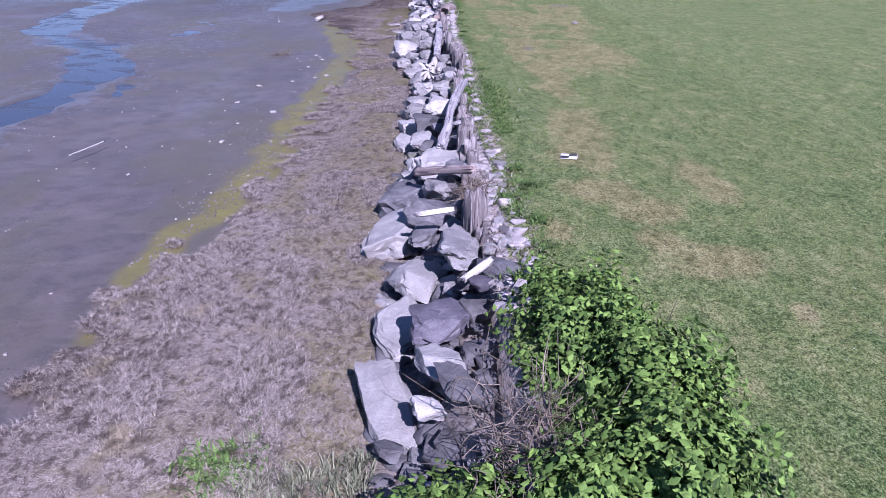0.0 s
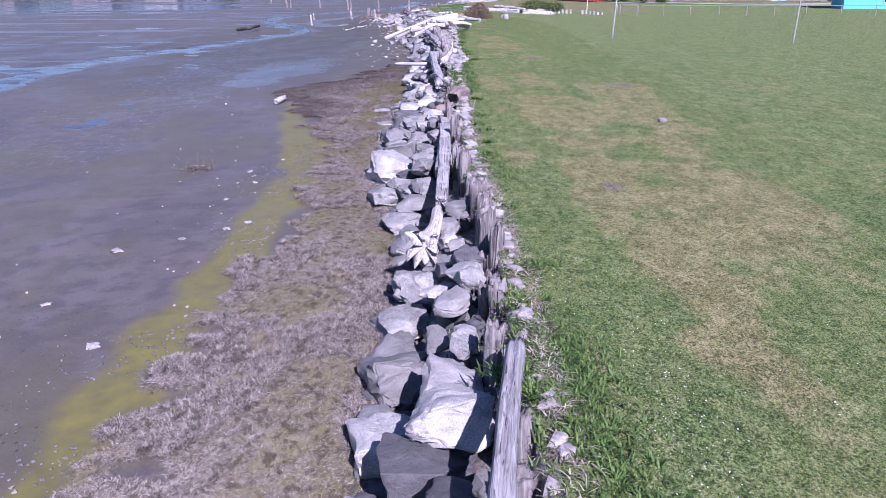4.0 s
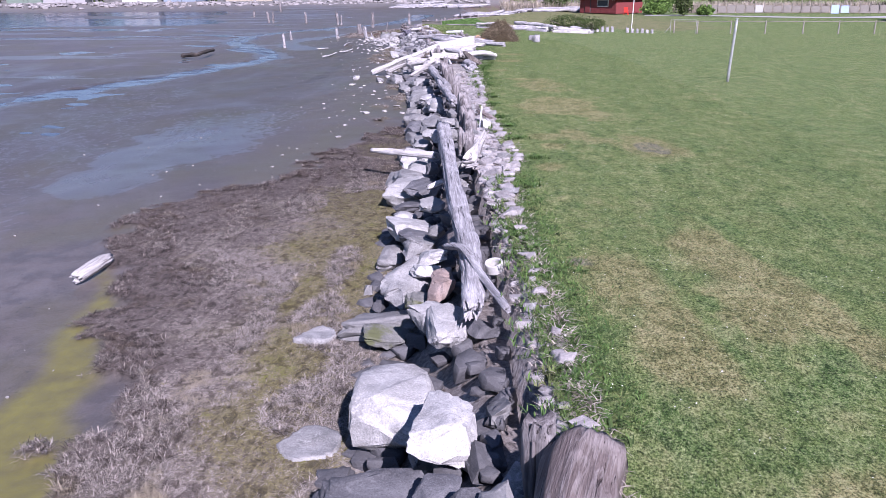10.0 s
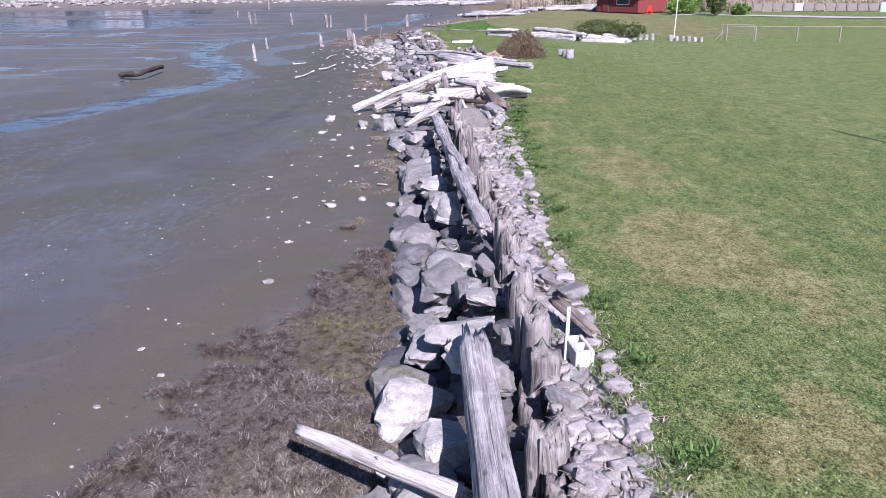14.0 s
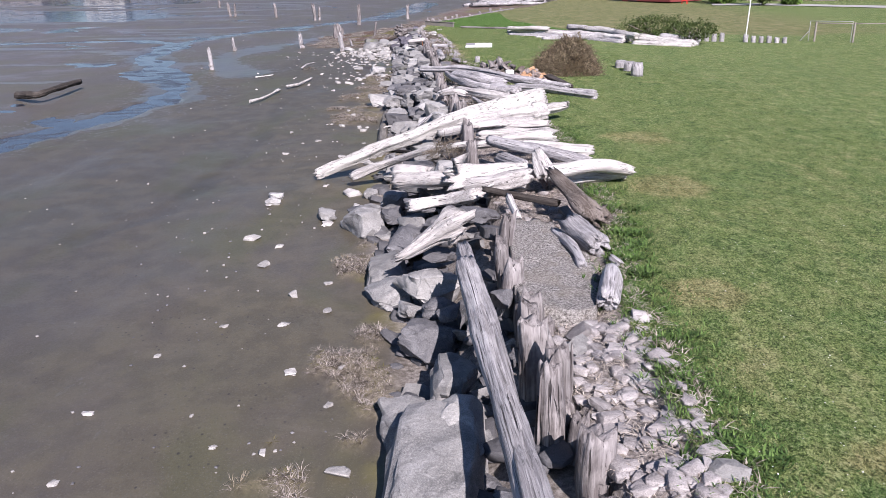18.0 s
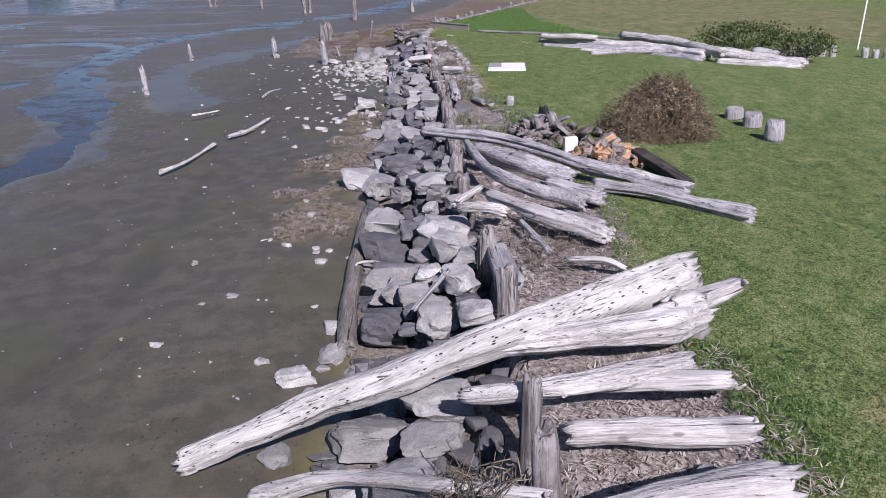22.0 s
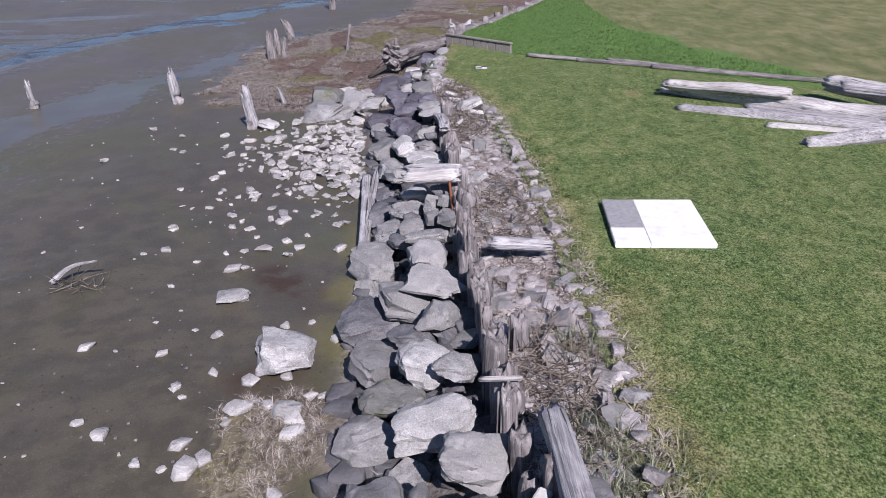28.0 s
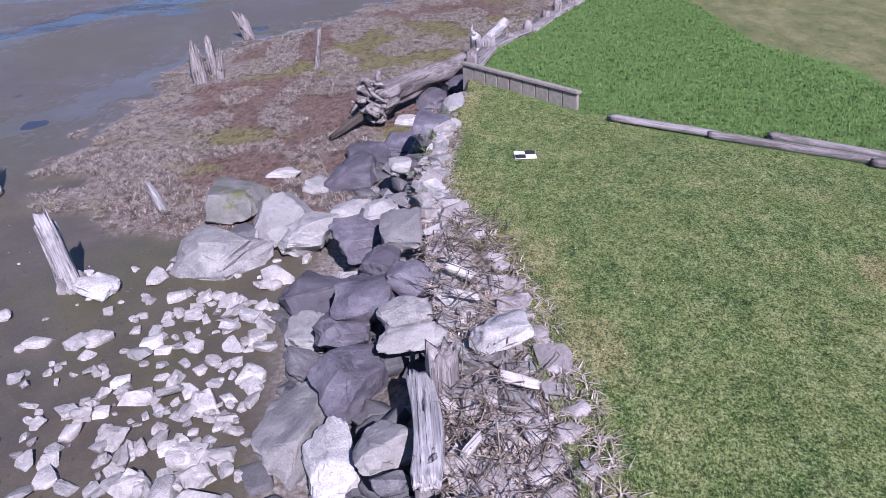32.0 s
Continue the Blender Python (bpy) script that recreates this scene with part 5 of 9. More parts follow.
boulder(-1.84, 60.65, 0.12, 0.76, 0.93, 0.26, "d")
boulder(-1.46, 60.72, 0.43, 0.32, 0.54, 0.20, "g")
boulder(-1.09, 60.75, 0.72, 0.31, 0.34, 0.19, "w")
boulder(-1.43, 61.11, 0.47, 0.31, 0.40, 0.20, "m")
boulder(-1.03, 61.36, 0.78, 0.24, 0.41, 0.15, "d")
boulder(-1.30, 61.41, 0.57, 0.41, 0.39, 0.22, "g")
boulder(-1.93, 61.77, 0.10, 0.58, 0.60, 0.35, "g")
boulder(-1.38, 62.36, 0.52, 0.59, 0.91, 0.37, "w")
boulder(-1.09, 62.92, 0.77, 0.32, 0.54, 0.20, "d")
boulder(-2.00, 62.96, 0.07, 0.38, 0.54, 0.23, "g")
boulder(-1.68, 63.20, 0.34, 0.60, 0.36, 0.17, "g")
boulder(-1.59, 63.53, 0.41, 0.38, 0.41, 0.20, "g")
boulder(-1.82, 64.42, 0.22, 0.94, 1.60, 0.58, "g")
boulder(-1.56, 64.91, 0.50, 0.50, 0.85, 0.21, "w")
boulder(-2.10, 65.49, 0.10, 0.56, 0.95, 0.35, "g")
boulder(-1.60, 65.92, 0.50, 0.54, 0.71, 0.29, "g")
boulder(-0.99, 66.89, 1.06, 0.25, 0.39, 0.15, "d")
boulder(-1.94, 67.35, 0.28, 0.71, 0.60, 0.35, "g")
boulder(-1.67, 67.56, 0.54, 0.28, 0.28, 0.16, "d")
boulder(-1.80, 68.00, 0.44, 0.43, 0.38, 0.21, "g")
boulder(-2.21, 68.46, 0.18, 0.36, 0.31, 0.17, "g")
boulder(-1.99, 68.95, 0.37, 0.85, 0.87, 0.45, "w")
boulder(-2.65, 69.44, 0.11, 0.58, 0.99, 0.36, "g")
boulder(-0.99, 69.45, 1.06, 0.27, 0.46, 0.17, "d")
boulder(-1.81, 69.66, 0.59, 0.45, 0.37, 0.17, "d")
boulder(-2.69, 69.84, 0.10, 0.56, 0.96, 0.35, "g")
boulder(-2.70, 70.33, 0.11, 0.60, 1.02, 0.37, "g")
boulder(-1.14, 70.38, 1.05, 0.59, 0.46, 0.19, "d")
boulder(-1.87, 71.13, 0.65, 0.36, 0.61, 0.22, "d")
boulder(-2.38, 71.28, 0.34, 0.59, 1.00, 0.36, "g")
boulder(-2.36, 71.84, 0.41, 0.48, 0.81, 0.26, "w")
boulder(-2.21, 72.66, 0.55, 0.59, 0.58, 0.22, "d")
boulder(-2.81, 72.92, 0.26, 0.37, 0.58, 0.23, "d")
boulder(-3.36, 72.92, 0.14, 0.74, 1.25, 0.46, "g")
boulder(-0.78, 73.05, 1.08, 0.47, 0.42, 0.23, "w")
boulder(-2.82, 73.19, 0.26, 0.36, 0.37, 0.22, "g")
boulder(-1.38, 73.34, 1.00, 0.23, 0.23, 0.15, "g")
boulder(-1.56, 73.40, 0.91, 0.30, 0.47, 0.19, "g")
boulder(-0.84, 73.58, 1.03, 0.28, 0.17, 0.15, "w")
boulder(-3.40, 73.59, 0.09, 0.65, 0.51, 0.30, "g")
boulder(-4.21, 73.60, 0.06, 0.36, 0.37, 0.21, "w")
boulder(-1.99, 73.75, 0.69, 0.55, 0.36, 0.20, "g")
boulder(-2.40, 74.11, 0.49, 0.47, 0.28, 0.15, "g")
boulder(-2.83, 74.13, 0.26, 0.51, 0.50, 0.28, "g")
boulder(-3.64, 74.15, 0.04, 0.19, 0.15, 0.15, "w")
boulder(-1.72, 74.27, 0.83, 0.46, 0.56, 0.29, "w")
boulder(-2.10, 74.46, 0.65, 0.41, 0.41, 0.22, "g")
boulder(-5.58, 74.70, 0.04, 0.31, 0.19, 0.15, "w")
boulder(-5.58, 75.09, 0.05, 0.29, 0.30, 0.15, "w")
boulder(-2.39, 75.13, 0.47, 0.78, 1.00, 0.49, "g")
boulder(-3.45, 75.23, 0.05, 0.27, 0.34, 0.17, "w")
boulder(-2.48, 75.83, 0.46, 0.67, 0.76, 0.24, "w")
boulder(-3.03, 76.26, 0.17, 0.42, 0.34, 0.17, "w")
boulder(-2.19, 76.50, 0.64, 0.58, 0.48, 0.21, "g")
boulder(-3.96, 77.01, 0.04, 0.31, 0.28, 0.15, "w")
boulder(-2.91, 77.13, 0.24, 0.78, 0.56, 0.26, "g")
boulder(-2.20, 77.26, 0.64, 0.80, 0.66, 0.28, "w")
boulder(-1.71, 78.68, 0.98, 0.39, 0.45, 0.24, "w")
boulder(-4.08, 78.76, 0.04, 0.47, 0.34, 0.15, "w")
boulder(-1.79, 79.05, 0.96, 0.29, 0.20, 0.15, "d")
boulder(-2.55, 79.13, 0.50, 0.32, 0.19, 0.15, "d")
boulder(-2.21, 79.24, 0.69, 0.52, 0.67, 0.32, "w")
boulder(-3.69, 79.25, 0.05, 0.34, 0.37, 0.15, "w")
boulder(-2.60, 79.74, 0.49, 0.20, 0.34, 0.15, "d")
boulder(-2.99, 79.78, 0.23, 0.62, 0.70, 0.38, "g")
boulder(-1.89, 79.81, 0.91, 0.50, 0.85, 0.31, "w")
boulder(-2.19, 80.09, 0.76, 0.21, 0.32, 0.15, "g")
boulder(-2.54, 80.20, 0.53, 0.46, 0.44, 0.25, "w")
boulder(-2.77, 80.60, 0.41, 0.52, 0.47, 0.26, "g")
boulder(-1.82, 80.60, 0.99, 0.39, 0.36, 0.19, "w")
boulder(-2.36, 80.67, 0.67, 0.40, 0.40, 0.22, "w")
boulder(-3.11, 80.80, 0.22, 0.26, 0.45, 0.16, "g")
boulder(-2.06, 81.28, 0.86, 0.57, 0.71, 0.35, "w")
boulder(-2.92, 81.31, 0.33, 0.81, 0.74, 0.39, "w")
boulder(-2.55, 81.53, 0.59, 0.38, 0.30, 0.15, "g")
boulder(-2.49, 81.93, 0.65, 0.38, 0.34, 0.17, "d")
boulder(-3.22, 82.08, 0.21, 0.26, 0.32, 0.16, "d")
boulder(-2.19, 82.29, 0.82, 0.81, 0.71, 0.33, "w")
boulder(-3.15, 82.75, 0.25, 0.91, 0.83, 0.41, "d")
boulder(-2.67, 82.88, 0.56, 0.55, 0.52, 0.24, "d")
boulder(-2.60, 83.18, 0.63, 0.24, 0.41, 0.15, "d")
boulder(-2.01, 83.27, 0.97, 0.30, 0.49, 0.18, "g")
boulder(-2.41, 83.59, 0.76, 0.28, 0.48, 0.17, "w")
boulder(-2.29, 84.29, 0.85, 0.44, 0.74, 0.27, "w")
boulder(-3.39, 84.43, 0.17, 0.63, 1.07, 0.39, "w")
boulder(-2.08, 84.88, 0.96, 0.20, 0.18, 0.15, "d")
boulder(-2.49, 85.20, 0.77, 0.74, 0.52, 0.31, "w")
boulder(-3.11, 85.47, 0.43, 0.44, 0.52, 0.27, "g")
boulder(-2.17, 85.49, 0.96, 0.31, 0.32, 0.18, "w")
boulder(-2.78, 85.81, 0.65, 0.39, 0.38, 0.22, "d")
boulder(-2.17, 85.98, 0.96, 0.20, 0.34, 0.15, "g")
boulder(-2.56, 86.19, 0.80, 0.24, 0.40, 0.15, "g")
boulder(-3.01, 86.36, 0.55, 0.52, 0.88, 0.32, "g")
boulder(-3.61, 86.58, 0.25, 0.64, 0.94, 0.40, "g")
boulder(-2.68, 86.65, 0.75, 0.34, 0.36, 0.19, "g")
boulder(-2.42, 86.95, 0.89, 0.32, 0.30, 0.16, "g")
boulder(-2.60, 87.31, 0.81, 0.17, 0.28, 0.15, "d")
boulder(-4.09, 87.61, 0.14, 1.13, 0.84, 0.45, "w")
boulder(-3.25, 87.61, 0.50, 0.81, 0.77, 0.40, "g")
boulder(-2.85, 87.75, 0.71, 0.26, 0.44, 0.16, "g")
boulder(-3.81, 88.14, 0.32, 0.26, 0.44, 0.16, "w")
boulder(-2.78, 88.41, 0.76, 0.48, 0.48, 0.23, "d")
boulder(-2.40, 88.63, 0.92, 0.34, 0.45, 0.21, "w")
boulder(-3.29, 88.88, 0.54, 0.42, 0.70, 0.26, "d")
boulder(-2.95, 89.28, 0.69, 0.32, 0.33, 0.15, "g")
boulder(-2.56, 89.87, 0.85, 0.42, 0.71, 0.26, "g")
boulder(-3.78, 90.19, 0.23, 0.66, 0.68, 0.31, "g")
boulder(-3.16, 90.46, 0.53, 0.59, 0.77, 0.33, "w")
boulder(-1.88, 91.39, 0.94, 0.47, 0.79, 0.29, "d")
boulder(-3.71, 91.63, 0.22, 0.68, 0.72, 0.30, "g")
boulder(-2.68, 91.70, 0.80, 0.38, 0.65, 0.24, "w")
boulder(-3.13, 91.76, 0.57, 0.39, 0.38, 0.15, "d")
boulder(-2.69, 92.28, 0.83, 0.38, 0.23, 0.15, "w")
boulder(-4.40, 92.40, 0.08, 0.48, 0.63, 0.26, "w")
boulder(-2.64, 92.51, 0.87, 0.29, 0.18, 0.15, "d")
boulder(-3.00, 92.53, 0.66, 0.37, 0.30, 0.19, "w")
boulder(-3.22, 92.84, 0.53, 0.57, 0.57, 0.35, "g")
boulder(-2.00, 93.09, 1.13, 0.42, 0.71, 0.26, "w")
boulder(-2.86, 93.20, 0.75, 0.69, 0.80, 0.43, "g")
boulder(-3.15, 93.23, 0.61, 0.22, 0.17, 0.15, "g")
boulder(-3.85, 93.25, 0.18, 0.64, 0.58, 0.35, "g")
boulder(-3.65, 93.72, 0.31, 0.65, 0.96, 0.40, "g")
boulder(-3.29, 93.83, 0.55, 0.18, 0.30, 0.15, "g")
boulder(-2.80, 94.05, 0.84, 0.56, 0.50, 0.28, "w")
boulder(-3.17, 94.77, 0.66, 0.73, 0.49, 0.26, "w")
boulder(-3.91, 95.12, 0.21, 0.64, 0.55, 0.30, "g")
boulder(-2.95, 95.50, 0.84, 0.45, 0.35, 0.17, "g")
boulder(-3.67, 95.56, 0.38, 0.74, 0.53, 0.28, "m")
boulder(-4.93, 95.90, 0.04, 0.33, 0.25, 0.15, "w")
boulder(-3.31, 95.91, 0.63, 0.59, 0.57, 0.28, "w")
boulder(-3.91, 96.47, 0.26, 0.62, 0.63, 0.31, "g")
boulder(-3.48, 96.62, 0.56, 0.54, 0.41, 0.19, "d")
boulder(-3.17, 96.79, 0.77, 0.39, 0.53, 0.24, "g")
boulder(-5.16, 97.05, 0.11, 0.65, 0.79, 0.38, "w")
boulder(-3.23, 97.60, 0.78, 0.75, 0.45, 0.15, "w")
boulder(-3.67, 97.72, 0.47, 0.59, 0.83, 0.37, "g")
boulder(-4.14, 97.72, 0.15, 0.75, 0.81, 0.37, "g")
boulder(-3.38, 98.55, 0.71, 0.47, 0.69, 0.28, "w")
boulder(-6.31, 98.79, 0.04, 0.44, 0.28, 0.15, "w")
boulder(-3.40, 99.26, 0.72, 0.58, 0.35, 0.19, "w")
boulder(-4.32, 99.55, 0.11, 0.66, 0.91, 0.38, "g")
boulder(-3.11, 99.57, 0.93, 0.29, 0.29, 0.18, "w")
boulder(-3.84, 99.76, 0.43, 0.39, 0.47, 0.18, "d")
boulder(-3.36, 99.92, 0.78, 0.20, 0.35, 0.15, "g")
boulder(-3.68, 100.08, 0.55, 0.40, 0.35, 0.21, "g")
boulder(-4.33, 100.09, 0.09, 0.65, 0.50, 0.31, "g")
boulder(-3.18, 100.33, 0.92, 0.19, 0.21, 0.15, "g")
boulder(-3.71, 100.47, 0.55, 0.28, 0.17, 0.15, "d")
boulder(-4.11, 100.48, 0.24, 0.48, 0.63, 0.30, "g")
boulder(-3.37, 100.54, 0.79, 0.27, 0.44, 0.17, "g")
boulder(-3.27, 100.86, 0.88, 0.28, 0.29, 0.16, "d")
boulder(-3.85, 100.98, 0.44, 0.59, 0.54, 0.31, "g")
boulder(-3.66, 101.42, 0.60, 0.46, 0.42, 0.23, "w")
boulder(-4.22, 101.64, 0.20, 0.48, 0.71, 0.30, "d")
boulder(-4.33, 101.98, 0.13, 0.46, 0.77, 0.28, "d")
boulder(-3.49, 102.51, 0.79, 0.49, 0.29, 0.15, "w")
boulder(-4.38, 102.66, 0.11, 0.36, 0.42, 0.22, "d")
boulder(-3.61, 103.14, 0.74, 0.63, 0.40, 0.19, "w")
boulder(-4.10, 103.22, 0.36, 0.59, 0.54, 0.27, "w")
boulder(-4.61, 103.41, 0.04, 0.30, 0.27, 0.15, "d")
boulder(-3.59, 103.67, 0.80, 0.45, 0.43, 0.20, "g")
boulder(-4.33, 103.98, 0.25, 0.51, 0.85, 0.32, "w")
boulder(-3.52, 104.17, 0.89, 0.25, 0.15, 0.15, "d")
boulder(-3.64, 104.69, 0.83, 0.42, 0.53, 0.26, "w")
boulder(-4.15, 104.89, 0.48, 0.40, 0.69, 0.25, "w")
boulder(-4.64, 105.55, 0.17, 0.64, 1.08, 0.39, "w")
boulder(-2.70, 105.84, 1.12, 0.52, 0.41, 0.23, "w")
boulder(-4.16, 105.95, 0.54, 0.60, 1.00, 0.37, "b")
boulder(-3.53, 106.08, 0.93, 0.59, 0.35, 0.15, "w")
boulder(-3.65, 106.49, 0.92, 0.49, 0.45, 0.24, "g")
boulder(-4.80, 106.64, 0.18, 0.42, 0.35, 0.20, "d")
boulder(-4.36, 106.81, 0.49, 0.57, 0.51, 0.28, "b")
boulder(-4.15, 107.23, 0.66, 0.61, 0.87, 0.38, "b")
boulder(-3.64, 107.24, 0.92, 0.49, 0.45, 0.23, "b")
boulder(-4.88, 107.25, 0.17, 0.42, 0.59, 0.26, "w")
boulder(-4.08, 107.84, 0.78, 0.42, 0.51, 0.25, "b")
boulder(-4.98, 108.20, 0.16, 0.74, 0.72, 0.37, "b")
boulder(-3.88, 108.36, 0.91, 0.48, 0.64, 0.30, "g")
boulder(-7.96, 108.54, 0.06, 0.48, 0.44, 0.21, "w")
boulder(-4.50, 108.96, 0.53, 0.70, 0.64, 0.30, "b")
boulder(-6.54, 109.25, 0.13, 1.09, 0.89, 0.42, "g")
boulder(-4.26, 109.40, 0.76, 0.45, 0.43, 0.19, "w")
boulder(-6.37, 109.93, 0.07, 0.44, 0.55, 0.25, "d")
boulder(-5.46, 109.96, 0.14, 0.74, 1.25, 0.46, "w")
boulder(-5.86, 110.32, 0.15, 0.80, 1.36, 0.50, "w")
boulder(-5.00, 110.78, 0.07, 0.65, 0.55, 0.24, "w")
boulder(-4.18, 110.96, 0.77, 0.30, 0.41, 0.16, "w")
boulder(-6.75, 110.98, 0.15, 0.86, 1.18, 0.50, "m")
boulder(-5.68, 111.79, 0.06, 0.42, 0.47, 0.19, "w")
boulder(-3.42, 112.16, 0.93, 0.32, 0.49, 0.17, "w")
boulder(-5.16, 112.23, 0.13, 0.77, 1.04, 0.42, "b")
boulder(-3.75, 112.28, 0.91, 0.60, 0.88, 0.31, "b")
boulder(-6.41, 112.50, 0.05, 0.54, 0.44, 0.17, "w")
boulder(-5.02, 113.25, 0.09, 0.72, 0.75, 0.29, "b")
boulder(-3.45, 113.25, 0.92, 0.40, 0.67, 0.25, "w")
boulder(-4.45, 113.63, 0.13, 0.68, 0.88, 0.32, "b")
boulder(-4.54, 115.27, 0.04, 0.46, 0.40, 0.15, "w")
boulder(-4.12, 116.62, 0.09, 0.62, 0.96, 0.31, "b")
boulder(-3.63, 117.53, 0.10, 0.58, 0.99, 0.34, "b")

# ---- pilings and stakes ----
upright("post", 0.49, 11.28, 0.90, 0.57, 0.157)
upright("post", 0.43, 15.22, 1.00, 0.46, 0.136)
upright("post", 0.48, 15.94, 0.90, 0.55, 0.146)
upright("post", 0.51, 14.80, 0.90, 0.44, 0.131)
upright("post", 0.56, 13.87, 0.90, 0.46, 0.118)
upright("post", 0.44, 24.20, 1.00, 0.60, 0.095)
upright("post", 0.50, 21.78, 1.00, 0.37, 0.110)
upright("post", 0.39, 20.52, 0.80, 0.60, 0.112)
upright("post", 0.52, 18.82, 0.80, 0.58, 0.094)
upright("post", -0.06, 34.09, 1.00, 0.57, 0.096)
upright("post", 0.10, 32.14, 1.00, 0.78, 0.096)
upright("post", 0.14, 28.74, 1.00, 0.52, 0.084)
upright("post", 0.24, 28.03, 0.90, 0.70, 0.126)
upright("post", 0.35, 27.43, 0.80, 0.52, 0.120)
upright("post", 0.47, 26.33, 0.80, 0.65, 0.149)
upright("post", 0.47, 23.89, 0.60, 1.13, 0.123)
upright("post", 0.55, 23.30, 0.60, 0.96, 0.114)
upright("post", 0.51, 25.29, 0.80, 0.72, 0.121)
upright("post", 0.18, 33.51, 0.90, 0.35, 0.103)
upright("post", 0.19, 32.41, 0.90, 0.49, 0.118)
upright("post", 0.23, 31.65, 0.90, 0.43, 0.121)
upright("post", 0.18, 29.58, 0.70, 0.63, 0.141)
upright("post", 0.05, 37.70, 1.00, 0.53, 0.147)
upright("post", 0.05, 35.12, 0.90, 0.36, 0.119)
upright("post", -0.80, 65.01, 1.00, 0.82, 0.133)
upright("post", -0.24, 56.38, 1.00, 0.60, 0.150)
upright("post", -0.14, 54.88, 0.90, 0.35, 0.136)
upright("post", -0.17, 52.92, 0.80, 0.84, 0.152)
upright("post", -0.27, 50.90, 0.80, 0.61, 0.169)
upright("post", -0.19, 50.00, 1.00, 0.35, 0.115)
upright("post", -0.17, 57.27, 0.80, 0.60, 0.163)
upright("post", -0.18, 56.09, 0.80, 0.63, 0.161)
upright("post", -0.16, 54.45, 0.80, 0.68, 0.149)
upright("post", -0.20, 53.15, 0.80, 0.83, 0.160)
upright("post", -0.10, 52.33, 0.90, 0.55, 0.162)
upright("post", -0.73, 64.25, 0.90, 0.65, 0.116)
upright("post", -0.86, 67.13, 0.90, 0.59, 0.119)
upright("post", -0.89, 67.78, 0.90, 0.60, 0.116)
upright("post", -0.77, 65.84, 0.90, 0.53, 0.117)
upright("post", -0.59, 64.59, 0.80, 0.80, 0.135)
upright("post", -0.42, 63.50, 0.90, 0.44, 0.162)
upright("post", -0.55, 61.70, 0.90, 0.97, 0.122)
upright("post", -0.38, 60.18, 1.10, 0.36, 0.134)
upright("post", -0.85, 68.64, 0.80, 0.81, 0.125)
upright("post", -0.73, 66.05, 1.00, 0.47, 0.133)
upright("post", -1.25, 76.06, 1.00, 0.56, 0.102)
upright("post", -1.19, 75.16, 1.00, 0.63, 0.107)
upright("post", -1.16, 73.74, 0.90, 0.64, 0.138)
upright("post", -2.29, 95.71, 0.80, 0.81, 0.115)
upright("post", -2.15, 93.37, 0.90, 0.74, 0.118)
upright("post", -1.93, 85.35, 0.90, 0.64, 0.132)
upright("post", -1.82, 83.84, 1.00, 0.49, 0.118)
upright("post", -1.51, 80.35, 0.90, 0.55, 0.134)
upright("post", -1.33, 78.79, 0.80, 0.71, 0.152)
upright("post", -2.80, 98.38, 0.90, 0.49, 0.084)
upright("post", -2.52, 95.51, 0.90, 0.73, 0.097)
upright("post", -2.23, 91.36, 0.90, 0.68, 0.131)
upright("post", -2.18, 90.14, 0.90, 0.59, 0.102)
upright("post", -2.09, 88.41, 0.90, 0.64, 0.118)
upright("post", -1.97, 86.27, 0.90, 0.48, 0.107)
upright("post", -2.80, 99.78, 0.90, 0.35, 0.116)
upright("post", -2.77, 97.97, 0.90, 0.72, 0.102)
upright("post", -2.67, 96.59, 0.80, 0.66, 0.122)
upright("post", -2.54, 95.32, 0.80, 0.82, 0.136)
upright("post", -2.48, 94.37, 0.90, 0.42, 0.098)
upright("hollow", -2.24, 92.05, 0.90, 0.46, 0.147)
upright("post", -2.27, 92.52, 1.00, 0.21, 0.097)
upright("post", -3.03, 101.91, 0.90, 0.53, 0.114)
upright("post", -2.87, 100.76, 0.90, 0.45, 0.078)
upright("post", -3.10, 102.91, 0.90, 0.64, 0.098)
upright("stub", -3.20, 105.25, 0.90, 0.46, 0.135)
upright("stake", -11.53, 112.1, -0.22, .98, 0.15, -.16)
upright("stake", -16.19, 112.4, -0.25, 0.75, 0.14, -.1)
upright("stake", -8.42, 108.7, -0.12, 1.0, 0.18, -.12)
upright("stake", -10.2, 119.3, -.1, 0.8, 0.19, -.08)
upright("stake", -10.15, 120.1, -.1, 0.85, 0.13, -.05)
upright("stake", -9.85, 119.7, -.1, 0.6, 0.12, .06)
upright("stake", -7.4, 120.2, 0.0, 0.9, 0.065, .14)
upright("stake", -8.07, 111.1, -.1, 0.5, 0.1, -.14)
upright("stake", -14.85, 102.2, -.3, 1.05, 0.13, -.08)
upright("stake", -10.7, 125.1, -.15, 0.6, 0.2, -.15)
upright("stake", -27.36, 153.5, -0.30, 1.5, 0.2, -.16)
upright("stake", -26.6, 152.9, -0.30, 1.3, 0.17, .05)
upright("stake", -21.1, 149.5, -0.30, 1.4, 0.19, -.13)
upright("stake", -15.7, 143.0, -0.30, 1.55, 0.19, -.1)
upright("stake", -15.3, 143.3, -0.30, 1.2, 0.14, .05)
upright("stake", -10.2, 135.2, -0.30, 1.75, 0.19, 0)
upright("stake", -6.00, 142.8, -0.20, 1.3, 0.17, 0)
upright("stake", -37.03, 209.5, -0.30, 1.7, 0.2, 0)
upright("stake", -34.98, 176.6, -0.30, 0.9, 0.16, 0)
upright("round", 5.22, 90.14, 1.00, 0.24, 0.225)
upright("round", 5.36, 89.16, 1.00, 0.30, 0.225)
upright("round", 5.32, 87.62, 1.00, 0.44, 0.216)
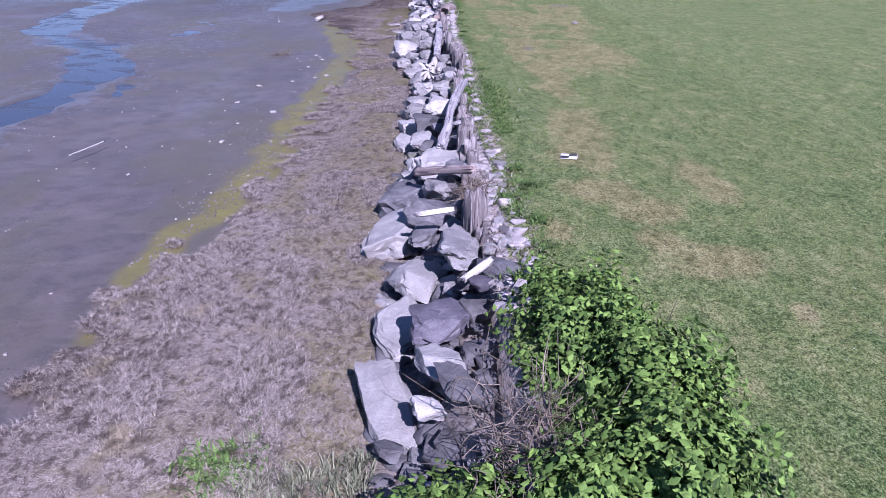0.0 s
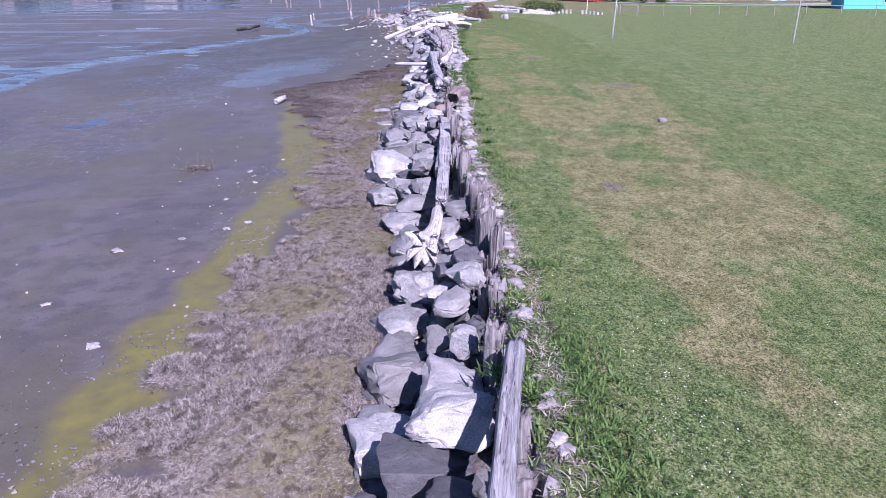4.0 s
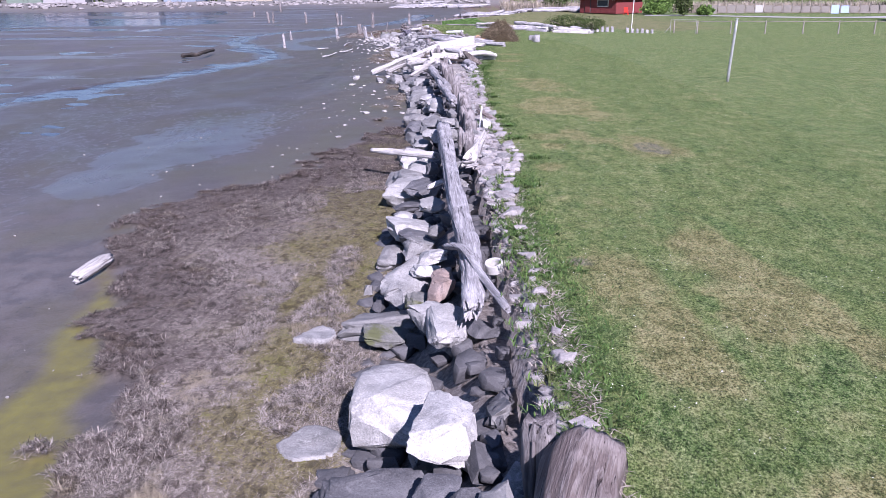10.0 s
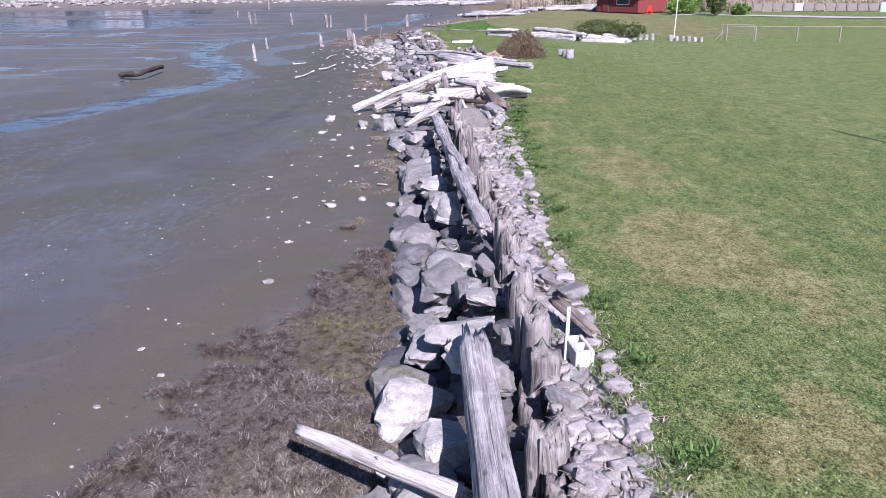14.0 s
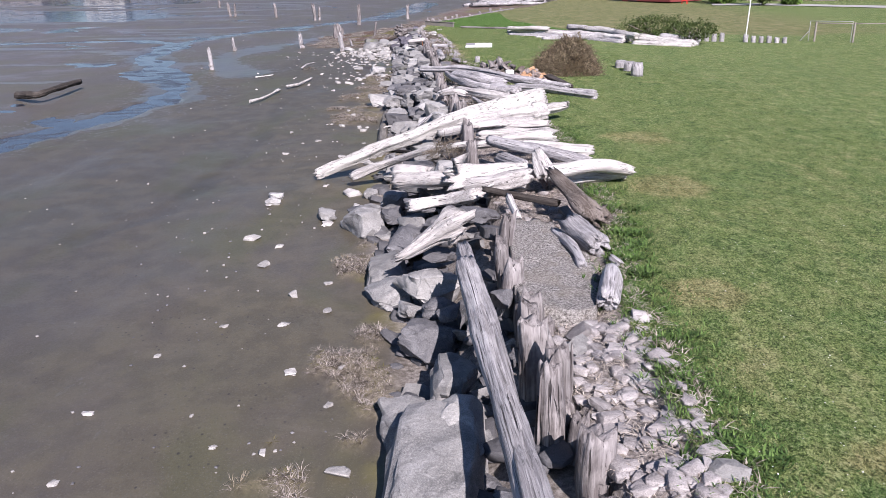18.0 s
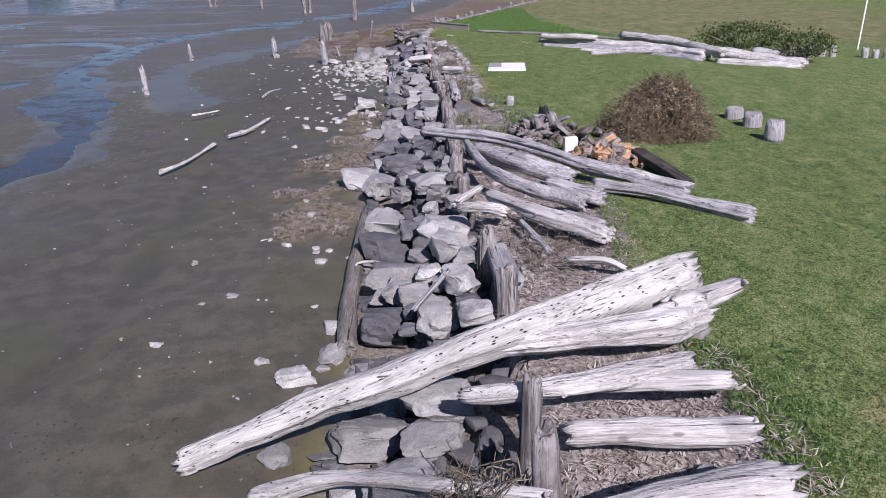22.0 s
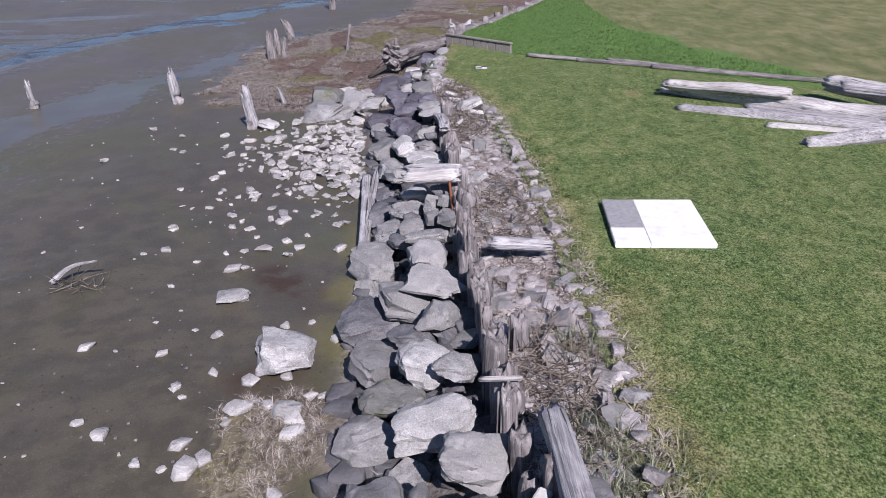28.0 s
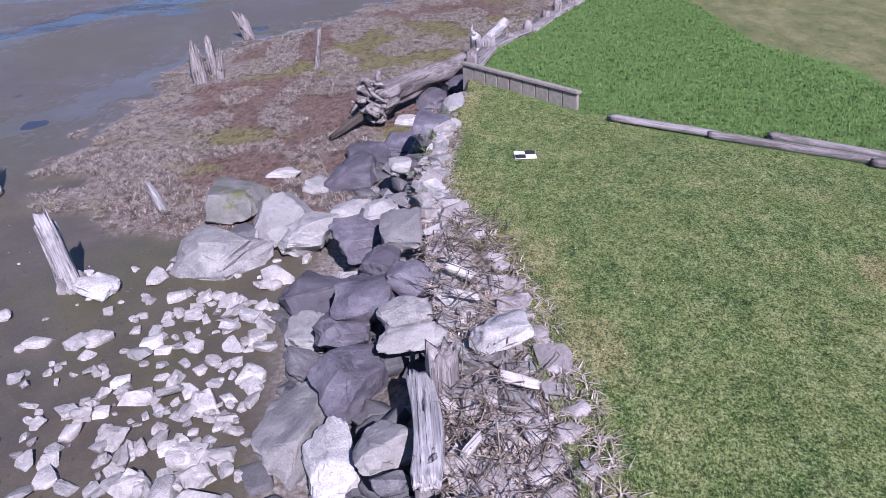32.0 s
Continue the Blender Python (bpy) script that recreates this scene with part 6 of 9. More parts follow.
upright("round", 3.42, 92.12, 1.00, 0.26, 0.18)
upright("round", -0.48, 91.82, 1.05, 0.25, 0.113)
upright("round", 0.07, 89.01, 1.05, 0.29, 0.184)

# ---- driftwood ----
log("grey", 0.085, 0.098, (0.56, 20.01, 1.45), (0.22, 17.31, 1.45), (0.08, 15.86, 1.25), (-0.03, 15.18, 1.05))
log("red", 0.080, 0.056, (-0.51, 14.21, 0.85), (0.53, 12.76, 1.35))
log("white", 0.050, 0.044, (0.26, 8.91, 1.10), (0.63, 9.30, 1.20))
log("white", 0.044, 0.035, (-0.43, 11.51, 1.00), (0.17, 11.49, 1.10))
log("plank", 0.059, 0.051, (0.21, 16.56, 1.20), (0.84, 16.67, 1.30))
log("beam", 0.140, 0.110, (-0.15, 33.60, 1.05), (-0.17, 29.43, 1.05), (-0.22, 26.55, 1.00))
log("beam", 0.104, 0.150, (-0.06, 33.66, 1.00), (-0.17, 31.58, 1.00), (-0.20, 28.92, 0.95))
log("rootwhite", 0.087, 0.162, (-0.27, 26.32, 0.95), (-0.35, 25.00, 0.95), (-0.46, 24.39, 0.90))
log("slab", 0.16, 0.13, (-0.84, 53.2, 1.15), (-0.55, 45.14, 1.30), (-0.38, 42.22, 1.25), (-0.40, 40.72, 1.15))
log("grey", 0.045, 0.048, (-0.71, 42.78, 1.25), (-0.46, 42.21, 1.40), (-0.27, 41.52, 1.30), (-0.01, 40.41, 1.30))
log("white", 0.070, 0.076, (-2.61, 51.95, 0.75), (-1.71, 51.28, 0.80), (-0.96, 50.72, 0.85))
log("grey", 0.13, 0.12, (-1.44, 67.73, 1.20), (-0.87, 60.56, 1.25), (-0.51, 57.14, 1.20))
log("grey", 0.115, 0.15, (-1.44, 68.52, 1.15), (-1.09, 63.73, 1.25), (-0.85, 61.34, 1.30), (-0.70, 59.84, 1.25))
log("white", 0.045, 0.044, (-1.10, 47.83, 0.80), (-0.77, 47.84, 0.95))
log("white", 0.037, 0.031, (-0.37, 48.37, 1.20), (-0.11, 48.32, 1.25))
log("white", 0.040, 0.035, (-0.32, 47.98, 1.20), (-0.08, 48.02, 1.25))
log("rootwhite", 0.06, 0.11, (0.12, 49.65, 1.60), (-0.01, 49.30, 1.40), (-0.24, 48.60, 1.20))
log("rust", 0.24, 0.25, (0.44, 37.55, 1.38), (0.04, 36.3, 1.32))
log("rustplank", 0.092, 0.084, (0.14, 53.51, 1.50), (0.47, 52.80, 1.40))
log("rootwhite", 0.080, 0.175, (-2.42, 69.18, 0.75), (-1.96, 69.36, 0.95), (-1.49, 69.47, 1.15))
log("white", 0.168, 0.127, (-2.72, 73.27, 0.95), (-2.05, 72.93, 1.10))
log("rootwhite", 0.150, 0.249, (-0.11, 72.00, 1.35), (-0.93, 71.99, 1.30), (-1.59, 71.81, 1.15))
log("white", 0.166, 0.129, (-1.52, 71.83, 1.10), (-0.88, 71.48, 1.30), (-0.20, 71.54, 1.40))
log("white", 0.125, 0.141, (-2.40, 71.71, 0.80), (-1.69, 71.64, 0.95), (-1.14, 71.18, 1.20))
log("holed", 0.129, 0.221, (-4.96, 76.77, 0.15), (-3.52, 77.05, 0.65), (-1.73, 77.27, 1.30), (0.75, 78.19, 1.75))
log("white", 0.145, 0.199, (-1.73, 77.24, 1.25), (-0.29, 77.30, 1.40), (0.84, 77.74, 1.45))
log("white", 0.147, 0.086, (0.40, 77.61, 1.50), (1.41, 78.31, 1.50))
log("white", 0.090, 0.105, (-1.89, 76.39, 1.20), (-0.94, 76.19, 1.40), (0.36, 76.58, 1.45))
log("white", 0.089, 0.102, (-0.92, 76.38, 1.30), (0.67, 76.28, 1.40))
log("white", 0.097, 0.137, (-0.98, 75.63, 1.25), (0.62, 75.57, 1.35))
log("white", 0.087, 0.214, (-1.07, 74.55, 1.30), (-0.28, 74.54, 1.40), (0.60, 74.74, 1.40))
log("grey", 0.113, 0.136, (-0.83, 73.85, 1.55), (0.10, 73.14, 1.50), (0.97, 72.61, 1.35))
log("grey", 0.126, 0.127, (-0.62, 73.78, 1.20), (-0.21, 72.61, 1.30))
log("white", 0.118, 0.085, (-0.17, 74.14, 1.30), (1.29, 73.78, 1.30))
log("white", 0.091, 0.119, (0.56, 73.77, 1.20), (1.14, 73.36, 1.25))
log("white", 0.097, 0.073, (-3.98, 76.00, 0.25), (-2.98, 75.82, 0.65), (-1.95, 75.06, 1.15))
log("white", 0.067, 0.051, (-1.95, 75.12, 1.10), (-1.22, 74.77, 1.30))
log("white", 0.138, 0.129, (-2.71, 73.06, 0.90), (-1.39, 72.44, 1.20), (-0.07, 72.20, 1.30))
log("white", 0.139, 0.154, (-1.50, 72.10, 1.05), (-0.19, 72.04, 1.15))
log("white", 0.122, 0.094, (0.23, 72.32, 1.30), (1.36, 72.36, 1.35))
log("brown", 0.065, 0.151, (0.04, 72.32, 1.60), (0.08, 72.06, 1.40), (0.22, 71.93, 1.20))
log("white", 0.150, 0.116, (0.34, 71.90, 1.25), (1.57, 72.04, 1.30))
log("root", 0.135, 0.199, (0.15, 70.81, 1.60), (0.34, 70.21, 1.50), (0.47, 69.61, 1.40), (0.69, 69.44, 1.25))
log("white", 0.083, 0.177, (-0.04, 71.99, 1.75), (0.12, 71.52, 1.40))
log("white", 0.160, 0.090, (0.12, 71.50, 1.45), (0.89, 71.60, 1.55), (1.67, 71.78, 1.40))
log("dark", 0.053, 0.057, (-1.07, 70.88, 1.35), (0.13, 70.14, 1.30))
log("grey", 0.188, 0.161, (0.17, 68.91, 1.35), (0.41, 68.11, 1.30))
log("grey", 0.058, 0.070, (-0.08, 69.06, 1.20), (0.07, 68.28, 1.25), (0.11, 67.56, 1.20))
log("grey", 0.132, 0.144, (0.39, 67.16, 1.30), (0.19, 66.28, 1.25))
log("white", 0.059, 0.068, (-0.65, 70.57, 1.30), (-0.56, 69.67, 1.20))
log("grey", 0.044, 0.049, (0.50, 67.78, 1.25), (0.61, 67.62, 1.20))
log("grey", 0.107, 0.138, (-2.73, 87.39, 1.35), (-0.71, 85.43, 1.50), (0.76, 83.77, 1.40), (2.09, 82.91, 1.25))
log("grey", 0.080, 0.144, (-1.76, 86.29, 1.35), (-1.36, 83.83, 1.40), (-0.68, 82.72, 1.40), (0.16, 82.21, 1.25))
log("grey", 0.150, 0.160, (-1.54, 85.63, 1.35), (-0.81, 84.45, 1.40), (0.16, 83.59, 1.30))
log("grey", 0.080, 0.164, (-0.35, 83.38, 1.30), (0.49, 82.57, 1.25))
log("grey", 0.096, 0.122, (0.52, 83.37, 1.25), (1.55, 82.64, 1.25), (2.73, 81.60, 1.20))
log("white", 0.120, 0.111, (-1.40, 82.65, 1.30), (-0.57, 81.43, 1.35), (0.29, 80.63, 1.25))
log("white", 0.093, 0.075, (-1.93, 82.05, 1.25), (-1.49, 81.77, 1.35), (-1.15, 81.66, 1.30))
log("white", 0.082, 0.070, (-1.96, 82.46, 1.20), (-1.52, 83.09, 1.30))
log("grey", 0.047, 0.041, (-0.95, 81.52, 1.20), (-0.63, 80.21, 1.20))
log("white", 0.051, 0.049, (-0.42, 79.85, 1.20), (0.04, 79.68, 1.25), (0.32, 79.51, 1.20))
log("darkplank", 0.152, 0.144, (1.73, 85.65, 1.25), (2.22, 83.45, 1.20))
log("plank", 0.037, 0.034, (-2.52, 79.02, 0.85), (-2.06, 79.79, 1.10))
log("plank", 0.133, 0.183, (-1.38, 80.43, 1.20), (-1.25, 78.99, 1.20))
log("grey", 0.038, 0.024, (-0.85, 80.81, 1.20), (-0.65, 80.48, 1.20))
log("grey", 0.056, 0.060, (-0.22, 81.90, 1.20), (0.34, 81.34, 1.20))
log("wet", 0.134, 0.135, (-3.83, 85.18, 0.12), (-3.72, 82.54, 0.12), (-3.63, 80.67, 0.12), (-3.47, 79.31, 0.12))
log("plank", 0.066, 0.073, (-4.67, 104.49, 0.15), (-4.63, 102.73, 0.15), (-4.57, 101.28, 0.15), (-4.51, 100.34, 0.15))
log("plank", 0.076, 0.059, (-4.85, 103.80, 0.20), (-4.49, 99.76, 0.20))
log("violet", 0.116, 0.139, (-2.13, 94.06, 1.30), (-2.04, 92.92, 1.30), (-1.99, 91.86, 1.30))
log("white", 0.103, 0.101, (-3.85, 100.73, 1.15), (-2.94, 100.56, 1.25))
log("violet", 0.089, 0.073, (-2.50, 97.94, 1.20), (-1.73, 97.82, 1.20))
log("grey", 0.062, 0.077, (-1.50, 92.43, 1.15), (-1.21, 91.75, 1.15))
log("grey", 0.120, 0.127, (-3.83, 101.41, 1.05), (-2.91, 101.14, 1.10))
log("white", 0.049, 0.059, (-3.57, 101.60, 1.10), (-2.90, 101.34, 1.15))
log("white", 0.025, 0.025, (-2.74, 94.65, 1.25), (-2.34, 94.59, 1.30))
log("plank", 0.106, 0.110, (-3.40, 105.33, 1.05), (-3.25, 104.55, 1.10), (-3.23, 103.96, 1.10))
log("white", 0.047, 0.036, (-2.71, 105.18, 1.15), (-2.40, 105.05, 1.15))
log("white", 0.047, 0.046, (-3.26, 107.06, 1.15), (-2.96, 106.91, 1.10))
log("white", 0.045, 0.039, (-3.18, 106.62, 1.10), (-2.90, 106.51, 1.10))
log("white", 0.041, 0.038, (-2.98, 104.27, 1.10), (-2.86, 104.43, 1.15))
log("rooty", 0.271, 0.213, (-5.20, 115.10, 0.55), (-4.32, 117.02, 0.45), (-3.18, 119.70, 0.35))
log("grey", 0.184, 0.108, (-3.28, 118.11, 0.60), (-2.83, 120.46, 0.60), (-2.47, 121.87, 0.70))
log("grey", 0.166, 0.092, (-3.17, 119.04, 0.30), (-3.21, 118.36, 1.10))
log("dark", 0.06, 0.09, (-5.91, 114.14, 0.10), (-5.43, 115.06, 0.25))
log("mudlog", 0.036, 0.042, (-9.51, 88.93, 0.00), (-9.19, 90.09, 0.02), (-8.93, 91.91, 0.03))
log("mudlog", 0.052, 0.06, (-8.82, 92.81, 0.03), (-8.46, 93.83, 0.00), (-8.15, 95.39, 0.04))
log("mudlog", 0.035, 0.036, (-10.94, 95.99, 0.02), (-10.27, 96.85, 0.02))
log("mudlog", 0.017, 0.013, (-8.98, 18.22, 0.00), (-8.62, 19.48, 0.02))
log("darkmud", 0.142, 0.112, (-20.48, 92.12, -0.10), (-18.94, 91.37, 0.10), (-18.91, 95.00, 0.10))
log("whitemud", 0.106, 0.100, (-6.98, 44.87, 0.02), (-6.80, 45.83, 0.05))
log("pile", 0.153, 0.121, (3.28, 104.09, 1.02), (5.76, 103.35, 1.02), (7.67, 101.72, 1.02))
log("pile", 0.144, 0.154, (2.08, 107.26, 1.05), (4.49, 105.52, 1.05), (7.53, 104.32, 1.05))
log("pile", 0.125, 0.120, (3.51, 102.71, 1.14), (6.07, 103.02, 1.3), (8.11, 101.64, 1.30))
log("pile", 0.160, 0.176, (9.67, 101.59, 1.40), (11.15, 100.92, 1.35))
log("pile", 0.157, 0.175, (10.21, 100.90, 1.10), (11.47, 100.76, 1.10))
log("pile", 0.143, 0.179, (1.94, 107.17, 1.25), (5.88, 103.91, 1.30), (7.83, 101.39, 1.30))
log("pile", 0.137, 0.139, (1.86, 105.46, 1.10), (5.25, 103.90, 1.10), (7.59, 101.18, 1.10))
log("pile", 0.186, 0.135, (5.50, 106.48, 1.50), (7.21, 103.41, 1.55), (8.21, 100.58, 1.50))
log("pile", 0.209, 0.171, (8.31, 102.80, 1.20), (9.92, 101.17, 1.20), (11.09, 100.08, 1.15))
log("pile", 0.137, 0.131, (8.03, 100.74, 1.10), (10.78, 99.58, 1.10))
log("pile", 0.109, 0.114, (2.05, 107.37, 1.15), (4.12, 106.07, 1.20))
log("pile", 0.110, 0.123, (3.25, 105.29, 1.15), (5.55, 103.92, 1.15))
log("pile", 0.104, 0.108, (1.84, 106.61, 1.45), (4.15, 105.28, 1.50))
log("pile", 0.120, 0.116, (5.21, 105.32, 1.65), (6.18, 104.67, 1.65))
log("stickmud", 0.039, 0.020, (-9.34, 99.34, 0.02), (-9.06, 99.53, 0.20), (-8.63, 99.53, 0.30))


# ---- short rotten pilings closing the row ----
_row = np.random.default_rng(19)
for _lo, _hi in ((10.5, 33.5), (49.5, 68), (83.5, 104)):
    _y = _lo
    while _y < _hi:
        _y += _row.uniform(.36, .62)
        upright("post", float(along(POSTS, _y)) + _row.normal(0, .05), _y, .8, _row.uniform(.12, .4), _row.uniform(.09, .14))


# ---- loose stones ----
def joined_stones(name, rng, spots, sizes, mat, label, category):
    """Many stones in one mesh."""
    vs, fs, k = [], [], 0
    forms = [rock_shape(rng, 1, rng.uniform(.7, 1.3), rng.uniform(.3, .75), 0, 4, .02) for _ in range(14)]
    for (x, y, z), s in zip(spots, sizes):
        v, f = forms[int(rng.integers(14))]
        a = rng.uniform(0, 6.28)
        ca, sa = math.cos(a), math.sin(a)
        w = v * s
        w = np.stack([w[:, 0] * ca - w[:, 1] * sa, w[:, 0] * sa + w[:, 1] * ca, w[:, 2]], 1) + (x, y, z)
        vs.append(w), fs.append(f + k)
        k += len(w)
    ob = add_mesh(name, quick_mesh(name, np.vstack(vs), np.vstack(fs), False), mat)
    return tagged(ob, label, category, kind="stuff")


def single_stones(name, rng, spots, sizes, mats, label, group, planes=2, worn=.02):
    forms = []
    for m in mats:
        for _ in range(6):
            v, f = rock_shape(rng, 1, rng.uniform(.6, 1.3), rng.uniform(.25, .6), 1, planes, worn, .02)
            me = rock_mesh(name, v, f, 20 if worn < .05 else 30)
            me.materials.append(STONE[m])
            forms.append(me)
    for (x, y, z), s in zip(spots, sizes):
        ob = new(name, forms[int(rng.integers(len(forms)))])
        ob.matrix_world = pose(x, y, z, rng.normal(0, 17), rng.normal(0, 17), rng.uniform(0, 360)) @ Matrix.Diagonal((s, s * rng.uniform(.7, 1.1), s * rng.uniform(.8, 1.1), 1))
        tagged(ob, label, "stone", group)


def wall_fill():
    r = np.random.default_rng(31)
    y = r.uniform(5, 114, 2200)
    a, b = along(TOE, y), along(POSTS, y)
    x = a + .1 + (b - a - .15) * r.uniform(0, 1, len(y))
    s = r.uniform(.14, .42, len(y))
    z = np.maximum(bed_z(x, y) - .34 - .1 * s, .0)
    order = np.argsort(-s)
    P, s = np.stack([x, y, z], 1)[order], s[order]
    single_stones("riprap_stone", r, P[:300], s[:300], "gdg", "grey broken stone wedged between the boulders", "small stones of the sea wall")
    # dark granite colour here deepens the shade in the gaps between boulders
    joined_stones("riprap_fill", r, P[300:], s[300:], STONE["d"], "broken stones filling the gaps of the sea wall, coloured dark as gap shade", "stones")


def rubble():
    """Broken concrete and stone between the pilings and the grass."""
    r = np.random.default_rng(37)
    spots, sizes = [], []
    for lo, hi, n in ((8, 16, 150), (16, 29, 80), (29, 34, 40), (34, 45, 130), (45, 66, 1500), (68, 92, 140), (93, 112, 1000)):
        y = r.uniform(lo, hi, n)
        a, b = along(POSTS, y) + .12, along(EDGE, y) + .08
        x = a + (b - a) * r.uniform(0, 1, n)
        s = np.where(r.uniform(0, 1, n) < (.03 if lo == 16 else .07 if lo in (29, 34, 45) else .2), r.uniform(.22, .36, n), r.uniform(.08, .22, n))
        spots += list(np.stack([x, y, ground_z(x, y) + .08 * s], 1))
        sizes += list(s)
    order = np.argsort(-np.array(sizes))
    spots, sizes = np.array(spots)[order], np.array(sizes)[order]
    single_stones("rubble_stone", r, spots[:300], sizes[:300], "rrgwr", "pale broken rubble stone behind the pilings", "rubble behind the pilings")
    joined_stones("small_rubble", r, spots[300:], sizes[300:], STONE["r"], "small pale rubble between pilings and lawn", "stones")


def mud_stones():
    r = np.random.default_rng(41)
    y = np.concatenate([r.normal(105.9, 1.7, 340), r.uniform(93, 110, 130), r.uniform(62, 92, 26)])
    away = np.concatenate([abs(r.normal(.1, 1.2, 340)), r.gamma(1.6, 1.5, 130), r.gamma(1.3, .8, 26)])
    x = along(TOE, y) - .05 - away
    ok = (channel(x, y) < .05) & (y < 109.6)
    x, y = x[ok], y[ok]
    near = np.clip(1.1 - .1 * (along(TOE, y) - x), .5, 1)
    s = np.where(r.uniform(0, 1, len(x)) < .25, r.uniform(.26, .42, len(x)), r.uniform(.1, .25, len(x))) * near * .85
    spots = np.stack([x, y, mud_z(x, y) + .05 * marsh_mask(x, y) + .12 * s], 1)
    single_stones("shore_stone", r, spots[:300], s[:300], "ccw", "pale barnacled stone lying on the mud", "stones on the mud", 8, .09)
    joined_stones("shore_pebbles", r, spots[300:], s[300:], STONE["c"], "scattered pale stones on the mud", "stones")
    y = np.concatenate([r.uniform(12, 37, 2400), r.uniform(40, 112, 900)])
    x = np.where(y < 38, along(MARSH_X, y) - .15 - r.gamma(1.6, .45, len(y)), along(TOE, y) - .3 - r.gamma(1.6, 2.2, len(y)))
    keep = (channel(x, y) < .1) & (marsh_mask(x, y) < .5) & (wave(x, y, 2.5) > -.15)
    x, y = x[keep], y[keep]
    s = r.uniform(.012, .05, len(x))
    joined_stones("mud_grit", r, np.stack([x, y, mud_z(x, y) + .15 * s], 1), s, STONE["d"], "small dark pebbles strewn over the mud", "stones")
    m = 700
    y = r.uniform(8, 125, m)
    x = along(TOE, y) - .4 - r.gamma(1.5, 3.0, m)
    keep = (marsh_mask(x, y) < .3) & (channel(x, y) < .1)
    x, y = x[keep], y[keep]
    s = r.uniform(.015, .06, len(x))
    joined_stones("shell_scatter", r, np.stack([x, y, mud_z(x, y) + .2 * s], 1), s, STONE["c"], "small pale shells and pebbles scattered over the mud", "shells")


def clump(x, y, w, kind="c"):
    """A lumpy pale clump of barnacles on the mud."""
    r = _rock_rng
    z = float(mud_z(x, y) + .05 * marsh_mask(x, y))
    v, f = rock_shape(r, w, w * r.uniform(.6, 1), w * .3, 1, 9, .1, .05)
    ob = add_mesh("barnacle_clump", rock_mesh("barnacle_clump", v, f, 40), STONE[kind])
    ob.matrix_world = pose(x, y, z + w * .08, 0, 0, r.uniform(0, 360))
    return tagged(ob, "white clump of barnacles and shell on the mud", "clump", "barnacle clumps on the mud")


wall_fill()
rubble()
mud_stones()


# ---- grass, marsh and weeds ----
def spread(r, n, ax, bx, ay, by):
    return r.uniform(ax, bx, n), r.uniform(ay, by, n)


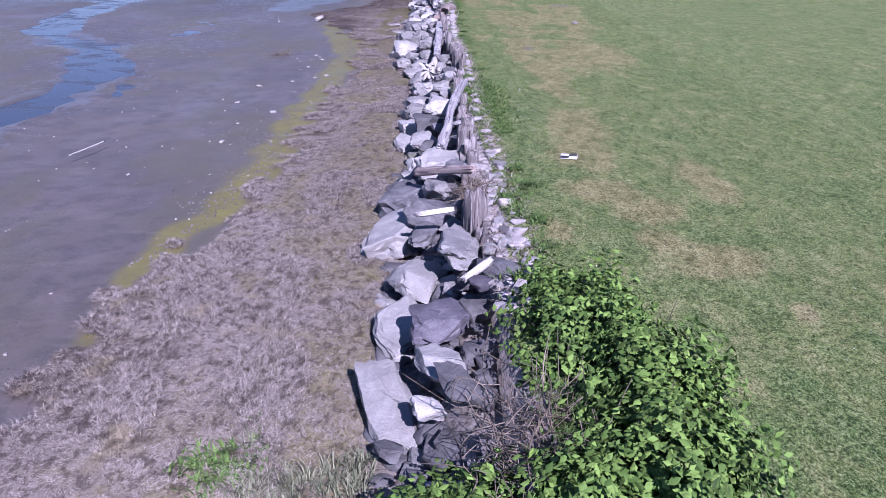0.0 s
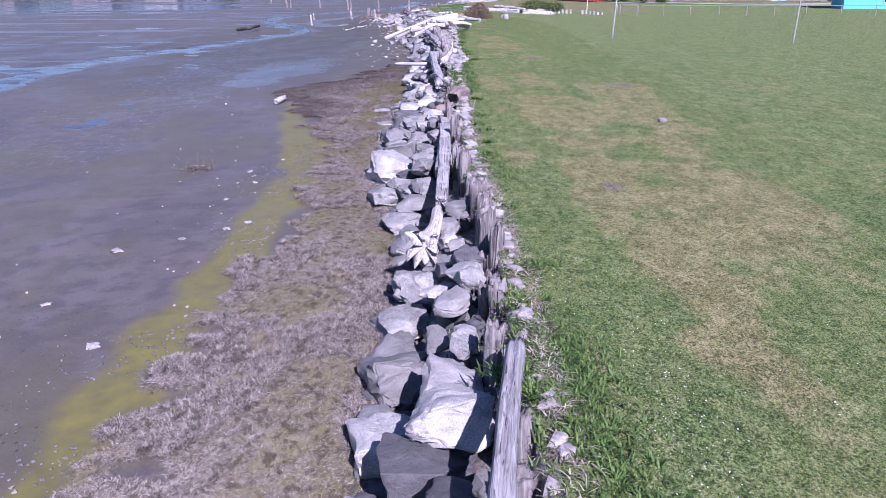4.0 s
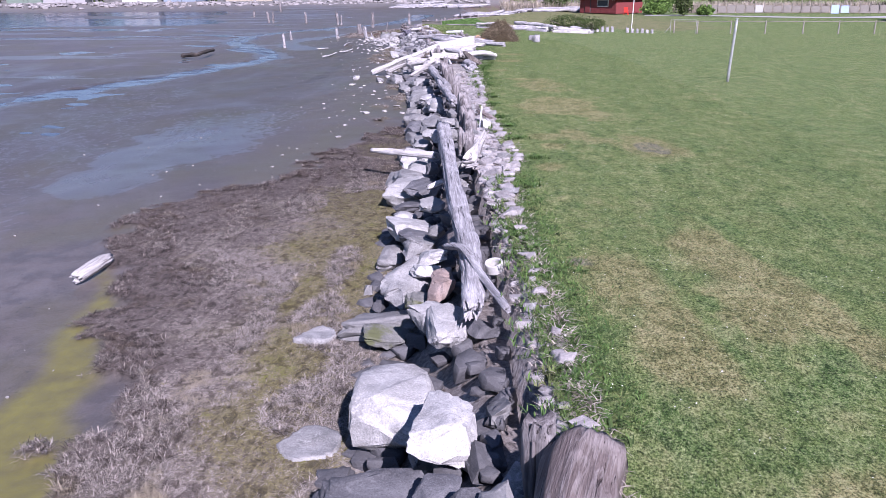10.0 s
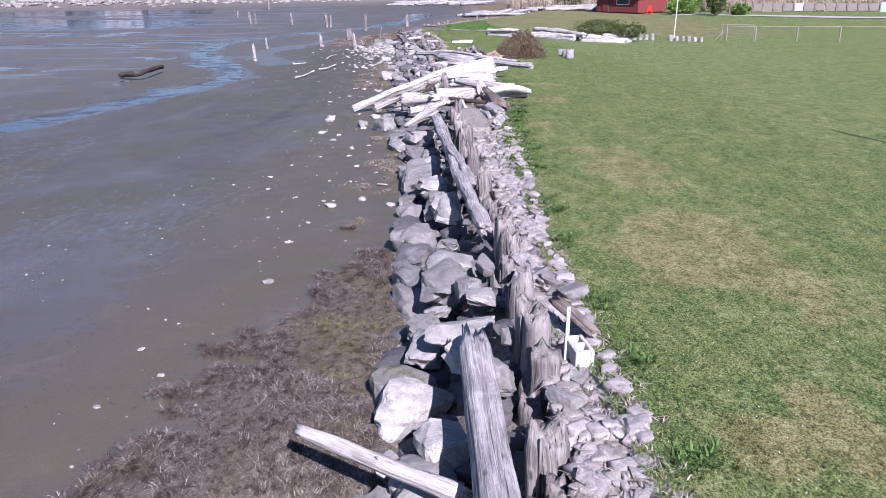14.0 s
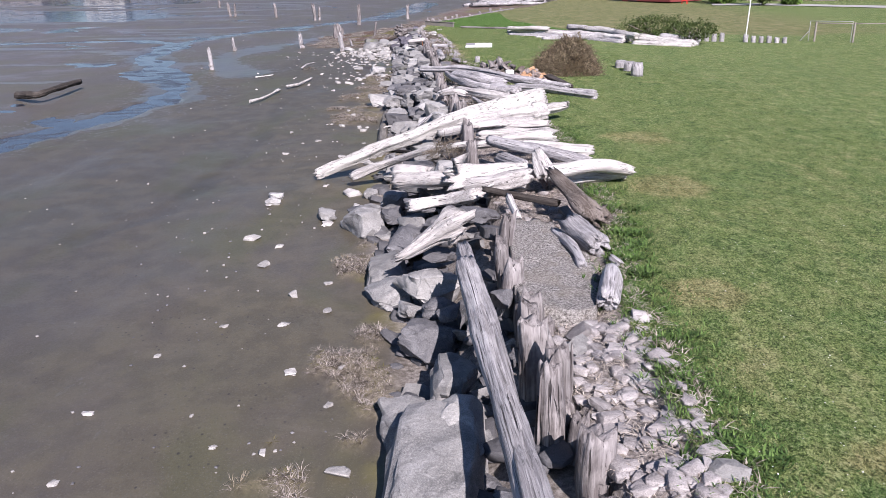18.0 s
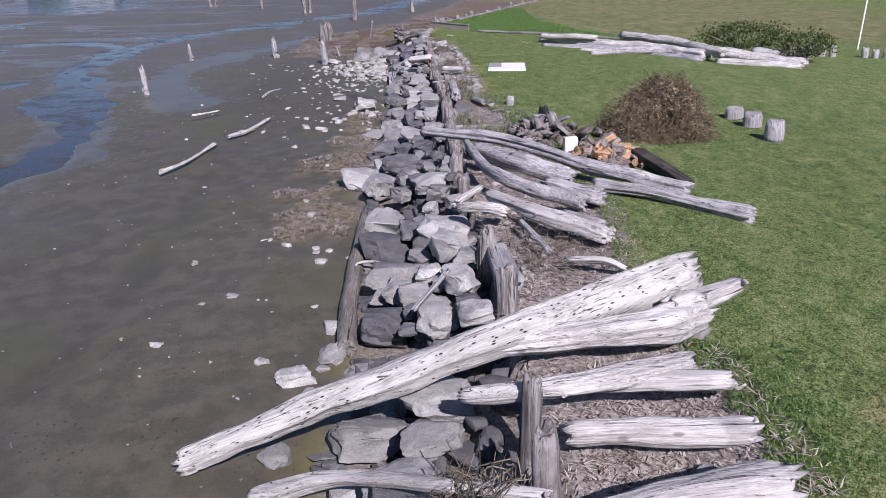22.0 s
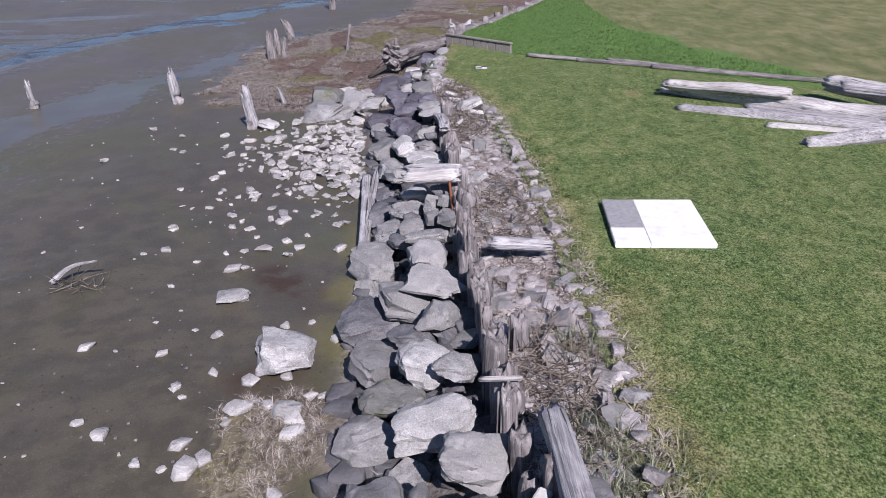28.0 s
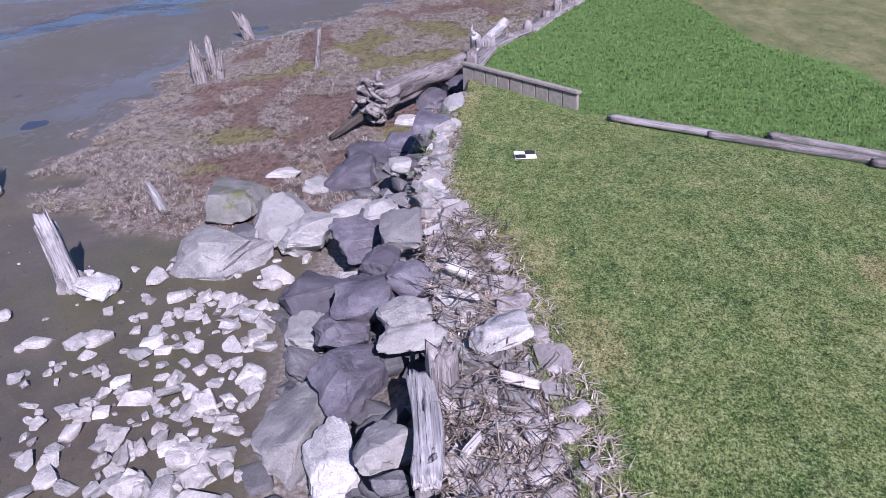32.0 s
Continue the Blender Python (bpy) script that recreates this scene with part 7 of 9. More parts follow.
def plants():
    r = np.random.default_rng(51)
    y = r.uniform(3, 113, 270000)
    x = along(EDGE, y) + (r.uniform(0, 1, len(y)) ** 1.4 * 7.6 - .1)
    ok = ~((abs(x + .15) < .85) & (abs(y - 98.8) < .95))
    x, y = x[ok], y[ok]
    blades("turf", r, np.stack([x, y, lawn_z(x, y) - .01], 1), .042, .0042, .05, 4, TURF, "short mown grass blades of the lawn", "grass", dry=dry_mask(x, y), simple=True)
    # long weeds where the mower does not reach
    y = r.uniform(5, 112, 26000)
    g = smooth(.0, .5, wave(y * .2, y, 3.0) + .25 * wave(y, y * .1, 1.0))
    x = along(EDGE, y) + r.normal(.2, .22, len(y))
    keep = r.uniform(0, 1, len(y)) < g * np.where(y > 93, .45, 1.0)
    x, y = x[keep], y[keep]
    blades("edge_weeds", r, np.stack([x, y, lawn_z(x, y) - .02], 1), .07, .007, .1, 4, WEED, "long green weeds along the edge of the lawn", "weeds")
    # leafy tufts
    cy = np.sort(r.uniform(8, 72, 60))
    cx = along(EDGE, cy) + r.normal(.22, .14, 60)
    n = 34
    x, y = (np.repeat(v, n) + r.normal(0, np.repeat(r.uniform(.07, .2, 60), n)) for v in (cx, cy))
    blades("leafy_weeds", r, np.stack([x, y, lawn_z(x, y) - .03], 1), .11, .011, .14, 6, WEED, "leafy green weed tufts along the edge of the lawn", "weeds")
    x, y = r.normal(1.2, .22, 520), r.uniform(15.6, 20.5, 520)
    blades("dense_weeds", r, np.stack([x, y, lawn_z(x, y) - .02], 1), .09, .008, .12, 6, WEED, "dense dark green weeds beside the daisies", "weeds")
    # bark chips
    y = np.concatenate([r.uniform(92.5, 112, 5000), r.uniform(69, 86, 2500)])
    a, b = along(POSTS, y) + .1, along(EDGE, y)
    x = a + (b - a) * r.uniform(0, 1, len(y))
    blades("bark_chips", r, np.stack([x, y, ground_z(x, y) + .035], 1), .02, .009, .12, 2, CHIPS, "pale splintered bark chips behind the wall", "litter", 1.0)
    # taller bright grass past the timber edging
    x, y = spread(r, 34000, -3.2, 6, 108.5, 128)
    timber = along(((-3.3, 114.9), (-1.3, 112.7), (0, 111.5), (2.4, 109.9), (6, 107.5)), x)
    field = along(((2.2, 125), (2.6, 122), (2.8, 117.2), (3.8, 115.5), (4.2, 113.0), (7, 108.5)), x)
    keep = (y > timber + .15) & (x > along(EDGE, y) + .1) & ((x < 2.6) | (y < field))
    x, y = x[keep], y[keep]
    blades("tall_grass", r, np.stack([x, y, lawn_z(x, y) - .02], 1), .09, .0045, .09, 5, LUSH, "taller bright green grass behind the timber edging", "grass")
    # marsh stubble
    x = np.concatenate([r.uniform(-8.2, -.8, 210000), r.uniform(-12, 0, 70000), r.uniform(-6.2, -2.4, 30000)])
    y = np.concatenate([r.uniform(3, 61, 210000), r.uniform(109, 134, 70000), r.uniform(60, 97, 30000)])
    m = marsh_mask(x, y)
    keep = (r.uniform(0, 1, len(x)) < m * (.8 + .12 * wave(x, y, 1.3))) & (m > .35)
    x, y = x[keep], y[keep]
    tops = smooth(-.3, .9, wave(x + 9, y * .45, .8) + .6 * smooth(1.0, 0, x - along(MARSH_X, y)) * (y < 61) + .3 * (y > 61))
    P = np.stack([x, y, mud_z(x, y) + .05 * m[keep] - .004], 1)
    low, high = tops < .45, tops >= .45
    t1, t2, t3 = marsh_tints(x, y)
    pick = r.uniform(0, 1, (3, len(x)))
    gloom = low & (pick[0] < t2)
    olive = low & ~gloom & (pick[1] < t1)
    russet = low & ~gloom & ~olive & (pick[2] < t3)
    rest = low & ~olive & ~gloom & ~russet
    blades("russet_marsh", r, P[russet], .03, .0045, .1, 10, RUSTY, "russet brown marsh stubble by the fallen trunk", "marsh plants", 1.0, simple=True)
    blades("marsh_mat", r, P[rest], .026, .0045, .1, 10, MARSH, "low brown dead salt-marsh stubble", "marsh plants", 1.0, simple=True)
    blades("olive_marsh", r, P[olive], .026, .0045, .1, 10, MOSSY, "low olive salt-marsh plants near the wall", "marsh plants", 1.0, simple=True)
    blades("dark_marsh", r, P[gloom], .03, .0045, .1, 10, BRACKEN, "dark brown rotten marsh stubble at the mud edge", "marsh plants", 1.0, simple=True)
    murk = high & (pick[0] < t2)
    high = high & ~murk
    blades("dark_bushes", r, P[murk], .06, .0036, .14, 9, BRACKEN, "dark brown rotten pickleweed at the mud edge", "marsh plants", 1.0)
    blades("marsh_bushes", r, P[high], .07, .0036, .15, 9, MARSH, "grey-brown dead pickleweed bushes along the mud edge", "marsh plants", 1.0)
    # green and grey grass at the start
    x, y = spread(r, 1100, -2.3, -.7, 3.5, 7.0)
    keep = (wave(x, y, .7) + .6 * smooth(-2.2, -1, x)) > .3
    x, y = x[keep], y[keep]
    blades("shore_grass", r, np.stack([x, y, mud_z(x, y) + .04], 1), .17, .006, .2, 5, SEDGE, "grey-green long grass at the foot of the wall", "grass")
    x, y = r.normal(-2.3, .22, 130), r.normal(6.6, .22, 130)
    blades("shore_herbs", r, np.stack([x, y, mud_z(x, y) + .04], 1), .1, .012, .12, 5, WEED, "small green shore herbs on the marsh", "weeds")
    # rough dry grass inside the old wall
    x, y = spread(r, 5200, -1.9, .9, 84.5, 96)
    keep = (x > along(POSTS, y) + .25) & (x < along(EDGE, y) + .4 + .5 * smooth(85.5, 87, y) * smooth(93, 91, y)) & (wave(x, y, .8) > .15)
    x, y = x[keep], y[keep]
    blades("rough_grass", r, np.stack([x, y, lawn_z(x, y) - .1], 1), .24, .005, .2, 6, SEDGE, "long grey-green rough grass behind the wall", "grass")
    # straw and bark chips between rubble and lawn
    y = r.uniform(8, 112, 26000)
    a, b = along(POSTS, y) + .1, along(EDGE, y) + .25
    x = a + (b - a) * r.uniform(0, 1, len(y))
    keep = r.uniform(0, 1, len(y)) < np.interp(y, (8, 30, 60, 78, 84, 100, 104), (.3, .3, .3, 1, 1, .8, 1))
    x, y = x[keep], y[keep]
    blades("straw_litter", r, np.stack([x, y, ground_z(x, y) + .02], 1), .03, .006, .17, 3, STRAW, "dry straw and bark litter behind the wall", "litter", 1.0)


plants()


def bramble():
    """The blackberry thicket at the start of the wall."""
    r = np.random.default_rng(61)
    ob = tagged(anchor("bramble_bush", 1.5, 6.0, 1.0), "dense green blackberry bramble growing over the end of the wall", "bush")
    P, N = [], []
    for cx, cy, rx, ry, h, n in ((1.5, 7.6, .75, 1.0, .75, 3800), (2.0, 6.4, .7, .9, .7, 3800), (1.9, 5.2, .8, .9, .65, 3800), (1.1, 4.9, .5, .5, .45, 1300), (.35, 5.1, .7, .6, .35, 2000), (-.2, 4.9, .5, .45, .4, 1400), (1.25, 8.6, .4, .4, .4, 800), (1.0, 7.0, .3, .6, .3, 600)):
        d = r.normal(0, 1, (n, 3))
        d /= np.linalg.norm(d, axis=1)[:, None]
        d[:, 2] = abs(d[:, 2])
        knob = .2 * np.sin(7 * d[:, 0] + 5 * d[:, 2] + cx * 9) + .2 * np.sin(8 * d[:, 1] - 4 * d[:, 2] + cy * 7)
        q = d * (r.uniform(.5, 1.05, n) * (1 + knob))[:, None]
        P.append(np.stack([cx + q[:, 0] * rx, cy + q[:, 1] * ry, 1.0 + q[:, 2] * h - (.35 if cx < .5 else 0)], 1))
        N.append(d)
    P, N = np.vstack(P) - (1.5, 6.0, 1.0), np.vstack(N) + (0, 0, .6) + r.normal(0, .7, (sum(map(len, P)) if isinstance(P, list) else len(np.vstack(P)), 3))
    N /= np.linalg.norm(N, axis=1)[:, None]
    a = np.cross(N, r.normal(0, 1, N.shape))
    a /= np.linalg.norm(a, axis=1)[:, None]
    b = np.cross(N, a)
    s = r.uniform(.026, .062, len(P))[:, None]
    V = np.stack([P - a * s, P - a * s * .1 + b * s * .62 - N * s * .15, P + a * s * 1.05 - N * s * .1, P - a * s * .1 - b * s * .62 - N * s * .15, P + N * s * .12], 1).reshape(-1, 3)
    k = np.arange(len(P))[:, None] * 5
    F = np.concatenate([k + np.array(t) for t in ((0, 4, 1), (1, 4, 2), (2, 4, 3), (3, 4, 0))])
    part("foliage", quick_mesh("foliage", V, F), LEAF, ob)
    vs, fs, n = [], [], 0
    for i in range(90):
        x, y = r.uniform(-1.0, .9), r.uniform(-1.2, 2.2)
        p0 = np.array([x * .8, y * .7, -.35])
        p2 = p0 + (r.normal(0, .35), r.normal(0, .35), r.uniform(.35, .95))
        v, f = trunk(r, [tuple(p0), tuple((p0 + p2) / 2 + r.normal(0, .1, 3)), tuple(p2)], .009, .004, seg=5, step=.12)
        vs.append(v), fs.append(f + n)
        n += len(v)
    part("cane_tangle", quick_mesh("cane_tangle", np.vstack(vs), np.vstack(fs), True), TWIG, ob)
    vs, fs, n = [], [], 0
    for i in range(260):
        p0 = np.array([.8 - 1.5 + r.normal(0, .26), 5.7 - 6 + r.normal(0, .4), r.uniform(-.1, .12)])
        p2 = p0 + r.normal(0, .28, 3) * (1, 1, .5) + (0, 0, .12)
        v, f = trunk(r, [tuple(p0), tuple((p0 + p2) / 2 + r.normal(0, .05, 3)), tuple(p2)], .007, .003, seg=4, step=.12)
        vs.append(v), fs.append(f + n)
        n += len(v)
    part("dead_tangle", quick_mesh("dead_tangle", np.vstack(vs), np.vstack(fs), True), TWIG, ob, "tangled dead brown canes")


def heap_top(a, q, h):
    """Height of a lopsided, lumpy heap at the angle a and the share q of its radius."""
    x, y = np.cos(a) * q, np.sin(a) * q
    ridge = .84 + .1 * x - .08 * y - .3 * np.clip(-x - .35, 0, 1)
    lump = .1 * np.sin(5.1 * x + 2 * y + 1) + .1 * np.sin(9.3 * y - 4 * x) + .07 * np.sin(17 * x + 11 * y) + .05 * np.sin(29 * y - 23 * x)
    return h * np.clip(1 - q ** 3.2, 0, 1) ** .9 * (ridge + lump * (1 + q)) * 1.12


def twig_heap(name, x, y, z, rx, ry, h, n, label, size=(.35, .9), leaf=0):
    r = np.random.default_rng(int(x * 10 + y * 7) % 1000 + 3)
    ob = tagged(anchor(name, x, y, z), label, "brush pile")
    vs, fs, k = [], [], 0
    for i in range(n):
        a, q, t = r.uniform(0, 6.28), r.uniform(0, 1) ** .5, r.uniform(.0, 1)
        top = heap_top(a, q, h)
        c = np.array([math.cos(a) * q * rx, math.sin(a) * q * ry, max(.02, top * (.75 + .25 * t) + r.normal(0, .03))])
        d = r.normal(0, 1, 3) * (1, 1, .75)
        d = d / np.linalg.norm(d) * r.uniform(*size) * .5
        p0, p2 = c - d, c + d
        p0[2], p2[2] = max(p0[2], .01), max(p2[2], .01)
        v, f = trunk(r, [tuple(p0), tuple(c + r.normal(0, .04, 3)), tuple(p2)], r.uniform(.0035, .009), .002, seg=4, step=.16)
        vs.append(v), fs.append(f + k)
        k += len(v)
    tagged(part("brushwood", quick_mesh("brushwood", np.vstack(vs), np.vstack(fs), True), BRUSH if leaf else TWIG, ob), "tangled dry brown sticks", kind="stuff")
    if leaf:
        q = np.sqrt(r.uniform(0, 1, leaf))
        a = r.uniform(0, 6.28, leaf)
        P = np.stack([np.cos(a) * q * rx, np.sin(a) * q * ry, heap_top(a, q, h) * r.uniform(.72, 1.04, leaf) + .02], 1)
        A, B = r.normal(0, 1, (leaf, 3)), r.normal(0, 1, (leaf, 3))
        A, B = (m / np.linalg.norm(m, axis=1)[:, None] * r.uniform(.016, .05, (leaf, 1)) for m in (A, B))
        V = np.stack([P - A, P + B * .5, P + A, P - B * .5], 1).reshape(-1, 3)
        tagged(part("leaf_litter", quick_mesh("leaf_litter", V, np.arange(4 * leaf).reshape(-1, 4)), DEADLEAF, ob), "curled dead brown leaves", kind="stuff")
    return ob


bramble()
twig_heap("brush_pile", 2.72, 88.2, 1.0, 1.3, 1.15, 1.08, 2700, "large heap of dry brown brush and dead leaves on the lawn", (.25, .95), leaf=26000)
twig_heap("twig_nest", -1.75, 75.0, .95, .42, .4, .3, 180, "small tangle of dry twigs caught among the logs", (.25, .6))
twig_heap("twig_nest", .55, 12.4, 1.05, .3, .45, .12, 160, "tangle of dead bramble twigs on the pilings", (.25, .6))
twig_heap("twig_nest", -1.9, 94.9, 1.0, .35, 1.3, .07, 200, "mat of dry sticks behind the pilings", (.3, .7))
twig_heap("twig_nest", -2.2, 99.6, 1.0, .5, 1.6, .09, 260, "mat of dry sticks and bark behind the pilings", (.2, .5))
twig_heap("twig_nest", -3.0, 107.3, 1.0, .5, 1.4, .1, 260, "mat of dry sticks and bark behind the pilings", (.2, .5))
twig_heap("twig_nest", -2.7, 104.8, 1.0, .55, 1.3, .12, 300, "driftwood chips and sticks behind the wall", (.15, .45))
twig_heap("twig_nest", -.5, 81.0, 1.05, .8, 1.3, .08, 200, "thin sticks littering the ground between logs", (.2, .6))


# ---- things on the lawn ----
WHITE = plain("white_board_paint", (0.66, 0.655, 0.64), .65, 0, .1, 5)
GREY_SLAB = plain("bare_grey_board", (0.25, 0.248, 0.255), .85, 0, .15, 14)
BLACK = plain("black_card", (0.02, 0.02, 0.022), .6)
CONC = plain("pale_concrete", (0.42, 0.415, 0.40), .9, 0, .12, 16)
GALV = plain("grey_galvanised_pipe", (0.3, 0.31, 0.3), .5, .3, .08)
WHITEPIPE = plain("white_painted_pipe", (0.72, 0.72, 0.70), .5, 0, .05)
REDWALL = plain("red_board_paint", (0.17, 0.035, 0.035), .75, 0, .12)
TEAL = plain("turquoise_wall_paint", (0.10, 0.42, 0.52), .7, 0, .05)
METALROOF = plain("pale_metal_roof", (0.62, 0.64, 0.66), .4, .4, .06)
DARKROOF = plain("dark_shingles", (0.07, 0.07, 0.08), .85, 0, .2, 14)
GLASS = plain("dark_window_glass", (0.03, 0.035, 0.04), .08, 0, .05)
REDPLASTIC = plain("red_plastic", (0.62, 0.05, 0.035), .45, 0, .05)
GRAVEL = plain("pale_gravel", (0.34, 0.33, 0.32), .9, 0, .15, 20)
FENCEWOOD = plain("grey_fence_wood", (0.22, 0.2, 0.18), .85, 0, .18, 12)


def survey_target(x, y, z, turn):
    """A chequered ground mark of four squares."""
    ob = tagged(anchor("survey_target", x, y, z, turn), "black and white chequered survey target lying on the lawn", "target", "survey targets")
    part("board", box_mesh("board", .31, .31, .008, .002, (0, 0, .006)), WHITE, ob)
    for sx, sy in ((1, 1), (-1, -1)):
        part("black_square", box_mesh("black_square", .15, .15, .003, 0, (sx * .075, sy * .075, .014)), BLACK, ob)


survey_target(2.33, 14.03, lawn_z(2.33, 14.03) + .02, -12)
survey_target(-2.31, 110.68, lawn_z(-2.31, 110.68) + .02, 4)


def board_slab():
    ob = tagged(anchor("painted_slab", -.16, 98.8, lawn_z(-.13, 98.8) + .05, -3), "white square board with one bare grey strip lying on the lawn", "slab")
    part("white_panel", box_mesh("white_panel", .86, 1.66, .07, .008, (.235, 0, 0)), WHITE, ob, "white painted panel")
    part("grey_panel", box_mesh("grey_panel", .46, 1.1, .07, .008, (-.428, .28, 0)), GREY_SLAB, ob, "bare grey panel")
    part("white_corner", box_mesh("white_corner", .46, .553, .07, .008, (-.428, -.5535, 0)), WHITE, ob)


board_slab()


def firewood():
    r = np.random.default_rng(71)
    for i in range(95):
        x, y = 1.15 + r.normal(0, .3), 85.75 + r.normal(0, .33)
        far = math.hypot(x - 1.15, y - 85.75)
        fresh = r.uniform() < .33
        L, w, t = r.uniform(.32, .46), r.uniform(.11, .19), r.uniform(.07, .14)
        z = float(lawn_z(x, y)) + .05 + max(0, .34 - .4 * far) * r.uniform(.1, 1) + (.05 if fresh else 0)
        turn = pose(x, y, z, r.normal(0, 25), r.normal(0, 22), r.uniform(0, 360))
        if fresh or i % 2:
            cut = r.uniform(.1, .9)
            bm = bmesh.new()
            ends = [[bm.verts.new((sx * L / 2, w * (u - .5) + r.normal(0, .006), t * (q - .4) + r.normal(0, .006))) for u, q in ((0, 0), (1, 0), (.98, .5), (cut, 1), (.02, .55))] for sx in (-1, 1)]
            bm.faces.new(ends[0]), bm.faces.new(ends[1][::-1])
            for j in range(5):
                bm.faces.new((ends[0][j], ends[1][j], ends[1][(j + 1) % 5], ends[0][(j + 1) % 5]))
            bmesh.ops.recalc_face_normals(bm, faces=bm.faces[:])
            bmesh.ops.bevel(bm, geom=bm.edges[:], offset=.005, segments=1, affect="EDGES")
            me = bpy.data.meshes.new("firewood")
            bm.to_mesh(me)
            bm.free()
            ob = add_mesh("firewood", me, WOOD["split" if fresh else "rust" if i % 4 else "red"])
        else:
            v, f = trunk(r, [(-L / 2, 0, 0), (L / 2, 0, 0)], w * .48, w * .45, seg=12, step=.06, rough=.1, jag=.08)
            ob = add_mesh("firewood", quick_mesh("firewood", v, f, True), WOOD["rust"])
        ob.matrix_world = turn
        tagged(ob, "orange fresh split firewood piece on the heap" if fresh else "grey weathered firewood log on the heap", "firewood", "firewood heap")
    ob = tagged(anchor("white_block", .48, 86.35, lawn_z(.48, 86.3) + .1, 20), "white flat block standing beside the firewood", "block")
    part("face", box_mesh("face", .3, .12, .34, .012, (0, 0, .08)), WHITE, ob)
    for i in range(60):
        x, y = .2 + r.normal(0, .38), 87.7 + r.normal(0, .42)
        z = float(lawn_z(x, y)) + .08 + max(0, .55 - .75 * math.hypot(x - .2, y - 87.7)) * r.uniform(.2, 1)
        s = r.uniform(.16, .34)
        a, b = r.uniform(0, 6.28), r.normal(0, .5)
        p = [(x, y, z), (x + s * math.cos(a), y + s * math.sin(a), z + s * b)]
        ob = stick_object("wood_chunk", r, p, r.uniform(.08, .15), r.uniform(.06, .13), WOOD["post" if i % 3 else "brown"], seg=16, rough=.5, jag=1.3, thick=r.uniform(.5, 1))
        tagged(ob, "gnarled grey wood chunk in a heap on the lawn", "wood chunk", "heap of wood chunks")
    ob = tagged(anchor("black_bucket", .33, 90.3, lawn_z(.33, 90.3)), "crumpled black bag on the lawn edge", "bag")
    v, f = rock_shape(r, .3, .26, .34, 2, 9, .1, .06)
    part("bag", quick_mesh("bag", v + (0, 0, .14), f, True), BLACK, ob)


firewood()


def pole(name, x, y, z, h, r0, mat, lean, label):
    ob = tagged(anchor(name, x, y, z), label, "pole", "poles on the lawn")
    v, f = trunk(np.random.default_rng(3), [(0, 0, -.3), (lean * .5 * h, 0, h * .5), (lean * h, 0, h)], r0, r0 * .95, seg=12, step=.4, rough=.0, jag=0)
    part("shaft", quick_mesh("shaft", v, f, True), mat, ob)
    part("cap", box_mesh("cap", r0 * 2.1, r0 * 2.1, .03, .006, (lean * h, 0, h + .01)), mat, ob)


pole("net_pole", 10.2, 63.7, lawn_z(10.2, 63.7), 2.35, .055, GALV, .06, "grey leaning metal pole standing in the lawn")
pole("net_pole", 21.1, 62.8, lawn_z(21.1, 62.8), 3.0, .055, GALV, .05, "grey leaning metal pole standing in the lawn")
pole("flag_mast", 15.7, 105.6, lawn_z(15.7, 105.6), 6.5, .035, WHITEPIPE, .03, "tall thin white mast behind the lawn")


def fence():
    """Post and rail fence across the far side of the lawn."""
    ob = tagged(anchor("rail_fence", 0, 0, 0), "grey wooden post and rail fence along the lawn", "fence")
    pts = [(19.2, 104.4), (21.0, 103.6), (23.6, 102.7), (26.3, 102.0), (29.2, 101.3), (32, 100.9), (34.8, 100.5), (38, 100.1), (41.5, 99.7), (45, 99.4), (48.5, 99.1), (52, 98.8)]
    for i, (x, y) in enumerate(pts):
        z = float(lawn_z(x, y))
        part("post", box_mesh("post", .09, .09, 1.3, .012, (x, y, z + .45)), FENCEWOOD, ob)
        if i:
            px, py = pts[i - 1]
            v, f = trunk(np.random.default_rng(i), [(px, py, float(lawn_z(px, py)) + 1.02), (x, y, z + 1.02)], .028, .028, seg=8, step=.6, square=4, rough=.02)
            part("rail", quick_mesh("rail", v, f, True), FENCEWOOD, ob)
    g = tagged(anchor("goal_frame", 18.9, 104.5, lawn_z(18.9, 104.5)), "white metal goal frame at the edge of the lawn", "goal")
    for nm, a, b in (("upright", (0, 0, -.1), (0, 0, 1.15)), ("upright", (2.0, -.85, -.1), (2.0, -.85, 1.15)), ("crossbar", (0, 0, 1.12), (2.0, -.85, 1.12)), ("brace", (0, 0, .6), (-.45, .1, 0))):
        v, f = trunk(np.random.default_rng(2), [a, b], .02, .02, seg=8, step=.5, rough=0, jag=0)
        part(nm, quick_mesh(nm, v, f, True), GALV, g)
    r = np.random.default_rng(5)
    for i in range(11):
        x, y = 11.8 + i * .42 + (i > 4) * .9, 103.2 - i * .03
        upr = stick_object("edging_stump", r, [(x, y, lawn_z(x, y) - .2), (x, y, lawn_z(x, y) + r.uniform(.3, .5))], .14, .13, WOOD["grey"], seg=10, rough=.08)
        tagged(upr, "short grey wooden stump edging the lawn", "stump", "edging stumps")


fence()


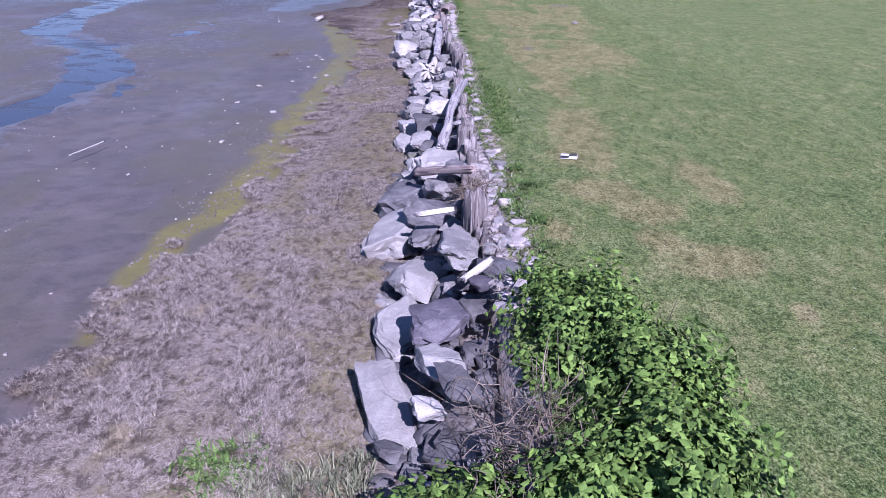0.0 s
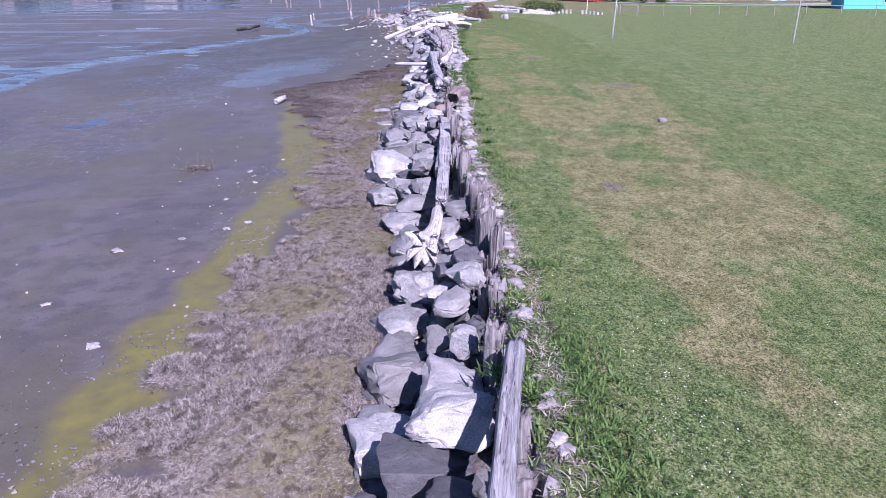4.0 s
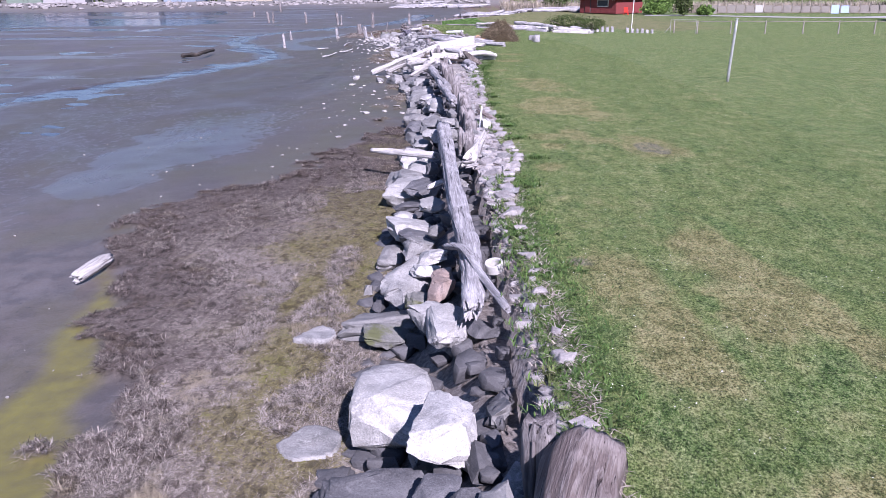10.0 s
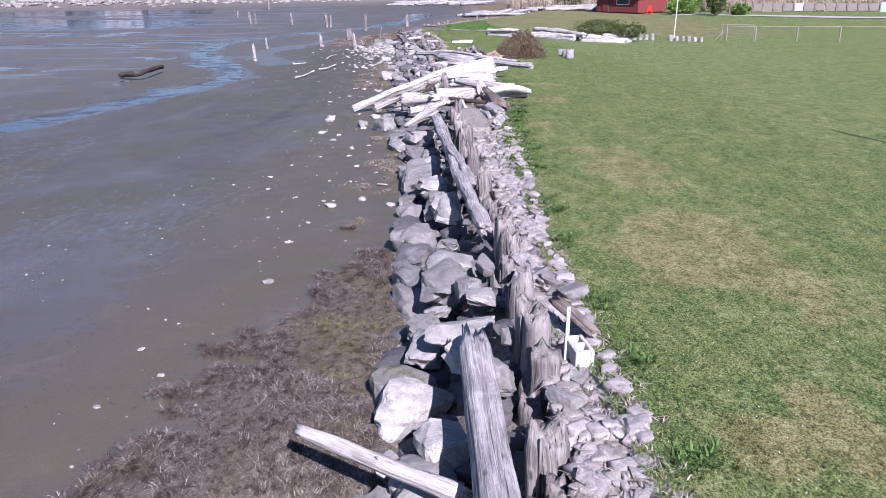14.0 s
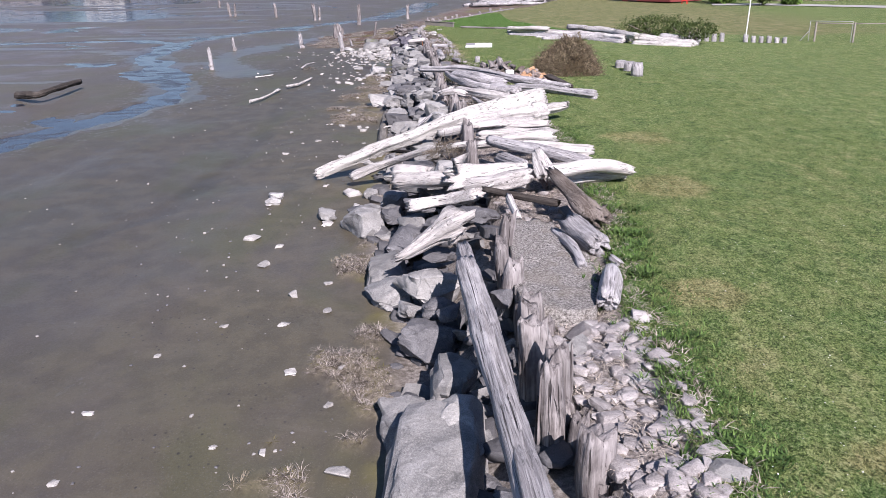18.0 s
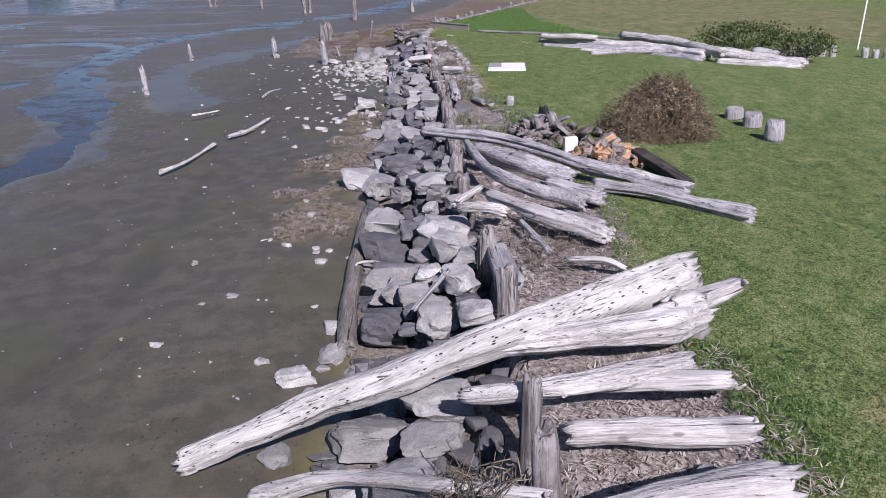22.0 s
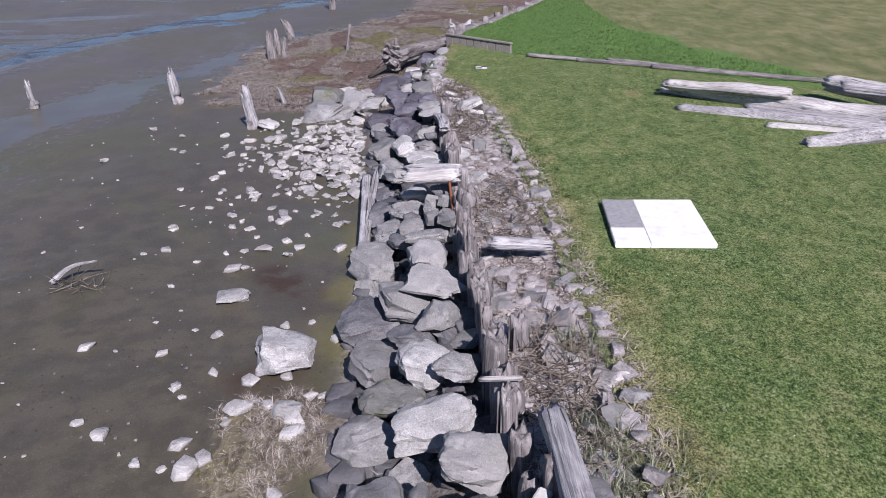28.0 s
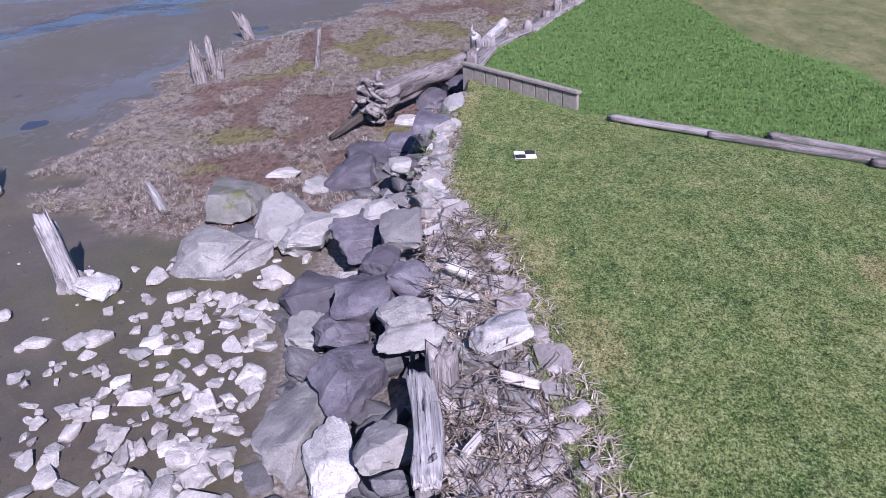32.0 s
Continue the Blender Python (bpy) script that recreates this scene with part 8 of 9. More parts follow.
def timber_edging():
    """Block wall, edge posts and long timbers round the tall grass."""
    ob = tagged(anchor("retaining_wall", -3.3, 114.95, 0), "low weathered grey timber retaining wall of short boards", "wall")
    a, b = Vector((-3.35, 115.0, 0)), Vector((-1.35, 112.85, 0))
    d = (b - a).normalized()
    ang = math.degrees(math.atan2(d.y, d.x))
    n = 9
    for i in range(n):
        c = a + (b - a) * ((i + .5) / n) - Vector((-3.3, 114.95, 0))
        bd = part("board", box_mesh("board", (b - a).length / n - .012, .07, .62, .012), FENCEWOOD, ob)
        bd.matrix_basis = pose(c.x, c.y, .95, 0, 0, ang)
    cap = part("cap_rail", box_mesh("cap_rail", (b - a).length + .05, .13, .05, .01), FENCEWOOD, ob)
    c = (a + b) / 2 - Vector((-3.3, 114.95, 0))
    cap.matrix_basis = pose(c.x, c.y, 1.285, 0, 0, ang)
    r = np.random.default_rng(9)
    edge = ((-3.2, 115.6), (-2.85, 117.2), (-2.4, 118.1), (-1.95, 118.8), (-1.45, 120.2), (-1.1, 121.1), (-.65, 122.2), (0, 123.9), (.9, 126.5), (1.9, 129.3), (3, 132.4), (4.3, 135.6))
    for (x, y), (x2, y2) in zip(edge, edge[1:]):
        z = float(lawn_z(x, y))
        tagged(stick_object("edge_post", r, [(x, y, -.2), (x, y, z + r.uniform(.15, .35))], .13, .12, WOOD["post"], seg=10, square=4, rough=.04), "dark grey square post along the marsh edge", "post", "posts along the marsh edge")
        tagged(stick_object("edge_board", r, [(x, y, z - .12), (x2, y2, float(lawn_z(x2, y2)) - .12)], .2, .2, WOOD["post"], seg=10, square=6, thick=1.0, rough=.02), "dark grey edge board holding the grass bank", "board", "boards along the marsh edge")
    for (p, q) in (((-.9, 112.25), (.6, 111.3)), ((.45, 111.35), (2.4, 110.15)), ((1.3, 111.25), (3.6, 109.7)), ((2.3, 110.1), (6.2, 108.3)), ((3.4, 109.75), (8.5, 107.2))):
        tagged(stick_object("edging_timber", r, [(*p, lawn_z(*p) + .06), (*q, lawn_z(*q) + .06)], .065, .06, WOOD["post"], seg=10, square=5, thick=.8, rough=.03), "long grey edging timber lying on the grass", "timber", "edging timbers")


timber_edging()


def shrub(x, y, z, rx, ry, h, n, label, mat=None, size=(.05, .12), name="shrub"):
    """Twiggy shrub or tree crown made of many small leaves."""
    r = np.random.default_rng(int(abs(x * 13 + y * 7)) % 9973)
    ob = tagged(anchor(name, x, y, z), label, name.replace("_", " "))
    d = r.normal(0, 1, (n, 3))
    d /= np.linalg.norm(d, axis=1)[:, None]
    lump = 1 + .3 * np.sin(5 * np.arctan2(d[:, 1], d[:, 0]) + x) * np.sin(4 * d[:, 2] + y)
    P = d * (lump * r.uniform(.25, 1, n) ** .4)[:, None] * (rx, ry, h / 2) + (0, 0, h * .52)
    P[:, 2] = np.maximum(P[:, 2], .02)
    A, B = r.normal(0, 1, (n, 3)), r.normal(0, 1, (n, 3))
    A, B = (m / np.linalg.norm(m, axis=1)[:, None] * r.uniform(*size, (n, 1)) for m in (A, B))
    V = np.stack([P - A, P + B * .6, P + A, P - B * .6], 1).reshape(-1, 3)
    part("crown", quick_mesh("crown", V, np.arange(4 * n).reshape(-1, 4)), mat or LEAF, ob)
    for i in range(4):
        tip = np.array([r.normal(0, rx * .4), r.normal(0, ry * .4), h * .7])
        v, f = trunk(r, [(0, 0, -.1), tuple(tip * .5 + r.normal(0, .05, 3)), tuple(tip)], .03 + .02 * h, .01, seg=6, step=.2)
        part("stem", quick_mesh("stem", v, f, True), WOOD["brown"], ob)
    return ob


DARKLEAF = blade_mat("dark_leaves", (0.03, 0.05, 0.015), (0.085, 0.12, 0.035), (0.11, 0.11, 0.05), -0.1)
REED = blade_mat("pale_reeds", (0.26, 0.22, 0.17), (0.46, 0.41, 0.35), (0.34, 0.3, 0.22), 0.0)
shrub(9.6, 102.6, 1.0, 1.9, .9, 1.2, 4600, "dark green bramble shrub growing through the log stack", DARKLEAF, (.03, .075))
shrub(11.4, 100.9, 1.0, 1.1, .7, 1.0, 2200, "dark green bramble shrub beside the log stack", DARKLEAF, (.03, .075))


# ---- small things on and beside the wall ----
def ragged_slab(name, outline, z, thick, mat, label, category, bumps=.012):
    """A flat crumbling slab with a worn outline."""
    r = np.random.default_rng(len(label))
    ring = bend([(*p, 0) for p in (*outline, outline[0])], 72)[:-1, :2]
    mid = ring.mean(0)
    ring = mid + (ring - mid) * (1 + .035 * r.normal(0, 1, (len(ring), 1)))
    n, steps = len(ring), 16
    V = [np.column_stack([mid + (ring - mid) * (k / steps), np.zeros(n)]) for k in range(1, steps + 1)]
    V = np.vstack([[(*mid, 0)], *V])
    V[:, 2] = z + bumps * wave(V[:, 0], V[:, 1], .3) + bumps * 2 * wave(V[:, 0], V[:, 1], 1.1)
    F = [(0, 1 + i, 1 + (i + 1) % n) for i in range(n)]
    for k in range(steps - 1):
        a, b = 1 + k * n, 1 + (k + 1) * n
        for i in range(n):
            j = (i + 1) % n
            F += [(a + i, b + i, b + j), (a + i, b + j, a + j)]
    low = V[1 + (steps - 1) * n:].copy()
    low[:, 2] -= thick
    m = len(V)
    V = np.vstack([V, low])
    a = 1 + (steps - 1) * n
    for i in range(n):
        j = (i + 1) % n
        F += [(a + i, m + i, m + j), (a + i, m + j, a + j)]
    return tagged(add_mesh(name, quick_mesh(name, V, F, True), mat), label, category)


def make_grit():
    k = Mat("gritty_gravel", 0.92, 0.2)
    p = k.place()
    n = k.noise(p, 34, 6, 0.85)
    c = k.ramp(n, (0.4, (0.06, 0.055, 0.052)), (0.5, (0.23, 0.215, 0.205)), (0.6, (0.46, 0.44, 0.425)))
    c = k.mix(k.step(k.noise(p, 2.2, 4), 0.45, 0.65, 0.0, 0.45), c, (0.22, 0.195, 0.165))
    return k.done(c, None, k.bump(n, 1.0, 0.03))


ragged_slab("gravel_slab", ((-.72, 69.7), (-.1, 69.3), (.22, 68.2), (.26, 67.2), (-.02, 66.15), (-.72, 66.3), (-.82, 67.2), (-.76, 68.4)), 1.2, .3, make_grit(), "crumbling gravel-topped slab between the pilings and the lawn", "slab")
ragged_slab("flat_rock", ((-2.5, 39.7), (-2.2, 40.1), (-1.85, 39.9), (-1.9, 39.55), (-2.3, 39.45)), .09, .1, STONE["g"], "flat pinkish grey rock sunk in the marsh", "rock")
ragged_slab("flat_rock", ((-2.8, 42.3), (-2.5, 42.7), (-2.25, 42.5), (-2.4, 42.2)), .09, .1, STONE["g"], "flat grey rock sunk in the marsh", "rock")


def cinder_block(x, y, z, turn):
    ob = tagged(anchor("cinder_block", x, y, z, turn), "pale hollow concrete block standing in the rubble", "block")
    for nm, sx, sy, ax, ay in (("long_wall", .4, .04, 0, -.08), ("long_wall", .4, .04, 0, .08), ("end_wall", .04, .118, -.18, 0), ("end_wall", .04, .118, .18, 0), ("web", .04, .118, 0, 0)):
        part(nm, box_mesh(nm, sx, sy, .2, .005, (ax, ay, .1)), CONC, ob)


cinder_block(.27, 52.55, 1.2, 100)


def loose_stick(points, r0, r1, mat, name, label, category="stick", **how):
    return tagged(stick_object(name, np.random.default_rng(int(abs(points[0][1] * 31))), points, r0, r1, WOOD[mat] if isinstance(mat, str) else mat, **how), label, category)


loose_stick([(.13, 52.52, 1.15), (.19, 52.81, 1.7)], .022, .02, WHITEPIPE, "white_pipe", "thin white plastic pipe standing in the rubble", "pipe", rough=0, jag=0)
loose_stick([(.57, 34.8, 1.2), (.68, 34.65, 1.6)], .011, .007, "white", "thin_stick", "thin pale stick poking out of the weeds")
loose_stick([(-3.0, 99.75, .75), (-3.09, 100.5, 1.2)], .022, .022, plain("rusty_iron", (.2, .075, .035), .8, .2, .2), "iron_bar", "rusty brown iron bar leaning on the pilings", "bar", rough=.01, jag=0)
loose_stick([(-3.8, 82.05, .06), (-3.66, 82.14, .24), (-3.45, 82.18, .26), (-3.25, 82.05, .3)], .022, .02, "white", "rope_end", "frayed pale rope across the toe log", "rope", rough=.05)
for _px, _py, _pz, _pt, _w in ((-.45, 35.2, .92, 10, .24), (.15, 34.45, 1.3, -60, .2), (-3.25, 101.0, 1.15, 30, .2), (-2.3, 93.2, 1.1, 60, .2)):
    tagged(add_mesh("pale_brick", box_mesh("pale_brick", _w, .11, .09, .012, wear=.004, rng=np.random.default_rng(4)), CONC), "pale worn brick lying among the stones", "brick", "bricks in the wall").matrix_world = pose(_px, _py, _pz, 8, -6, _pt)


def pipe_ring(x, y, z):
    bm = bmesh.new()
    n, rings = 36, ((.12, 0), (.12, .11), (.115, .12), (.09, .12), (.085, .11), (.085, 0))
    vs = [[bm.verts.new((q * math.cos(a), q * math.sin(a), h)) for a in np.linspace(0, 2 * np.pi, n, endpoint=False)] for q, h in rings]
    for i in range(len(vs)):
        a, b = vs[i], vs[(i + 1) % len(vs)]
        for k in range(n):
            bm.faces.new((a[k], a[(k + 1) % n], b[(k + 1) % n], b[k]))
    bmesh.ops.recalc_face_normals(bm, faces=bm.faces)
    me = bpy.data.meshes.new("pipe_ring")
    bm.to_mesh(me)
    bm.free()
    ob = add_mesh("pipe_ring", me, CONC)
    ob.matrix_world = pose(x, y, z, 12, -8, 0)
    tagged(ob, "round white clay pipe end set in the rubble", "pipe")


pipe_ring(-.07, 42.0, 1.18)


def lawn_stone(x, y):
    r = np.random.default_rng(12)
    v, f = rock_shape(r, .24, .18, .13, 1, 8, .1, .03, .2)
    ob = add_mesh("lawn_stone", rock_mesh("lawn_stone", v, f), STONE["w"])
    ob.matrix_world = pose(x, y, lawn_z(x, y) + .05, 0, 0, 20)
    tagged(ob, "single pale stone lying on the lawn", "stone")


lawn_stone(5.39, 33.19)


def daisies():
    r = np.random.default_rng(15)
    y = np.concatenate([r.uniform(5, 70, 2600), r.uniform(15.5, 21, 260), r.normal(54.7, .5, 90), r.uniform(75, 110, 500)])
    x = np.concatenate([along(EDGE, y[:2600]) + r.gamma(1.4, 1.6, 2600), r.normal(1.85, .2, 260), r.normal(.85, .15, 90), along(EDGE, y[2950:]) + r.gamma(1.4, 1.6, 500)])
    keep = (wave(x, y, 3) > -.2) | (abs(x - 1.85) < .4)
    x, y = x[keep], y[keep]
    n = len(x)
    P = np.stack([x, y, lawn_z(x, y) + .045], 1)
    s = r.uniform(.004, .009, n)[:, None]
    a = r.uniform(0, 6.28, n)
    e = np.stack([np.cos(a), np.sin(a), r.normal(0, .3, n)], 1) * s
    f = np.stack([-np.sin(a), np.cos(a), r.normal(0, .3, n)], 1) * s
    V = np.stack([P - e, P - f, P + e, P + f], 1).reshape(-1, 3)
    tagged(add_mesh("daisies", quick_mesh("daisies", V, np.arange(4 * n).reshape(-1, 4)), WHITE), "tiny white daisies scattered through the lawn", "flowers", kind="stuff")


daisies()
twig_heap("seaweed_tangle", -6.85, 33.9, float(mud_z(-6.85, 33.9)), .5, .3, .1, 60, "dark tangle of seaweed and twigs on the mud", (.3, .8))
twig_heap("seaweed_tangle", -8.9, 99.4, float(mud_z(-8.9, 99.4)), .45, .25, .12, 30, "thin bare branch washed up on the mud", (.3, .8))

# ---- barnacle clumps on the mud ----
clump(-5.74, 19.83, 0.20)
clump(-5.05, 23.03, 0.20)
clump(-6.50, 24.67, 0.18)
clump(-6.39, 27.21, 0.22)
clump(-3.61, 25.79, 0.15)
clump(-4.24, 28.78, 0.17)
clump(-4.59, 28.35, 0.18)
clump(-4.25, 16.19, 0.19)
clump(-5.21, 30.65, 0.15)
clump(-5.29, 33.34, 0.17)
clump(-7.22, 17.22, 0.13)
clump(-5.80, 21.78, 0.11)
clump(-4.87, 32.02, 0.16)
clump(-4.72, 34.77, 0.11)
clump(-5.31, 27.75, 0.16)
clump(-9.28, 45.87, 0.20)
clump(-6.89, 32.55, 0.07)
clump(-4.24, 38.61, 0.11)
clump(-3.67, 36.27, 0.06)
clump(-5.33, 37.11, 0.08)
clump(-5.64, 55.55, 0.13)
clump(-5.04, 54.69, 0.11)
clump(-5.58, 53.86, 0.10)
clump(-4.34, 60.18, 0.17)
clump(-4.31, 58.02, 0.21)
clump(-4.16, 61.44, 0.18)
clump(-4.87, 63.73, 0.14)
clump(-6.01, 66.15, 0.16)
clump(-4.96, 70.95, 0.26)
clump(-4.17, 73.28, 0.28)
clump(-4.09, 68.43, 0.17)
clump(-3.52, 68.93, 0.18)
clump(-3.71, 66.95, 0.19)
clump(-4.09, 63.28, 0.16)
clump(-5.17, 62.05, 0.11)
clump(-5.76, 64.76, 0.12)
clump(-4.25, 65.30, 0.11)
clump(-3.10, 66.14, 0.14)
clump(-6.83, 65.45, 0.11)
clump(-5.64, 74.62, 0.18)
clump(-3.67, 70.05, 0.17)
clump(-4.99, 68.45, 0.15)
clump(-5.69, 67.65, 0.11)
clump(-3.47, 75.41, 0.21)
clump(-5.63, 81.39, 0.21)
clump(-6.06, 81.11, 0.13)
clump(-5.58, 83.97, 0.14)
clump(-4.57, 83.32, 0.16)
clump(-3.94, 83.05, 0.14)
clump(-6.73, 82.91, 0.20)
clump(-4.21, 80.97, 0.13)
clump(-4.85, 80.80, 0.06)
clump(-6.29, 79.73, 0.21)
clump(-3.77, 80.09, 0.17)
clump(-8.09, 87.97, 0.12)
clump(-7.19, 93.00, 0.16)
clump(-11.41, 106.23, 0.28)
clump(-9.96, 106.93, 0.22)
clump(-10.13, 108.11, 0.20)
clump(-8.25, 101.81, 0.18)
clump(-6.28, 97.76, 0.19)
clump(-6.43, 96.43, 0.12)
clump(-6.07, 94.97, 0.12)
clump(-6.61, 97.91, 0.10)
clump(-5.58, 95.69, 0.17)
clump(-11.23, 109.02, 0.27)
clump(-8.24, 104.49, 0.28)
clump(-7.85, 102.76, 0.19)
clump(-6.58, 102.65, 0.19)
clump(-7.84, 103.76, 0.19)
clump(-7.17, 103.57, 0.24)
clump(-6.15, 103.23, 0.18)
clump(-6.25, 101.98, 0.21)
clump(-6.77, 101.56, 0.23)
clump(-5.64, 101.22, 0.14)
clump(-6.58, 100.50, 0.18)
clump(-6.27, 100.61, 0.31)
clump(-5.03, 100.57, 0.15)
clump(-5.15, 101.75, 0.26)
clump(-5.66, 102.26, 0.15)
clump(-6.73, 104.27, 0.25)
clump(-8.71, 106.91, 0.18)
clump(-9.65, 106.64, 0.19)


# ---- far side: houses, hedges and the opposite shore ----
def house(name, x, y, z, turn, w, d, h, roof_h, wall, roof, label, openings):
    ob = tagged(anchor(name, x, y, z, turn), label, "house")
    part("wall", box_mesh("wall", w, d, h, .02, (0, 0, h / 2)), wall, ob)
    me = prism_mesh("roof", [(-d / 2 - .5, h - .12), (d / 2 + .5, h - .12), (d / 2 + .5, h), (0, h + roof_h), (-d / 2 - .5, h)], w + .9)
    rf = part("roof", me, roof, ob)
    rf.matrix_basis = pose(w / 2 + .45, 0, .002, 0, 0, 90)
    for kind, ox, oz, ow, oh in openings:
        fr = part("window" if kind == "w" else "door", box_mesh("frame", ow + .2, .1, oh + .2, .015, (ox, -d / 2 - .03, oz)), WHITEPIPE if kind == "w" else DARKROOF, ob)
        part("pane" if kind == "w" else "panel", box_mesh("pane", ow, .05, oh, .005, (ox, -d / 2 - .085, oz)), GLASS if kind == "w" else wall, fr)
    return ob


def boards(ob, w, d, h, step, mat):
    """Upright cladding boards on the front."""
    n = int(w / step)
    me = box_mesh("cladding_board", step - .03, .03, h - .1, .006)
    for i in range(n):
        b = part("cladding_board", me, None, ob)
        b.matrix_basis = pose(-w / 2 + (i + .5) * step, -d / 2 - .012, h / 2, 0, 0, 0)
    me.materials.append(mat)


shed = house("red_shed", 24.2, 158.5, .45, -52, 7.2, 6, 2.1, 1.4, REDWALL, METALROOF, "small red board shed with a pale metal roof", (("w", 1.0, 1.5, 2.0, .8), ("d", -2.0, 1.0, 1.0, 1.8)))
boards(shed, 7.2, 6, 2.1, .3, REDWALL)
blue = house("blue_house", 58.7, 117.5, .2, -16, 17, 9, 3.4, 2.2, TEAL, DARKROOF, "turquoise blue house with white trimmed openings", (("w", -3.0, 1.8, 2.0, 1.2), ("d", .5, 1.05, 1.1, 2.1), ("w", 4.0, 1.8, 1.8, 1.2)))


def garden_chair(x, y, z, turn):
    ob = tagged(anchor("garden_chair", x, y, z, turn), "red plastic garden chair in front of the shed", "chair")
    part("seat", box_mesh("seat", .6, .55, .06, .02, (0, 0, .38)), REDPLASTIC, ob)
    part("backrest", box_mesh("backrest", .6, .06, .75, .02, (0, .28, .72)), REDPLASTIC, ob)
    for sx in (-.27, .27):
        part("armrest", box_mesh("armrest", .08, .6, .05, .015, (sx, 0, .6)), REDPLASTIC, ob)
        for sy in (-.25, .25):
            part("leg", box_mesh("leg", .06, .06, .4, .01, (sx, sy, .19)), REDPLASTIC, ob)


garden_chair(25.2, 152.0, lawn_z(25.2, 152), 150)


def strip(name, points, width, mat, label, lift=.012):
    """A path laid along a line on the lawn."""
    c = bend([(x, y, 0) for x, y in points], 40)
    t = np.gradient(c, axis=0)
    t /= np.linalg.norm(t, axis=1)[:, None]
    s = np.stack([-t[:, 1], t[:, 0], 0 * t[:, 0]], 1) * width / 2
    V = np.vstack([c - s, c + s])
    V[:, 2] = lawn_z(V[:, 0], V[:, 1]) + lift + .04
    F = [(i, i + 1, i + 41, i + 40) for i in range(39)]
    return tagged(add_mesh(name, quick_mesh(name, V, F), mat), label, "path", kind="structure")


strip("driveway", [(27, 148), (33, 146), (38, 141), (46, 134), (60, 136), (90, 140)], 4.5, GRAVEL, "pale grey gravel driveway behind the lawn")


def far_fence():
    ob = tagged(anchor("picket_fence", 0, 0, 0), "weathered grey board fence with a few painted panels", "fence")
    r = np.random.default_rng(8)
    paint = plain("pale_blue_paint", (0.35, 0.45, 0.62), .7)
    for i in range(26):
        t = i / 25
        x, y = 37 + 30 * t, 153.5 - 9 * t
        z = float(lawn_z(x, y))
        p = part("panel", box_mesh("panel", 1.02, .05, r.uniform(.8, 1.25), .01), paint if i in (14, 15) else CONC if i == 6 else FENCEWOOD, ob)
        p.matrix_basis = pose(x, y, z + .6, 0, 0, -17)
        q = part("post", box_mesh("post", .1, .1, 1.5, .01), FENCEWOOD, ob)
        q.matrix_basis = pose(x - .57, y + .17, z + .65, 0, 0, -17)


far_fence()
_fr = np.random.default_rng(77)
_rx = np.concatenate([_fr.uniform(34, 75, 5000), _fr.uniform(8, 24, 1500)])
_ry = np.where(_rx > 30, 155.2 - .3 * (_rx - 37) + _fr.uniform(0, 4, len(_rx)), 166 + _fr.uniform(0, 5, len(_rx)))
blades("reed_bed", _fr, np.stack([_rx, _ry, lawn_z(_rx, _ry)], 1), 1.7, .03, .5, 3, REED, "pale dry reeds behind the fence", "reeds", .3)
for _x, _y, _w, _h, _m in ((28.5, 149.5, 1.6, 1.6, None), (31.5, 145.2, 1.2, 3.5, DARKLEAF), (34.6, 145.4, 1.1, 1.3, None), (30.0, 152.5, 2.2, 3.2, None), (63, 147, 2.6, 4, DARKLEAF), (70, 140, 3, 4.5, None), (52, 156, 3, 4, None), (42, 160, 3, 5, DARKLEAF), (60, 158, 3.5, 5.5, None), (75, 150, 4, 6, None),
                           (17, 168, 2.2, 2.6, DARKLEAF), (12, 172, 2.4, 2.5, None), (86, 146, 4, 6, None), (96, 130, 5, 7, DARKLEAF), (35, 168, 4, 6, None), (22, 178, 4, 6, None), (50, 172, 5, 7, DARKLEAF), (68, 170, 5, 8, None)):
    shrub(_x, _y, float(lawn_z(_x, _y)), _w, _w * .9, _h, 1400, "green leafy shrub beside the far fence" if _h < 4.2 else "broad green tree behind the far fence", _m, (.1, .26), "shrub" if _h < 4.2 else "tree")

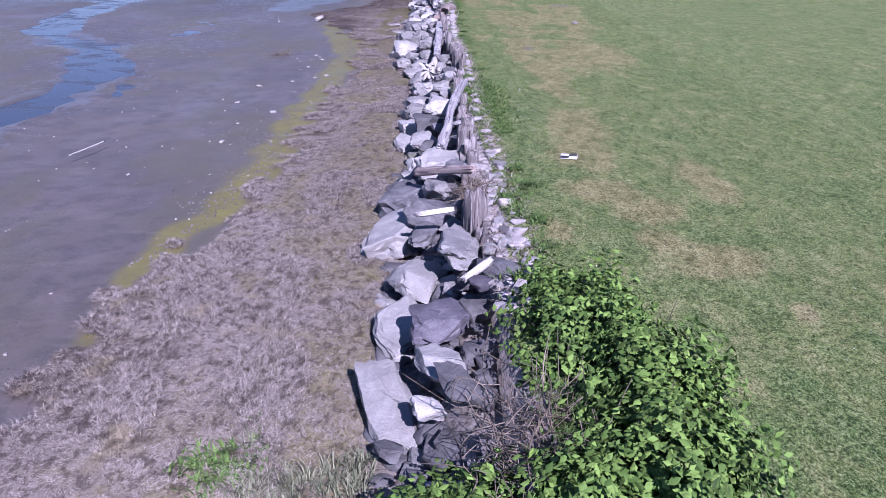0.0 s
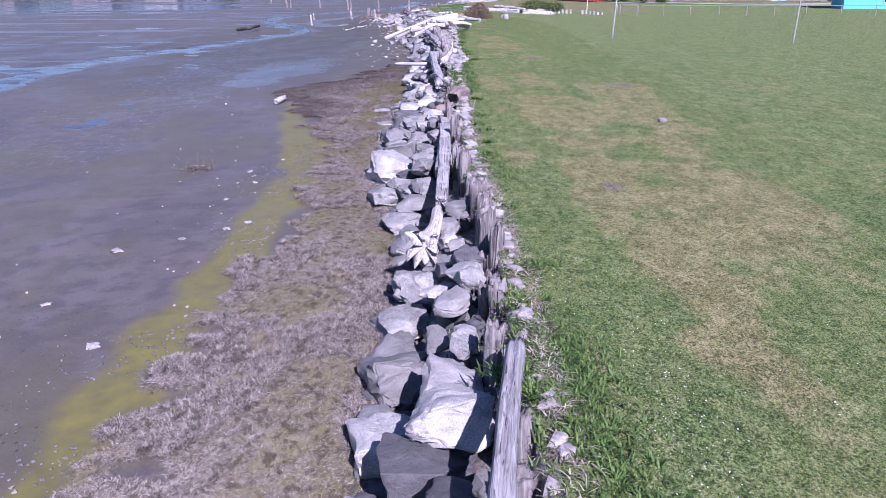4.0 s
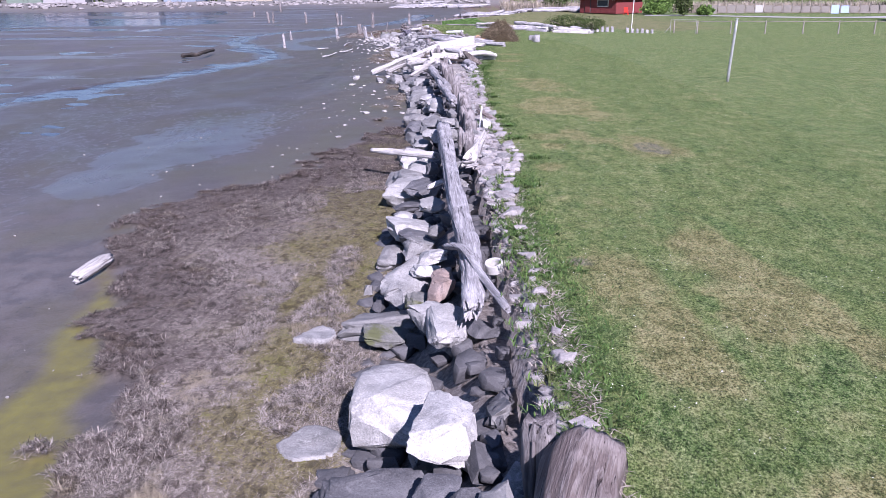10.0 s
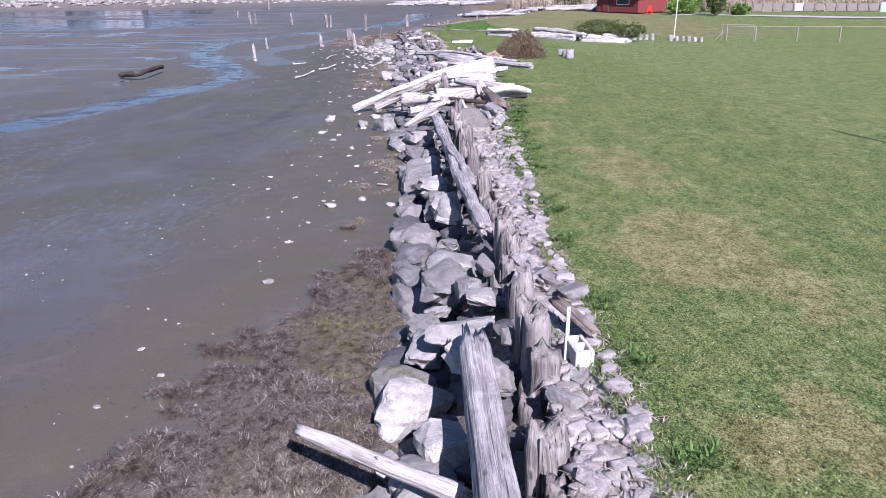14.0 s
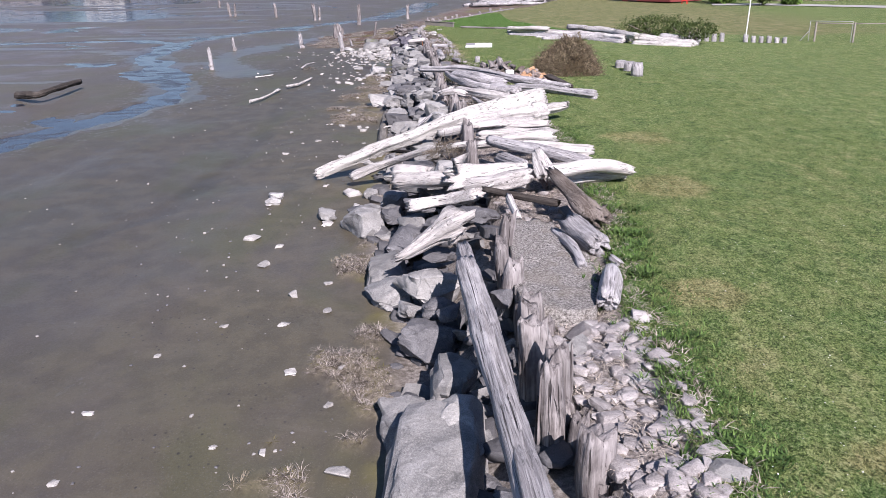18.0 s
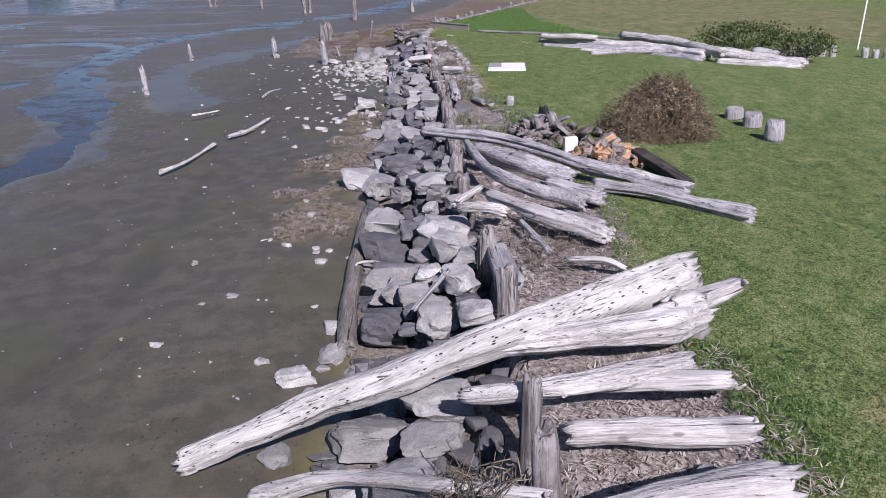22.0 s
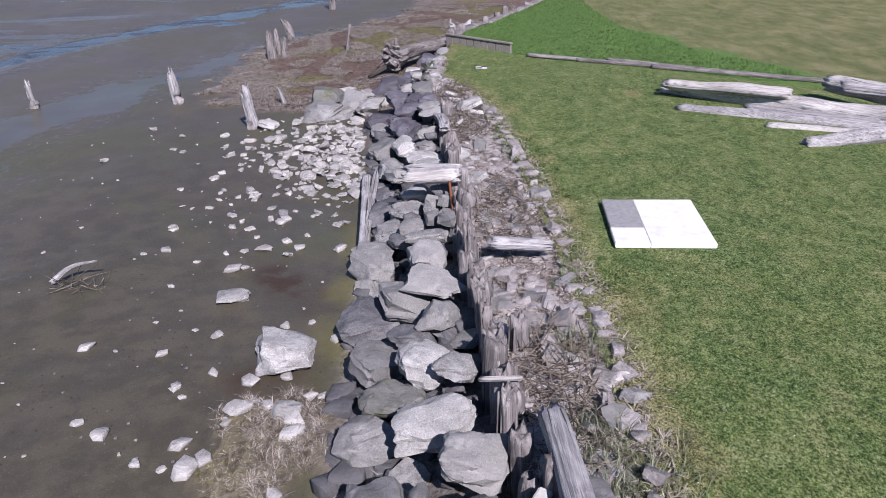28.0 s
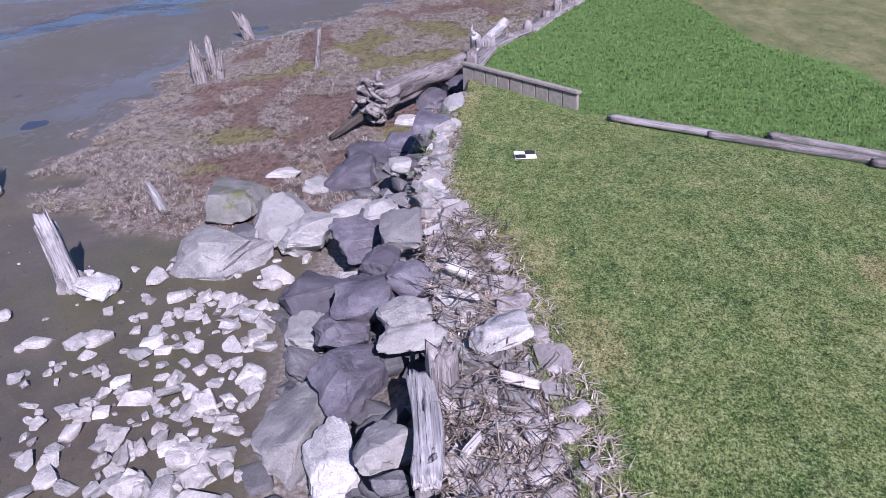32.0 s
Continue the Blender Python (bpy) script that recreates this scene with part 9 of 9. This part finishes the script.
# driftwood line on the upper beach
_dr = np.random.default_rng(88)
for _i in range(60):
    _t = _dr.uniform(0, 1)
    _x, _y = (3 + 22 * _t + _dr.normal(0, 1), 163 + 5 * _t + _dr.normal(0, 2.2)) if _i < 34 else (_dr.uniform(-10, 8), 226 + _dr.normal(0, 6))
    _a, _l, _z = _dr.normal(0, .35), _dr.uniform(1.2, 5), float(ground_z(_x, _y)) + .25
    _o = stick_object("beach_log", _dr, [(_x - _l * math.cos(_a), _y - _l * math.sin(_a), _z), (_x + _l * math.cos(_a), _y + _l * math.sin(_a), _z + _dr.uniform(-.1, .5))], _dr.uniform(.15, .35), _dr.uniform(.1, .3), WOOD["grey"], seg=9, step=.7)
    tagged(_o, "bleached drift log on the far beach", "log", "drift logs on the far beach")


def far_shore():
    """Opposite beach with its houses, drift logs and trees."""
    r = np.random.default_rng(99)
    spots = []
    for i in range(900):
        x = r.uniform(-330, 10)
        y = 240 + .1 * x + r.normal(0, 2.5)
        spots.append((x, y, float(ground_z(x, y)) + .1))
    joined_stones("far_drift_line", r, spots, r.uniform(.4, 1.6, len(spots)), STONE["r"], "pale line of drift logs and stones along the far beach", "drift line")
    tints = ((.5, .5, .49), (.2, .24, .3), (.3, .26, .2), (.14, .18, .15), (.28, .27, .28))
    walls = [plain("house_paint", c, .7) for c in tints]
    for i in range(22):
        x = -300 + i * 14.5 + r.normal(0, 2)
        y = 258 + .1 * x + r.normal(0, 3)
        house("shore_house", x, y, float(ground_z(x, y)) - .1, r.uniform(-15, 15), r.uniform(8, 12), 8, r.uniform(3, 5.5), 2.4, walls[i % 5], DARKROOF,
              "small beach house across the bay", (("w", -2.2, 1.7, 1.6, 1.2), ("d", 0, 1.05, 1.0, 2.1), ("w", 2.2, 1.7, 1.6, 1.2)))
        shrub(x + 7, y + r.uniform(-3, 4), float(ground_z(x, y)), 3, 3, r.uniform(3, 8), 500, "dark green tree between the beach houses", DARKLEAF, (.25, .6), "tree")
    n = 26000
    x = r.uniform(-700, 500, n)
    y = 290 + .1 * np.minimum(x, 0) + r.uniform(0, 60, n)
    z = ground_z(x, y) + r.uniform(0, 1, n) ** .7 * (9 + 4 * wave(x, y, 40))
    A, B = r.normal(0, 1, (n, 3)), r.normal(0, 1, (n, 3))
    A, B = (m / np.linalg.norm(m, axis=1)[:, None] * r.uniform(.8, 2.2, (n, 1)) for m in (A, B))
    P = np.stack([x, y, z], 1)
    V = np.stack([P - A, P + B * .7, P + A, P - B * .7], 1).reshape(-1, 3)
    tagged(add_mesh("far_woods", quick_mesh("far_woods", V, np.arange(4 * n).reshape(-1, 4)), DARKLEAF), "dark green woods behind the far shore", "woods", kind="stuff")


far_shore()
